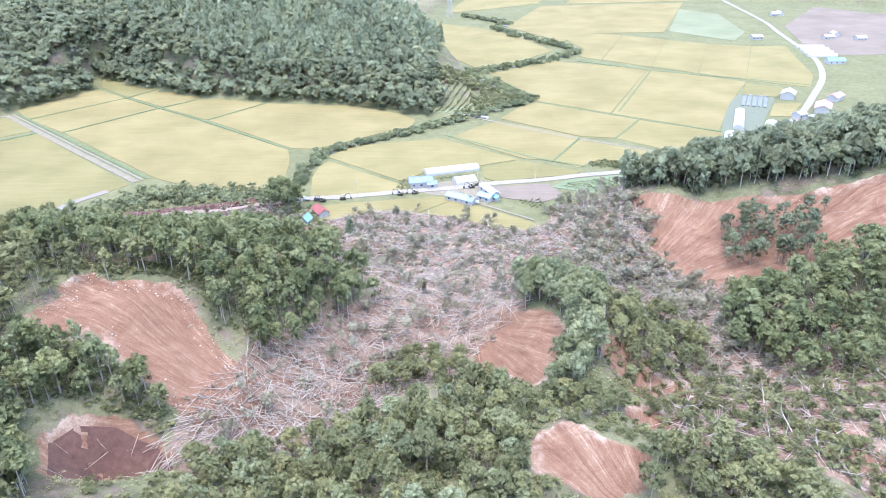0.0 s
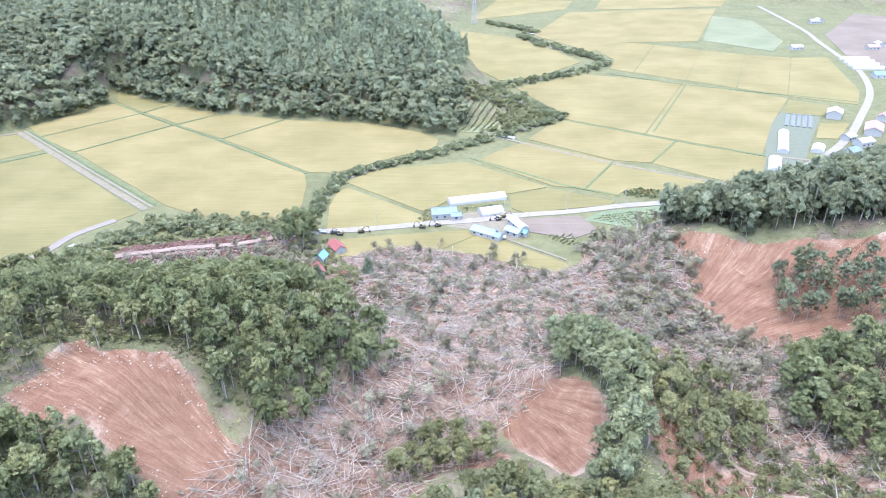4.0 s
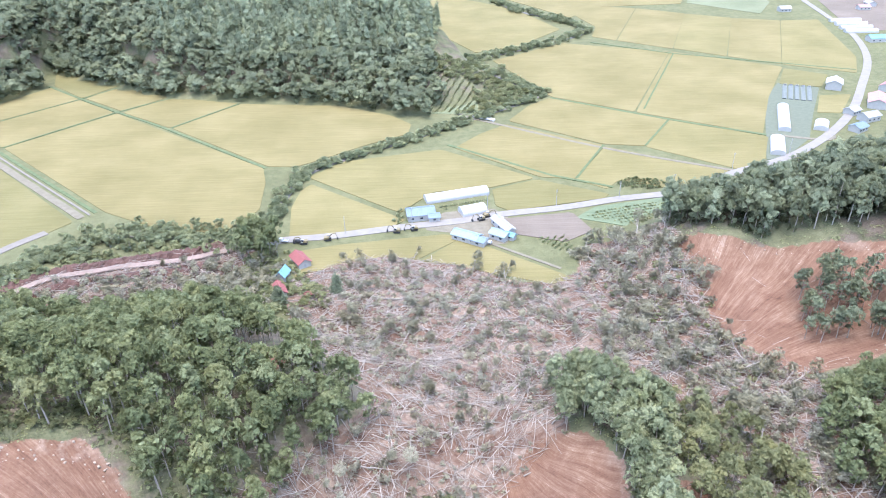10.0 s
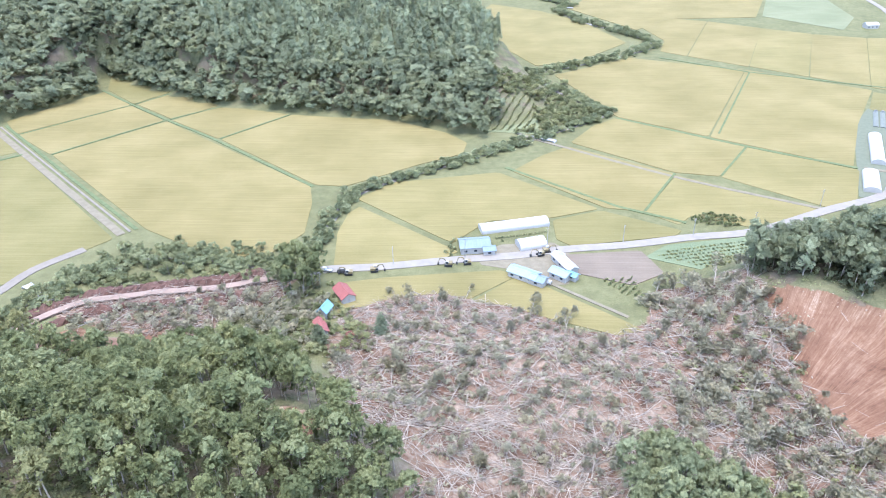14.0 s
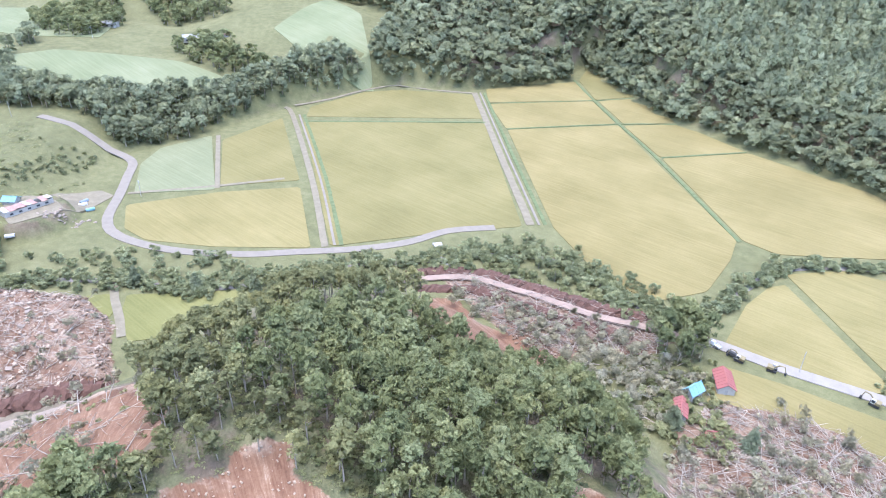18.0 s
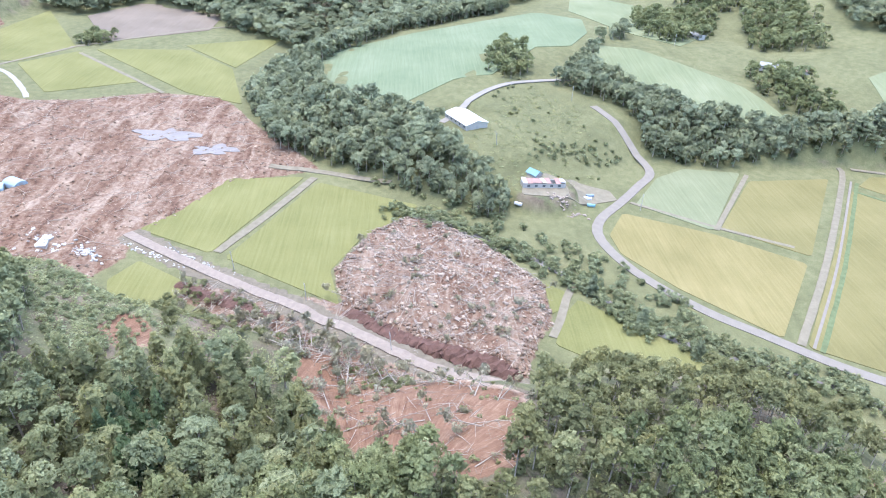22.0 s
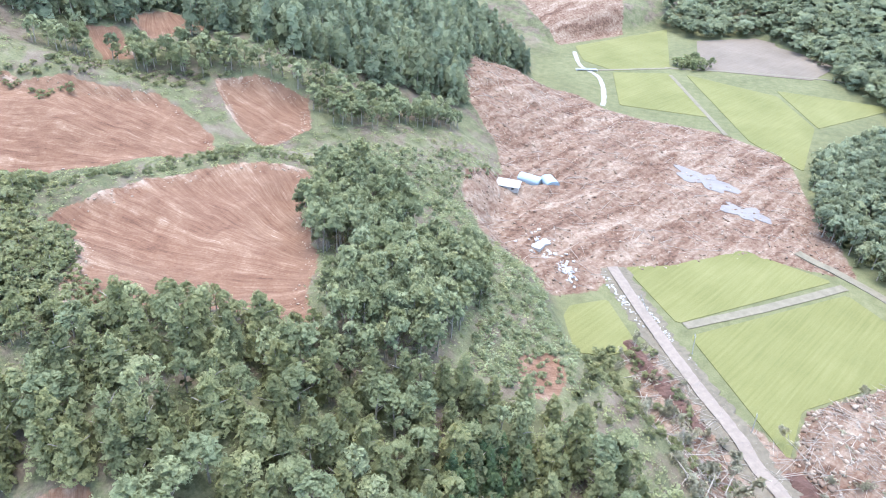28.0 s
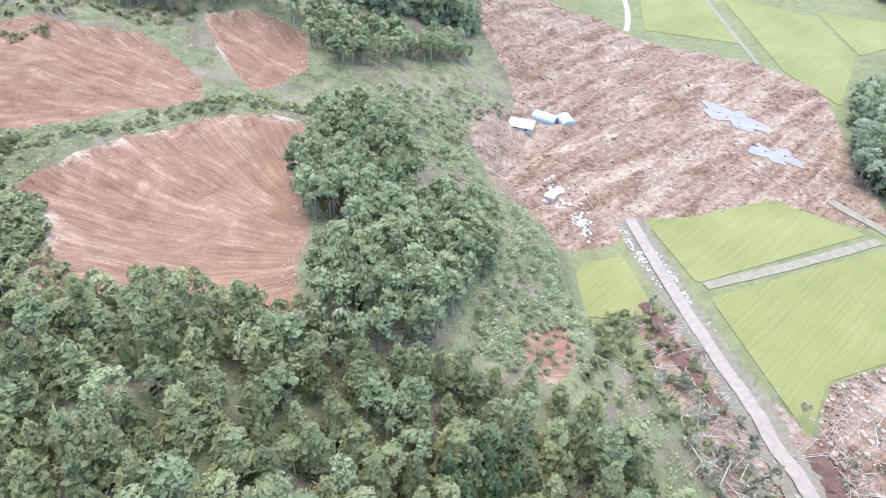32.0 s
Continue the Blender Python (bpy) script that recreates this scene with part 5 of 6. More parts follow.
RIVERBELT = [(-368, 136), (-355, 151), (-341, 188), (-308, 220), (-297, 240), (-268, 262), (-236, 276), (-221, 293), (-214, 289), (-222, 274), (-247, 256), (-286, 228), (-320, 196), (-340, 166), (-355, 140)]
x, y = scatter([(-380, 221), (-395, 250), (-400, 282), (-389, 278), (-382, 246), (-372, 219)], 3.4, 0.7)
grove("meadow_bushes", "shrub", x, y, 2.6, M_ALDER, "bushes on the bank above the yard", False, 1.5)
x, y = scatter([(-22, 371), (-18, 383), (-10, 386), (-16, 376), (-18, 369)], 2.6, 0.9)
grove("garden_shrubs", "shrub", x, y, 2.2, M_ALDER, "garden shrubs beside the farmhouse", False, 1.3)
x, y = scatter([(-126, 146), (-112, 166), (-96, 168), (-70, 158), (-62, 152), (-72, 146), (-98, 150), (-106, 140), (-100, 122), (-120, 124)], 2.2, 0.85, holes=BARE)
grove("underwood", "shrub", x, y, 1.8, M_LEAF, "dark green underwood between the slips", False, 1.5)
x, y = scatter(RIVERBELT, 4.2, 0.5)
grove("river_bushes", "shrub", x, y, 4.4, M_ALDER, "dense grey-green bushes between stream and lane", False, 1.3)
LIST = [(-56, 126), (-30, 142), (-12, 158), (8, 164), (22, 170), (40, 164), (60, 150), (66, 166), (84, 188), (60, 220), (50, 200), (36, 172), (8, 170), (-16, 160), (-34, 146), (-58, 132)]
x, y = scatter(LIST, 3.4, 0.6)
grove("slope_bushes", "shrub", x, y, 2.6, M_LARCH, "olive scrub and saplings between the slips", False, 1.4)
x, y = scatter([(-212, 36), (-232, 42), (-240, 58), (-204, 82), (-182, 76), (-176, 64), (-198, 50)], 3.2, 0.9)
grove("slope_bushes", "shrub", x, y, 1.8, M_ALDER, "low pale-green scrub below the wood", False, 1.8)
x, y = scatter([(-256, 66), (-214, 105), (-204, 102), (-200, 82), (-236, 62)], 4.2, 0.7)
grove("slope_bushes", "shrub", x, y, 3.6, M_LARCH, "dull green bushes above the road", False, 1.4)

for zone in ([(-150, 140), (-186, 215), (-150, 216), (-122, 200), (-122, 170), (-110, 140)], [(-126, 188), (-126, 204), (-62, 204), (-56, 188), (-80, 198)], [(-62, 96), (-84, 122), (-60, 128), (-30, 142), (22, 168), (56, 160), (92, 130), (100, 100)], [(-100, 150), (-122, 168), (-112, 172), (-80, 154), (-72, 158), (-72, 140)]):
    x, y = scatter(zone, 3.0, 0.8, holes=BARE)
    grove("underwood", "shrub_far", x, y, 1.9, M_LARCH, "low olive underwood on the open hillside", False, 1.6)

# ---- slide debris ----
def log_shape(rs, branches):
    bend = rs.normal(size=2) * 0.03
    co, fa = pole([(-.5, 0, 0), (0, bend[0], bend[1]), (.5, 0, 0)], (.0095, .0078, .0034), 5)
    for _ in range(branches):
        t = rs.random() * .5
        v = np.array((.6 + .4 * rs.random(), rs.normal() * .5, abs(rs.normal()) * .5)) * (.08 + .1 * rs.random())
        c2, f2 = pole([(t, 0, 0), np.array((t, 0, 0)) + v], (.0042, .0016), 3)
        fa, co = np.vstack([fa, f2 + len(co)]), np.vstack([co, c2])
    return co, fa


LOGS = [log_shape(rs, b) for b in (0, 0, 2, 4, 6)]
TWIGS = [pole([(-.5, 0, 0), (.1, q, .02), (.5, q * .4, 0)], (.011, .008, .0035), 3) for q in (-.05, .03, .06)]


def log_batch(poly, n, lo, hi, flow=None, spread=3.0, lift=0.4):
    xs, ys = [p[0] for p in poly], [p[1] for p in poly]
    x, y = rs.uniform(min(xs), max(xs), n * 3), rs.uniform(min(ys), max(ys), n * 3)
    ok = poly_sd(x, y, poly) < -1.5
    x, y = x[ok][:n], y[ok][:n]
    m = len(x)
    L = rs.uniform(lo, hi, m)
    w = rs.random(m) * 6.28 if flow is None else flow + rs.normal(size=m) * spread
    tilt = rs.normal(size=m) * .07
    e1 = height(x + np.cos(w) * L * .4, y + np.sin(w) * L * .4)
    e0 = height(x - np.cos(w) * L * .4, y - np.sin(w) * L * .4)
    slope = np.arctan2(e1 - e0, L * .8) + tilt
    z = np.maximum((e0 + e1) / 2, height(x, y)) + lift * rs.random(m)
    return x, y, z, L, w, slope


def log_stuff(name, batch, label, mat=None, thick=1.0):
    x, y, z, L, w, sl = batch
    cos, fas, off = [], [], 0
    kinds = TWIGS if mat is M_TWIG else LOGS
    pick = rs.integers(0, len(kinds), len(x))
    for k, (co, fa) in enumerate(kinds):
        i = np.nonzero(pick == k)[0]
        if not len(i):
            continue
        p = co[None] * L[i][:, None, None] * np.array((1, thick, thick))
        cs, ss = np.cos(sl[i])[:, None], np.sin(sl[i])[:, None]
        px, pz = p[..., 0] * cs - p[..., 2] * ss, p[..., 0] * ss + p[..., 2] * cs
        cw, sw = np.cos(w[i])[:, None], np.sin(w[i])[:, None]
        q = np.stack([px * cw - p[..., 1] * sw + x[i][:, None], px * sw + p[..., 1] * cw + y[i][:, None], pz + z[i][:, None]], -1).reshape(-1, 3)
        cos.append(q)
        fas.append((np.arange(len(i))[:, None, None] * len(co) + fa[None]).reshape(-1, 4) + off)
        off += len(q)
    me = quad_mesh(name, np.vstack(cos), np.vstack(fas))
    me.materials.append(mat or M_LOG)
    return tagged(new(name, me), label, "fallen trees", kind="stuff")


log_meshes = []
for co, fa in LOGS:
    me = quad_mesh("fallen_log", co, fa)
    me.materials.append(M_LOG)
    log_meshes.append(me)


def log_things(batch, label):
    for x, y, z, L, w, sl in zip(*batch):
        ob = new("fallen_log", log_meshes[rs.integers(0, len(LOGS))])
        ob.matrix_world = Matrix.LocRotScale((x, y, z), Euler((rs.random() * 6, -sl, w)), (L, L * 1.25, L * 1.25))
        tagged(ob, label, "log", group="fallen trees in the slide")


CORE = CHURN[0]
MID = [(-41, 329), (-1, 325), (40, 309), (60, 293), (40, 248), (14, 217), (-19, 194), (-39, 209), (-22, 230), (-44, 256), (-56, 294)]
log_things(log_batch(MID, 270, 8, 15), "long bare grey-brown tree trunk lying in slide debris")
log_stuff("fallen_trunks", log_batch(CORE, 4200, 5, 13), "tangle of bare fallen trunks covering the slide")
log_stuff("fallen_branches", log_batch(CORE, 9500, 2, 7, lift=1.4), "broken grey branches strewn over the slide", M_TWIG)
log_stuff("fallen_trunks", log_batch(HEAP, 620, 4, 11, lift=1.0), "tangle of bare trunks on the mud heap")
log_stuff("fallen_branches", log_batch(HEAP, 1600, 2, 6, lift=1.0), "broken branches on the mud heap", M_TWIG)
log_stuff("fallen_trunks", log_batch(CHURN[1], 500, 4, 12, 2.3, 0.7), "thin trunks carried along in the mud flow")
log_stuff("fallen_branches", log_batch(CHURN[1], 1300, 2, 6, 2.3, 0.9), "broken branches in the mud flow", M_TWIG)
log_stuff("fallen_trunks", log_batch(CHURN[3], 260, 4, 11, 0.3, 0.6), "fallen trunks beside the cleared road")
log_stuff("fallen_branches", log_batch(CHURN[3], 500, 2, 6), "broken branches beside the cleared road", M_TWIG)
log_stuff("fallen_trunks", log_batch(CHURN[5], 230, 5, 12), "fallen trunks in the eastern gully")
log_stuff("fallen_branches", log_batch(CHURN[5], 600, 2, 6, lift=1.2), "broken branches in the eastern gully", M_TWIG)
log_stuff("fallen_trunks", log_batch([(-75, 147), (-49, 162), (-39, 185), (-26, 194), (-28, 179), (-34, 148), (-56, 150), (-68, 122), (-80, 128)], 160, 7, 13, 0.9, 0.5, 1.2), "long trunks jammed in the narrow gully")
log_stuff("fallen_trunks", log_batch(CHURN[4], 420, 5, 12, 2.5, 0.8), "fallen trunks below the road")
log_stuff("fallen_branches", log_batch(CHURN[4], 600, 2, 6), "broken branches below the road", M_TWIG)
for p in (SLIPS[3][0], SLIPS[4][0], SLIPS[6][0], SLIPS[1][0]):
    log_stuff("fallen_trunks", log_batch(p, 26, 4, 9), "scattered trunks on the bare slope")


def fallen(poly, n, tall, label, mat=None):
    x, y = rs.uniform(min(p[0] for p in poly), max(p[0] for p in poly), n * 3), rs.uniform(min(p[1] for p in poly), max(p[1] for p in poly), n * 3)
    ok = poly_sd(x, y, poly) < -1
    grove("fallen_trees", "fallen", x[ok][:n], y[ok][:n], tall, mat or M_WILT, label, True, 1.0)


def brush(poly, n, lo, hi, label, mat=None, flat=0.55):
    x, y = rs.uniform(min(p[0] for p in poly), max(p[0] for p in poly), n * 3), rs.uniform(min(p[1] for p in poly), max(p[1] for p in poly), n * 3)
    ok = poly_sd(x, y, poly) < 0
    grove("fallen_crowns", "brush", x[ok][:n], y[ok][:n], (lo + hi) / 2, mat or M_WILT, label, False, 1.0 / flat)


EGULLY = [(59, 333), (99, 347), (105, 302), (98, 264), (120, 242), (140, 202), (100, 192), (66, 228), (60, 283)]
brush(CORE, 900, 0.8, 1.6, "wilting grey-green crowns of fallen trees")
fallen(CORE, 420, 10, "toppled trees with wilting grey-green crowns")
fallen(EGULLY, 260, 12, "leaning and toppled trees in the eastern gully", M_WILT)
brush(EGULLY, 120, 1.6, 2.6, "half-buried crowns in the eastern gully", M_SHRUB, 0.7)
brush([(-56, 330), (0, 326), (40, 310), (62, 300), (60, 270), (30, 262), (-10, 270), (-40, 262), (-60, 290)], 340, 1.2, 2.2, "pale grey-green crowns matted across the slide")
fallen(CHURN[5], 170, 10, "toppled trees lying in the side gully", M_LARCH)
brush(CHURN[5], 330, 2.0, 4.0, "olive bushes and torn crowns in the side gully", M_LARCH, 0.75)
fallen(SLIPS[13][0], 26, 9, "toppled trees on the red soil")
log_stuff("fallen_trunks", log_batch(SLIPS[13][0], 110, 4, 10), "trunks strewn over the red soil")
log_stuff("fallen_branches", log_batch(SLIPS[13][0], 260, 2, 5), "branches strewn over the red soil", M_TWIG)
brush(SLIPS[13][0], 50, 1.0, 2.0, "low bushes on the red soil", M_SHRUB, 0.7)
brush(HEAP, 60, 0.8, 1.4, "grey-green crowns on the mud heap")
fallen(HEAP, 40, 8, "toppled trees tangled on the mud heap")
NRIM = [(-171, 316), (-141, 312), (-118, 312), (-100, 300), (-88, 288), (-66, 300), (-65, 334), (-91, 340), (-117, 330), (-151, 324)]
fallen(NRIM, 110, 10, "pale wilting trees pushed against the road")
brush(NRIM, 110, 3.5, 5, "grey-green tree crowns heaped beside the road", None, 0.8)
WRIM = [(-256, 66), (-214, 105), (-195, 135), (-185, 154), (-199, 160), (-221, 134), (-248, 96), (-264, 78)]
fallen(WRIM, 130, 10, "wilting trees pushed down beside the road", M_WILT)
brush(WRIM, 80, 2.5, 4, "wilting tree crowns heaped beside the road", M_LARCH, 0.8)
brush([(-191, 326), (-171, 349), (-141, 356), (-111, 360), (-85, 364), (-85, 354), (-121, 346), (-161, 338), (-177, 320)], 110, 3, 4, "bushes and torn trees on the river bank", M_SHRUB, 0.75)
brush([(-59, 326), (-65, 344), (-85, 344), (-81, 314), (-60, 294), (-40, 304), (-49, 320)], 80, 3, 5, "garden trees and shrubs around the houses", M_SHRUB, 0.8)
x, y = scatter([(-88, 340), (-92, 358), (-76, 362), (-70, 344), (-78, 330)], 4.5, 0.8)
stand("slim", x, y, 13, M_LEAF, "tall slender tree beside the red-roofed houses", "trees by the houses", 1.1)


# ---- rough grass and seedlings over the open hillsides ----
def tufts(poly, gap, tall, label, mat, holes=()):
    x, y = scatter(poly, gap, 0.75, 1.6, holes)
    grove("undergrowth", "tuft", x, y, tall, mat, label, False, 2.4)



def tuft_shape(rs):
    v = rs.normal(size=(14, 3)) * (0.34, 0.34, 0.12) + (0, 0, 0.2)
    return quads_at(v, 0.12, rs, v * (1, 1, 0) + np.array((0, 0, 0.7)), 0.6)


PROTO["tuft"] = [(tuft_shape(rs), trunk_shape(rs, 0)) for _ in range(5)]
tufts([(-150, 140), (-160, 200), (-120, 214), (-60, 196), (-20, 222), (10, 205), (60, 240), (110, 200), (160, 180), (120, 90), (-60, 80), (-120, 90)], 2.6, 1.0, "ferns and grass on the slopes between the slips", M_LARCH, BARE)
tufts([(-80, -80), (-300, -90), (-340, -60), (-270, 0), (-225, 80), (-190, 140), (-150, 140), (-100, 60), (-80, 0)], 2.9, 1.1, "rank grass and ferns on the western slopes", M_SHRUB, BARE)
tufts([(-120, -90), (-300, -110), (-330, -80), (-240, -180), (-120, -190)], 3.4, 1.1, "rank grass on the upper crest", M_SHRUB, BARE)
tufts([(100, 348), (130, 318), (230, 300), (250, 240), (140, 246), (104, 270)], 3.6, 1.0, "seedlings on the eastern slip", M_SHRUB, [SLIPS[6][0]])
tufts([(-330, 165), (-345, 220), (-372, 262), (-440, 262), (-470, 232), (-420, 205)], 3.4, 0.9, "rough meadow grass on the terrace edge", M_SHRUB)

tufts(GRASSY, 1.9, 1.1, "pale rank grass on the open slope", M_ALDER, BARE)
tufts([(-212, 36), (-232, 42), (-240, 58), (-204, 82), (-182, 76), (-176, 64), (-198, 50)], 1.9, 1.1, "pale rank grass below the wood", M_ALDER, BARE)

# ---- orchard rows and vegetable plots ----
def rows_in(poly, gap_row, gap, yaw):
    c, q = math.cos(yaw), math.sin(yaw)
    g = np.arange(-60, 60, gap)
    r = np.arange(-60, 60, gap_row)
    u, v = np.meshgrid(g, r)
    cx, cy = np.mean([p[0] for p in poly]), np.mean([p[1] for p in poly])
    x, y = (cx + u * c - v * q).ravel(), (cy + u * q + v * c).ravel()
    ok = poly_sd(x, y, poly) < -.5
    return x[ok] + rs.normal(size=ok.sum()) * .15, y[ok] + rs.normal(size=ok.sum()) * .15


ORCHARD = [(-2, 525), (0, 576), (33, 573), (30, 519)]
field(ORCHARD, M_MEADOW, "grassy orchard floor below the forest", "orchard_floor", 0.1)
x, y = rows_in(ORCHARD, 4.2, 2.0, 1.2)
grove("orchard_rows", "shrub_far", x, y, 1.6, M_SHRUB, "rows of small pruned fruit bushes", False, 1.2)
x, y = rows_in([(94, 400), (97, 409), (116, 409), (122, 401), (112, 394)], 3.0, 2.2, 0.2)
grove("plot_bushes", "shrub_far", x, y, 2.0, M_LEAF, "dark bushes of a small plot beside the road", False, 1.2)
x, y = rows_in([(70, 368), (80, 376), (116, 384), (110, 363), (98, 356)], 2.6, 2.0, 0.25)
grove("vegetable_rows", "shrub_far", x, y, 0.9, M_SHRUB, "bright green vegetable rows", False, 1.8)
x, y = rows_in([(42, 350), (58, 352), (64, 332), (52, 338)], 2.4, 1.6, 0.9)
grove("vegetable_rows", "shrub_far", x, y, 0.9, M_LEAF, "dark green vegetable rows beside the farm", False, 1.6)
x, y = rows_in([(-2, 386), (26, 393), (27, 389), (4, 381)], 3.0, 1.5, 0.25)
grove("garden_rows", "shrub_far", x, y, 1.0, M_SHRUB, "kitchen garden rows behind the greenhouse", False, 1.4)

# ---- buildings, vehicles, poles ----
def box(bm, x0, x1, y0, y1, z0, z1, bevel=0.0):
    v = [bm.verts.new((x, y, z)) for x in (x0, x1) for y in (y0, y1) for z in (z0, z1)]
    fs = [bm.faces.new([v[i] for i in q]) for q in ((0, 1, 3, 2), (4, 6, 7, 5), (0, 4, 5, 1), (2, 3, 7, 6), (0, 2, 6, 4), (1, 5, 7, 3))]
    if bevel:
        es = list({e for f in fs for e in f.edges})
        bmesh.ops.bevel(bm, geom=es, offset=bevel, segments=1, affect="EDGES")
    return bm


def boxes(*dims, bevel=0.0):
    bm = bmesh.new()
    for d in dims:
        box(bm, *d, bevel=bevel)
    return bm


def tube(pts, radii, sides=8, cap=True):
    bm = bmesh.new()
    co, fa = pole(pts, radii, sides)
    vs = [bm.verts.new(c) for c in co]
    for f in fa:
        bm.faces.new([vs[i] for i in f])
    if cap:
        bm.faces.new(vs[:sides][::-1])
        bm.faces.new(vs[-sides:])
    bmesh.ops.recalc_face_normals(bm, faces=bm.faces)
    return bm


def at(ob, x, y, yaw=0.0, z=None, lean=0.0):
    ob.matrix_world = Matrix.LocRotScale((x, y, zat(x, y) if z is None else z), Euler((lean, 0, radians(yaw))), None)
    return ob


def prism(profile, x0, x1):
    """A profile in y and z drawn out along x."""
    bm = bmesh.new()
    a = [bm.verts.new((x0, y, z)) for y, z in profile]
    b = [bm.verts.new((x1, y, z)) for y, z in profile]
    n = len(profile)
    for i in range(n):
        bm.faces.new((a[i], a[(i + 1) % n], b[(i + 1) % n], b[i]))
    bm.faces.new(a[::-1])
    bm.faces.new(b)
    bmesh.ops.recalc_face_normals(bm, faces=bm.faces)
    return bm


def house(L, Wd, h, rise, roof, wall, label, name="house", windows=3, seams=True):
    """A gabled building with its long side along x."""
    root = tagged(new(name), label, "building")
    w = Wd / 2
    part("wall", prism([(-w, -.5), (w, -.5), (w, h), (0, h + rise), (-w, h)], -L / 2, L / 2), wall, root)
    o, t = 0.5, 0.18
    s = rise / w
    for side, nm in ((1, "roof"), (-1, "roof")):
        prof = [(side * -0.02, h + rise + .05), (side * (w + o), h - s * o + .05), (side * (w + o), h - s * o + .05 + t), (side * -0.02, h + rise + .05 + t)]
        r = part(nm, prism(prof, -L / 2 - o, L / 2 + o), roof, root)
        if seams:
            bm = bmesh.new()
            k = int(L / 1.2)
            for i in range(k + 1):
                x = -L / 2 - o + (L + 2 * o) * i / k
                vs = []
                for y, z in ((0, h + rise + .06 + t), (side * (w + o), h - s * o + .06 + t)):
                    for dx, dz in ((-.05, 0), (.05, 0), (0, .09)):
                        vs.append(bm.verts.new((x + dx, y, z + dz)))
                for q in ((0, 1, 4, 3), (1, 2, 5, 4), (2, 0, 3, 5)):
                    bm.faces.new([vs[j] for j in q])
            bmesh.ops.recalc_face_normals(bm, faces=bm.faces)
            part("roof_seams", bm, roof, r)
    part("ridge_cap", boxes((-L / 2 - o, L / 2 + o, -.18, .18, h + rise + .2, h + rise + .32)), roof, root)
    for side in (1, -1):
        for i in range(windows):
            x = -L / 2 + L * (i + .5) / windows
            f = part("window", boxes((x - .75, x + .75, side * w - .04, side * w + .06, 1.0, 2.1)), M_GREY, root)
            part("pane", boxes((x - .65, x + .65, side * w - .05, side * w + .08, 1.1, 2.0)), M_GLASS, f)
    part("door", boxes((L / 2 - .03, L / 2 + .06, -.5, .5, 0, 2.05)), M_GREY, root, "grey door")
    return root


def greenhouse(L, Wd, h, label, mat=None, ribs=True):
    """A film tunnel on steel hoops."""
    root = tagged(new("greenhouse"), label, "greenhouse")
    n = 10
    arc = [(-Wd / 2 * math.cos(math.pi * i / n), h * .35 + h * .65 * math.sin(math.pi * i / n)) for i in range(n + 1)]
    part("film", prism([(-Wd / 2, -.3)] + arc + [(Wd / 2, -.3)], -L / 2, L / 2), mat or M_PLAST, root)
    if ribs:
        for i in range(int(L / 2.5) + 1):
            x = -L / 2 + i * 2.5
            part("hoop", tube([(x, y * 1.01, z + .03) for y, z in arc], [.04] * len(arc), 4, False), M_GREY, root)
    part("door", boxes((L / 2 - .02, L / 2 + .06, -.9, .9, 0, 2.0)), M_GREY, root, "sliding grey end door")
    return root


at(greenhouse(33, 7.5, 3.2, "long white film greenhouse behind the farmhouse"), 10.5, 396, 15)
at(greenhouse(12.5, 8, 3.6, "short white film greenhouse beside the yard"), 17.5, 378, 18)
at(house(13, 9, 3.2, 1.8, M_BLUE, M_WHITE, "white farmhouse with a blue sheet-metal roof"), -8, 375, 8)
at(house(5, 4.5, 2.6, 1.0, M_BLUE, M_WHITE, "white annex with a blue roof beside the farmhouse", "annex", 1), -1.5, 371, 8)
at(house(12.5, 6, 2.8, 1.3, M_SKYBLUE, M_WHITE, "long shed with a pale blue roof across the road", "shed"), 13, 351, -33)
at(house(6.5, 5, 2.6, 1.1, M_BLUE, M_WHITE, "small shed with a pale blue roof", "shed", 1), 18.5, 346.5, -33)
at(house(8, 5, 2.8, 1.2, M_SKYBLUE, M_WHITE, "barn with a pale blue roof by the yard", "barn", 2), 28, 351, -40)
at(house(15, 4.5, 2.8, 1.0, M_GREY, M_WHITE, "long grey-roofed shed with a light blue ridge", "shed", 3), 30.5, 360, -66)
at(house(4, 3, 2.4, .8, M_CYAN, M_WHITE, "little hut with a turquoise roof", "hut", 1), 33, 350, -40)
at(house(9.5, 5.5, 2.6, 1.7, M_RED, M_WHITE, "house with a bright red roof beside the rice field"), -60, 335.5, -58)
at(house(5.5, 3.6, 3.6, 2.0, M_CYAN, M_WHITE, "white cottage with a steep turquoise roof", "cottage", 1), -65.3, 322.5, 75)
at(house(8, 4, 2.4, 1.4, M_RED, M_WHITE, "dark red-roofed cottage among shrubs", "cottage", 2), -65, 312.5, -68)
at(house(3, 2.2, 2.0, .7, M_RED, M_WHITE, "tiny red-roofed garden shed", "garden_shed", 1), -53, 308, 30)

M_NET = simple("dull_film", (0.17, 0.185, 0.16), 0.6, 0.2, 0.6)
field([(-7, 368), (4, 379), (28, 381), (34, 372), (33, 354), (31, 346), (22, 345), (14, 351), (6, 358), (-5, 361)], M_TRACK, "pale gravel farmyard between sheds and greenhouses", "farm_yard", 0.1, 0.0)

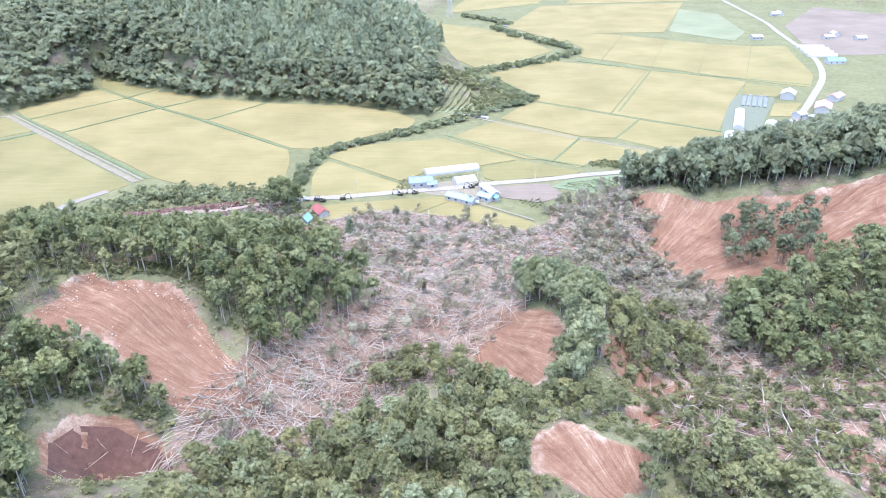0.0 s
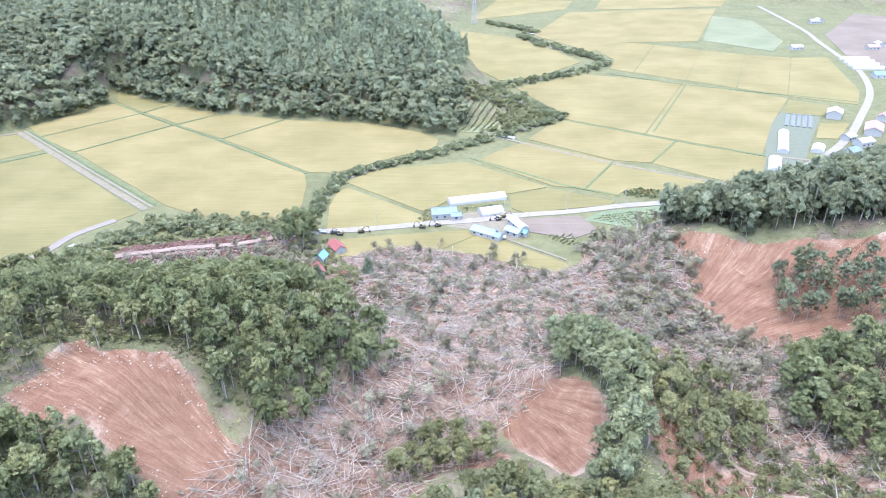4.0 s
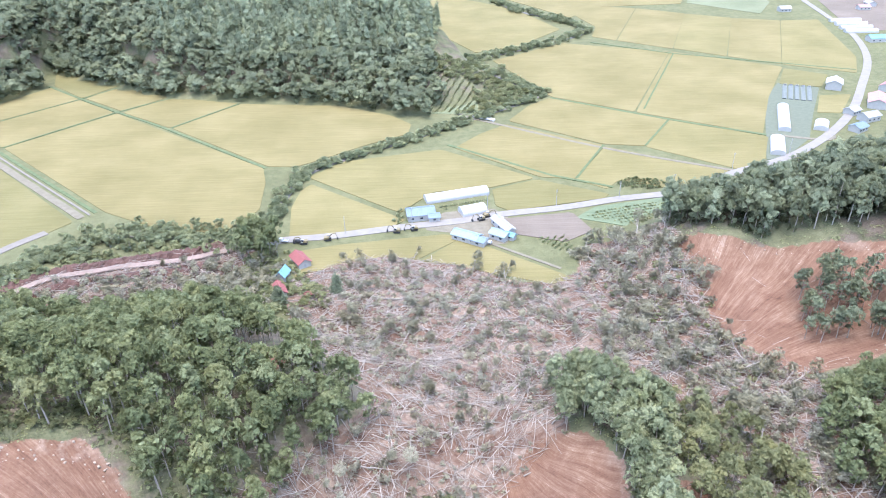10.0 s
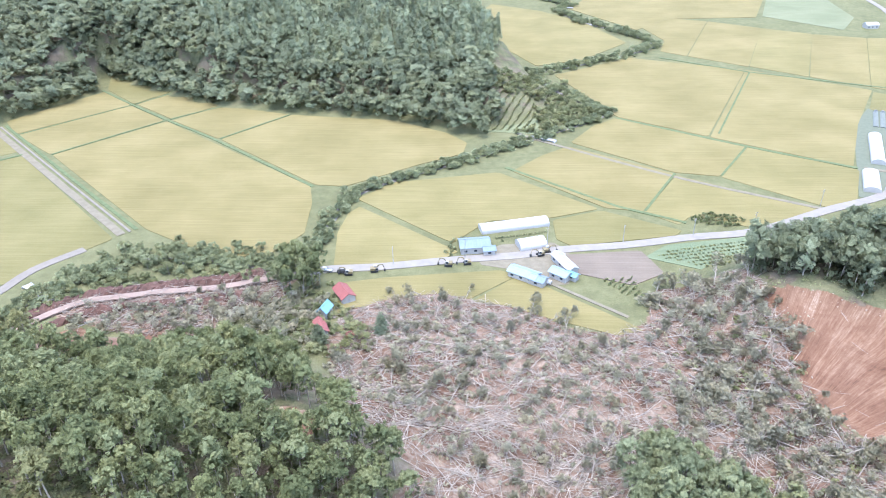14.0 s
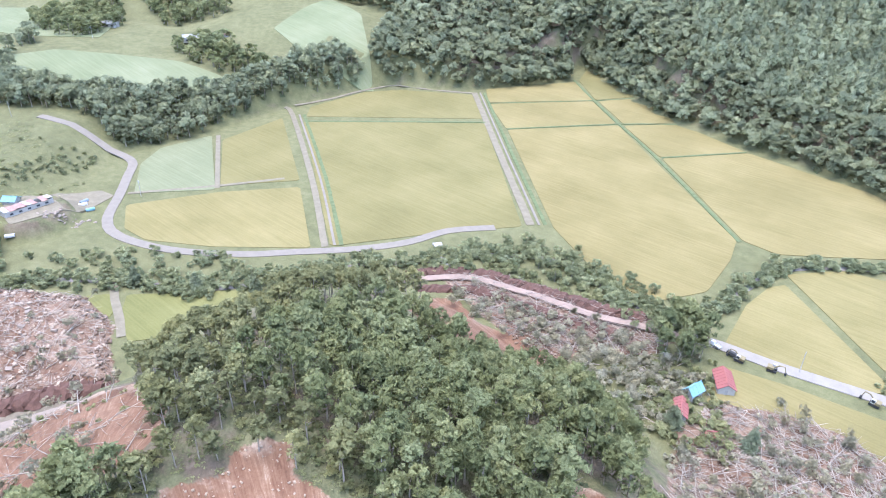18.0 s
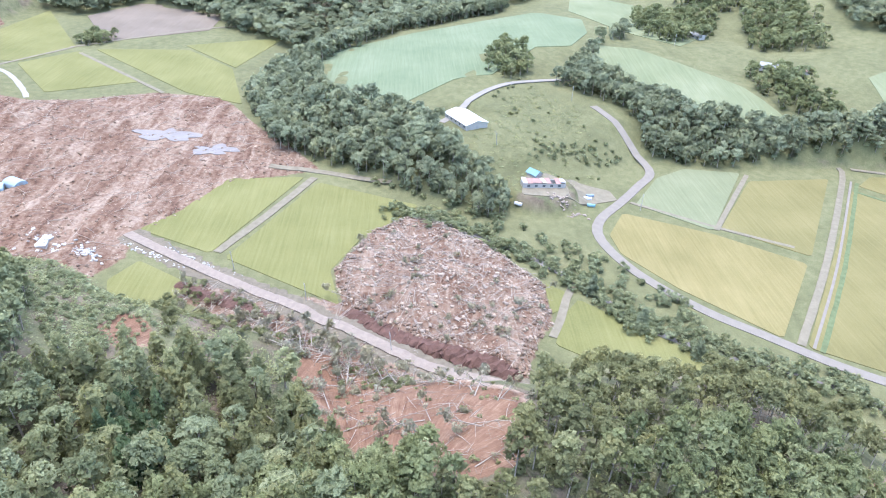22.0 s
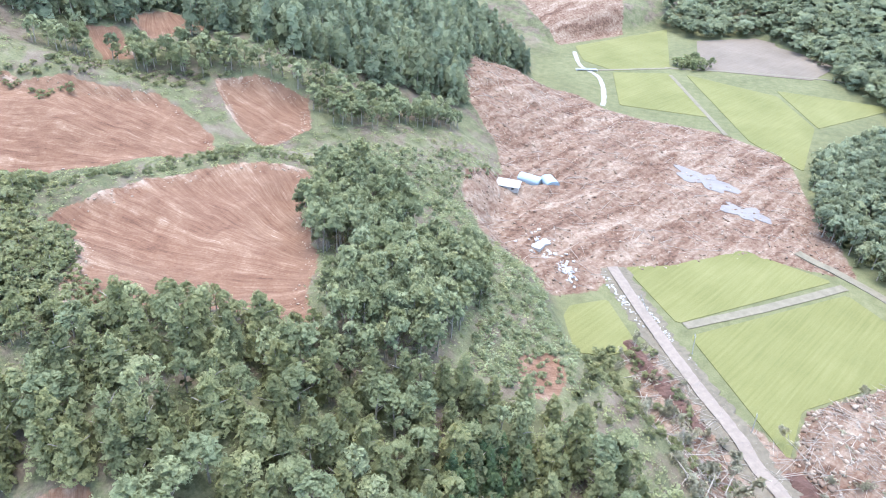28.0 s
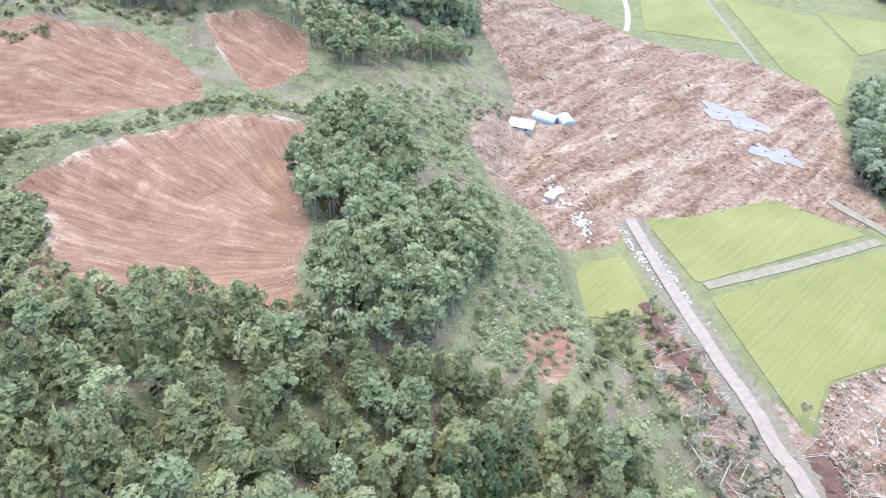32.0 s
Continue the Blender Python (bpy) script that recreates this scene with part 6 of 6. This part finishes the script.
# eastern village
for L, Wd, x, y, yaw, lab in [(46, 7, 222, 490, 67, "long white greenhouse in the vegetable lot"), (26, 8, 198, 445, 67, "white greenhouse beside the road"), (14, 8, 238, 474, 60, "short white greenhouse near the village"),
                              (28, 6, 396, 742, -5, "white greenhouse in a far row"), (28, 6, 394, 728, -5, "white greenhouse in a far row"), (28, 6, 391, 714, -5, "white greenhouse in a far row"), (28, 6, 388, 700, -5, "white greenhouse in a far row")]:
    at(greenhouse(L, Wd, 3.2, lab, ribs=L < 30 and y < 600), x, y, yaw)
at(house(13, 10, 4.5, 2.2, M_WHITE, M_WHITE, "white barn beside the bend of the road", "barn"), 284, 548, 60)
at(house(20, 11, 4, 2.4, M_PINK, M_WHITE, "long white barn with a faded pink roof", "barn"), 293, 510, 60)
at(house(11, 8, 3.5, 1.8, M_GREY, M_WHITE, "white house with a dark grey roof"), 272, 483, 20)
at(house(9, 7, 3, 1.6, M_BLUE, M_WHITE, "house with a blue roof near the wood"), 256, 466, 30)
at(house(8, 7, 3, 1.6, M_GREY, M_WHITE, "small grey-roofed house by the road"), 268, 495, 30)
at(house(14, 8, 3.5, 1.8, M_PINK, M_WHITE, "white house with a pink roof"), 318, 540, 40)
at(house(16, 9, 3.5, 2, M_CYAN, M_WHITE, "shed with a pale blue roof behind the greenhouses", "shed"), 384, 668, 0)
for x, y, m in ((440, 790, M_PINK), (456, 806, M_GREY), (470, 780, M_WHITE), (452, 952, M_WHITE), (462, 960, M_GREY), (362, 795, M_WHITE)):
    at(house(11, 8, 3.2, 1.8, m, M_WHITE, "small white house of the distant village"), x, y, rs.integers(0, 90))
field([(228, 528), (252, 562), (273, 549), (244, 499), (221, 457), (193, 429), (186, 429)], simple("gravel_lot", (0.15, 0.165, 0.115), 0.95, 0.15, 0.4), "grey-green vegetable lot with film rows", "vegetable_lot", 0.12)
for i in range(5):
    at(greenhouse(30, 3.0, 0.8, "low dull film tunnel over vegetable rows", M_NET, ribs=False), 246 + i * 3.6, 541 - i * 1.6, 65)

# slide side: ruined farm, sheds and tunnels
at(greenhouse(12, 7, 3.4, "blue-grey sheet tunnel shed, intact", simple("blue_sheet", (0.34, 0.44, 0.5), 0.5, 0.08, 0.5)), -340, -41, 105)
at(greenhouse(9, 7, 3.0, "blue-grey sheet tunnel shed, tilted and crushed", bpy.data.materials["blue_sheet"]), -343.5, -31, 60, None)
at(house(11, 8, 2.4, 0.7, M_WHITE, M_WHITE, "low white shed at the foot of the slope", "shed", 2), -319.5, -39, 120)
at(house(23, 14, 3.0, 1.8, simple("bright_white_roof", (0.75, 0.75, 0.73), 0.5, 0.05, 0.5), M_WHITE, "big white barn on the terrace", "barn", 5), -408, 190, 28)


def ruin(x, y, yaw):
    """A long single-storey house broken by the slide."""
    root = tagged(new("ruined_house"), "wrecked white house with a torn rusty-red roof", "building")
    part("wall", boxes((-11, 11, -3, -2.8, -.3, 2.6), (-11, 11, 2.8, 3, -.3, 2.2), (-11, -10.8, -2.8, 2.8, -.3, 2.6), (10.8, 11, -2.8, 2.8, -.3, 2.4)), M_WHITE, root)
    for i in range(9):
        if i == 6:
            continue
        p = part("roof_panel", boxes((-1.24, 1.24, -3.3, 3.3, 0, .1)), M_RUST if i % 4 else M_WHITE, root, "buckled roof sheet")
        p.matrix_local = pose(-9.8 + i * 2.45, rs.normal() * .2, 2.7 + rs.random() * .3, rs.normal() * 5, rs.normal() * 4, rs.normal() * 3)
    for i in range(5):
        x0 = -9 + i * 4
        f = part("window", boxes((x0, x0 + 1.6, -3.06, -2.9, .9, 1.9)), M_GREY, root)
        part("pane", boxes((x0 + .1, x0 + 1.5, -3.08, -2.9, 1, 1.8)), M_GLASS, f)
    return at(root, x, y, yaw)


ruin(-350, 226, 94)
at(house(6, 5, 1.8, 1.4, M_CYAN, M_WHITE, "leaning hut with a turquoise roof", "hut", 1), -360, 223, 40)
at(house(17, 8, 3.2, 1.7, M_GREY, M_WHITE, "grey-roofed farmhouse on the far terrace"), -516, 418, 60)
at(house(12, 7, 3, 1.5, M_GREY, M_WHITE, "grey-roofed shed on the far terrace", "shed"), -590, 388, 30)
at(house(8, 6, 3, 1.4, M_RUST, M_WHITE, "rusty-roofed shed on the far terrace", "shed"), -612, 372, 10)
at(house(13, 3, 2.4, .7, M_RUST, M_WHITE, "low rust-brown shed beside the farmhouse", "shed", 4), -503, 432, 60)

# rubble: shattered walls and blocks
def block_mesh(k):
    bm = bmesh.new()
    bmesh.ops.create_cube(bm, size=1)
    r = random.Random(k)
    for v in bm.verts:
        v.co += Vector((r.uniform(-.18, .18), r.uniform(-.18, .18), r.uniform(-.2, .2)))
    bmesh.ops.bevel(bm, geom=list(bm.edges), offset=.06, segments=1, affect="EDGES")
    me = bpy.data.meshes.new("block")
    bm.to_mesh(me)
    bm.free()
    return me


BLOCKS = [block_mesh(k) for k in range(6)]
M_CLOD = simple("dry_clod", (0.3, 0.25, 0.205), 0.95, 0.25, 0.5)
for me in BLOCKS:
    me.materials.append(M_CLOD)
BLOCKS_PALE = [me.copy() for me in BLOCKS]
for me in BLOCKS_PALE:
    me.materials.clear()
    me.materials.append(M_WHITE)


def rubble(cx, cy, rx, ry, n, size, label, pale=False, yaw=0.0, within=None):
    root = tagged(new("rubble_heap"), label, "rubble")
    c, s = math.cos(radians(yaw)), math.sin(radians(yaw))
    for _ in range(n):
        u, v = rs.normal() * rx * .5, rs.normal() * ry * .5
        x, y = cx + u * c - v * s, cy + u * s + v * c
        if within and float(poly_sd(np.array([x]), np.array([y]), within)[0]) > -1.5:
            continue
        ob = new("block", (BLOCKS_PALE if pale else BLOCKS)[rs.integers(0, 6)])
        k = size * (.5 + rs.random())
        ob.matrix_world = Matrix.LocRotScale((x, y, zat(x, y) + k * .18), Euler((rs.normal() * .3, rs.normal() * .3, rs.random() * 6)), (k * 1.4, k, k * .55))
        ob.parent = root
    return root


def clods(poly, n, lo, hi, mat, label, edge=None):
    """Many lumps of dried earth; 'edge' keeps them to a rim that many metres wide."""
    xs, ys = [p[0] for p in poly], [p[1] for p in poly]
    x, y = rs.uniform(min(xs), max(xs), n * 6), rs.uniform(min(ys), max(ys), n * 6)
    d = poly_sd(x, y, poly)
    ok = (d < 0) & (d > (-1e3 if edge is None else -edge))
    x, y = x[ok][:n], y[ok][:n]
    m = len(x)
    cube = np.array([(a, b, c) for a in (-1, 1) for b in (-1, 1) for c in (-1, 1)], float)
    face = np.array(((0, 1, 3, 2), (4, 6, 7, 5), (0, 4, 5, 1), (2, 3, 7, 6), (0, 2, 6, 4), (1, 5, 7, 3)))
    k = lo + (hi - lo) * rs.random(m) ** 2
    w = rs.random(m) * 6.28
    co = (cube[None] + rs.normal(size=(m, 8, 3)) * 0.28) * (k[:, None] * (0.7, 0.5, 0.4))[:, None, :]
    c, q = np.cos(w)[:, None], np.sin(w)[:, None]
    out = np.stack([co[..., 0] * c - co[..., 1] * q + x[:, None], co[..., 0] * q + co[..., 1] * c + y[:, None], co[..., 2] + (height(x, y) + k * 0.15)[:, None]], -1)
    me = quad_mesh("earth_clods", out.reshape(-1, 3), (np.arange(m)[:, None, None] * 8 + face[None]).reshape(-1, 4))
    me.materials.append(mat)
    tagged(new("earth_clods", me), label, "clods", kind="stuff")


M_CREAM = simple("cream_subsoil", (0.4, 0.32, 0.245), 0.95, 0.25, 0.4)
M_BROWN = simple("brown_subsoil", (0.23, 0.165, 0.122), 0.95, 0.3, 0.4)
clods(HEAP, 1300, 0.25, 1.15, M_CREAM, "cream clods of subsoil on the mud heap")
clods(HEAP, 700, 0.3, 1.3, M_BROWN, "broken earth along the rim of the mud heap", 7.0)
clods(CHURN[1], 2600, 0.25, 0.9, M_BROWN, "brown clods strewn over the mud flow")
clods(CHURN[1], 900, 0.2, 0.7, M_CREAM, "pale clods strewn over the mud flow")
clods(CHURN[3], 600, 0.3, 1.0, M_BROWN, "dark clods pushed up along the cleared road")
for p in (0, 6, 7, 8, 9):
    clods(SLIPS[p][0], 300, 0.12, 0.5, M_CREAM, "pale clods broken from the lip of the slip", 5.0)
log_stuff("fallen_trunks", log_batch(CHURN[3], 260, 4, 11, 0.3, 0.9, 2.2), "trunks piled on the mud banks")
log_stuff("fallen_branches", log_batch(CHURN[3], 900, 2, 6, None, 3.0, 2.4), "broken branches piled on the mud banks", M_TWIG)
rubble(-281, 26, 9, 3.5, 60, 0.75, "heap of broken white wall pieces at the road's end", True, 50)
rubble(-291, 5, 9, 6, 34, 0.8, "pale slabs swept into the mud", True, 60)
tagged(part("concrete_slab", slab(smooth_outline([(-297, 0), (-293, -3), (-289, 2), (-285, 4), (-286, 8), (-291, 7), (-294, 8)], 1), 0.2, 1.7), M_WHITE), "broken pale concrete slab swept into the mud", "slab")
rubble(-280.5, 69.5, 30, 1.6, 100, 0.5, "row of broken pale blocks beside the road", True, 60)
rubble(-284, 51, 18, 2.2, 70, 0.5, "broken kerb blocks along the road", True, 59)
rubble(-356, 236, 14, 4, 40, 0.6, "scattered household rubble around the wrecked house", False, 84)
rubble(-338, 232, 12, 3, 26, 0.7, "grey rubble on the grass", False, 60)
rubble(-332, 238, 12, 4, 30, 0.9, "pale stones beside the lane", False, 60)
rubble(-280, 168, 52, 40, 90, 0.9, "pale clods of earth on the mud heap", False, 40, HEAP)
rubble(-58, 318, 8, 8, 16, 0.8, "small rubble around the cottages", False)

# ---- machines and cars ----
def excavator(x, y, yaw, reach=1.0):
    root = tagged(new("excavator"), "dark excavator standing at the roadside", "excavator", group="machines along the road")
    for s in (1, -1):
        tr = part("track", prism([(-.0, 0)] and [(s * .9 - .28, 0.05), (s * .9 + .28, 0.05), (s * .9 + .28, .75), (s * .9 - .28, .75)], -1.6, 1.6), M_DARK, root)
        part("track_pads", boxes(*[(-1.6 + i * .32, -1.42 + i * .32, s * .9 - .31, s * .9 + .31, .74, .8) for i in range(10)]), M_DARK, tr)
    part("turntable", tube([(0, 0, .7), (0, 0, .95)], (.8, .8), 12), M_DARK, root)
    part("house", boxes((-1.7, .5, -1.15, 1.15, .95, 1.9), bevel=.08), M_YELLOW, root)
    cab = part("cab", boxes((-.2, 1.2, .2, 1.15, .95, 2.6), bevel=.08), M_WHITE, root, "white cab")
    part("windscreen", boxes((1.15, 1.23, .3, 1.05, 1.5, 2.45)), M_GLASS, cab)
    part("side_window", boxes((0, 1.0, 1.12, 1.18, 1.5, 2.45)), M_GLASS, cab)
    part("boom", tube([(.5, -.3, 1.5), (2.0, -.3, 3.2), (3.8, -.3, 3.3)], (.22, .25, .16), 6), M_YELLOW, root)
    part("arm", tube([(3.7, -.3, 3.4), (4.4 * reach, -.3, 1.3)], (.17, .12), 6), M_YELLOW, root)
    part("bucket", prism([(-.75, .2), (.15, .2), (.15, .5), (-.1, 1.1), (-.75, 1.1)], 4.1 * reach, 4.8 * reach), M_DARK, root)
    part("hydraulic_ram", tube([(.9, -.3, 1.6), (2.2, -.3, 2.9)], (.08, .08), 6), M_GREY, root)
    return at(root, x, y, yaw, 0.3)


excavator(-61, 352.5, 182)
excavator(-50.5, 355, 8)
excavator(-19, 360, 175)
excavator(-11, 361.5, 190)
excavator(24, 372, 12)
excavator(21, 369, 200)


def car(x, y, yaw, label, truck=True, mat=None, z=0.35):
    mat = mat or M_CAR
    root = tagged(new("truck" if truck else "car"), label, "vehicle")
    if truck:
        part("cab", prism([(-.8, .5), (.8, .5), (.78, 1.3), (.65, 1.95), (-.65, 1.95), (-.78, 1.3)], .6, 2.0), mat, root)
        part("bed", boxes((-2.0, .55, -.85, .85, .75, .85), (-2.0, .55, -.85, -.8, .85, 1.2), (-2.0, .55, .8, .85, .85, 1.2), (-2.0, -1.95, -.8, .8, .85, 1.2)), mat, root)
        part("windscreen", boxes((1.97, 2.03, -.6, .6, 1.3, 1.85)), M_GLASS, root)
    else:
        part("body", prism([(-.85, .35), (.85, .35), (.88, .9), (.62, 1.5), (-.62, 1.5), (-.88, .9)], -2.0, 2.0), mat, root)
        part("windscreen", boxes((1.98, 2.04, -.6, .6, .95, 1.4)), M_GLASS, root)
    for px in (-1.3, 1.35):
        for py in (-.8, .8):
            w = part("wheel", tube([(px, py - .1, .32), (px, py + .1, .32)], (.32, .32), 12), M_DARK, root)
            part("rim", tube([(px, py - .12, .32), (px, py + .12, .32)], (.17, .17), 8), M_GREY, w)
    return at(root, x, y, yaw, z)


car(-70.5, 354.5, 165, "small white truck on the cleared road")
car(-64, 353.5, 170, "dark car parked behind the truck", False, M_DARK)
car(22, 346.5, -30, "white van beside the turquoise shed", False)
car(-352, 252, 100, "blue car parked beside the lane", False, M_BLUE, zat(-352, 252))
car(-349, 250, 80, "white car parked beside the lane", False, None, zat(-349, 250))
car(-341, 250, 80, "turquoise tarpaulin-covered car on the grass", False, M_CYAN, zat(-341, 250))
car(-336, 212, 60, "overturned white car on the grass", False, None, zat(-336, 212))
car(30, 366, 60, "white truck in the farm yard", True)


def utility_pole(x, y, tall=9.0, lean=0.0, yaw=0.0):
    root = tagged(new("utility_pole"), "slim grey concrete utility pole beside the road", "pole", group="utility poles")
    part("shaft", tube([(0, 0, -.5), (0, 0, tall)], (.17, .1), 8), M_CONC, root)
    for k in (0, .7):
        part("crossarm", boxes((-.8, .8, -.05, .05, tall - .5 - k, tall - .4 - k)), M_GREY, root)
    for px in (-.7, 0.25, .7):
        part("insulator", tube([(px, 0, tall - .42), (px, 0, tall - .2)], (.05, .04), 6), M_WHITE, root)
    return at(root, x, y, yaw, None, lean)


for x, y, ln in [(-43, 361, 0), (-12, 367, 0), (25, 380, 0), (59, 381, 0), (92, 388, 0), (121, 394, 0), (161, 418, 0), (200, 435, 0), (-251, 119, .06), (-284, 63, .5), (-274, 87, .1), (-339, 275, 0), (-452, 260, 0), (-381, 205, .3), (-560, 360, 0), (-222, 152, .1)]:
    utility_pole(x, y, 9.0, ln, rs.random() * 90)


def pylon(x, y, tall=40):
    root = tagged(new("power_pylon"), "grey lattice power pylon at the forest edge", "pylon")
    def w(z):
        return 3.2 * (1 - z / tall) ** 1.1 + .5
    for sx in (1, -1):
        for sy in (1, -1):
            part("leg", tube([(sx * w(z), sy * w(z), z) for z in np.linspace(0, tall, 7)], [.22] * 7, 4), M_GREY, root)
    zs = np.linspace(0, tall, 12)
    for a, b in zip(zs, zs[1:]):
        for s in (1, -1):
            part("brace", tube([(-w(a), s * w(a), a), (w(b), s * w(b), b)], (.12, .12), 4), M_GREY, root)
            part("brace", tube([(s * w(a), -w(a), a), (s * w(b), w(b), b)], (.12, .12), 4), M_GREY, root)
    for z in (tall * .68, tall * .8, tall * .92):
        part("arm", tube([(-5, 0, z), (0, 0, z + 1), (5, 0, z)], (.1, .3, .1), 4), M_GREY, root)
    return at(root, x, y, 20)


pylon(24, 985)


def bridge(x, y, yaw, L, Wd, label, z=0.9):
    root = tagged(new("bridge"), label, "bridge")
    part("deck", boxes((-L / 2, L / 2, -Wd / 2, Wd / 2, -.35, 0), bevel=.04), M_CONC, root)
    for s in (1, -1):
        part("kerb", boxes((-L / 2, L / 2, s * Wd / 2 - .12, s * Wd / 2 + .12, 0, .35)), M_CONC, root)
        part("abutment", boxes((s * L / 2 - .4, s * L / 2 + .4, -Wd / 2 - .3, Wd / 2 + .3, -2.0, -.1)), M_CONC, root)
    return at(root, x, y, yaw, z)


bridge(-188, 336, -35, 20, 3.6, "narrow concrete bridge over the stream")
bridge(33, 509, -30, 16, 3, "small concrete bridge to the orchard")
bridge(-527, -137, 140, 16, 3, "pale concrete bridge across the side valley")
bridge(88, 905, 0, 16, 4, "far road bridge over the stream")
bridge(150, 742, 20, 10, 3, "little red farm bridge")

# ---- water left by the slide ----
def puddle(pts, label):
    ob = part("puddle", slab(smooth_outline(pts, 2), -.5, 0), M_WATER)
    ob.location.z = 0.75
    return tagged(ob, label, "puddle")


def blot(cx, cy, rx, ry, yaw, k):
    r = random.Random(k)
    out = []
    ph = [r.random() * 6.28 for _ in range(3)]
    for i in range(40):
        w = 2 * math.pi * i / 40
        q = .74 + .2 * math.sin(2 * w + ph[0]) + .16 * math.sin(5 * w + ph[1]) + .1 * math.sin(9 * w + ph[2])
        u, v = rx * q * math.cos(w), ry * q * math.sin(w)
        out.append((cx + u * math.cos(yaw) - v * math.sin(yaw), cy + u * math.sin(yaw) + v * math.cos(yaw)))
    return out


puddle(blot(-414, 20, 20, 13, 1.35, 1), "milky grey pond lying in the mud flow")
puddle(blot(-395, 51, 15, 9, 1.35, 2), "smaller milky pond lying in the mud flow")
tagged(part("concrete_apron", slab([(-143, 372), (-134, 366), (-130, 358), (-136, 360)], -.5, .4), M_CONC), "white concrete weir slab by the stream", "weir")

# ---- single trees ----
def tree_thing(kind, mat, label, name):
    made = []
    for crown, trunk in PROTO[kind]:
        root = tagged(new(name), label, "tree", group="single trees")
        for nm, sh, m in (("crown", crown, mat), ("trunk", trunk, M_BARK)):
            me = quad_mesh(nm, sh[0], sh[1])
            if nm == "crown":
                shaded(me, sh[2])
            me.materials.append(m)
            ob = new(nm, me)
            ob.parent = root
        made.append(root)
    return made


def plant(kinds, spots, lo, hi, spread=1.0, lean=0.05):
    for i, (x, y) in enumerate(spots):
        h = rs.uniform(lo, hi)
        src = kinds[i % len(kinds)]
        m = Matrix.LocRotScale((x, y, zat(x, y)), Euler((rs.normal() * lean, rs.normal() * lean, rs.random() * 6)), None)
        scale = Vector((h * spread, h * spread, h))
        if i < len(kinds):
            ob = src
            ob.matrix_basis = m @ Matrix.Diagonal((*scale, 1))
        else:
            ob = copy_thing(src, m)
            ob.matrix_basis = m @ Matrix.Diagonal((*scale, 1))


plant(tree_thing("fir", M_FIR_HAZE, "dark green conifer beside the cottages", "conifer"), [(-42, 311), (-64, 306), (-240, 246), (-222, 262), (-262, 232)], 7, 10, 1.6)
plant(tree_thing("broad", M_SHRUB, "bright green round bush on the river bank", "round_bush"), [(-139, 352), (-50, 306), (-122, 366), (-150, 356), (-98, 362)], 5, 7, 1.3)
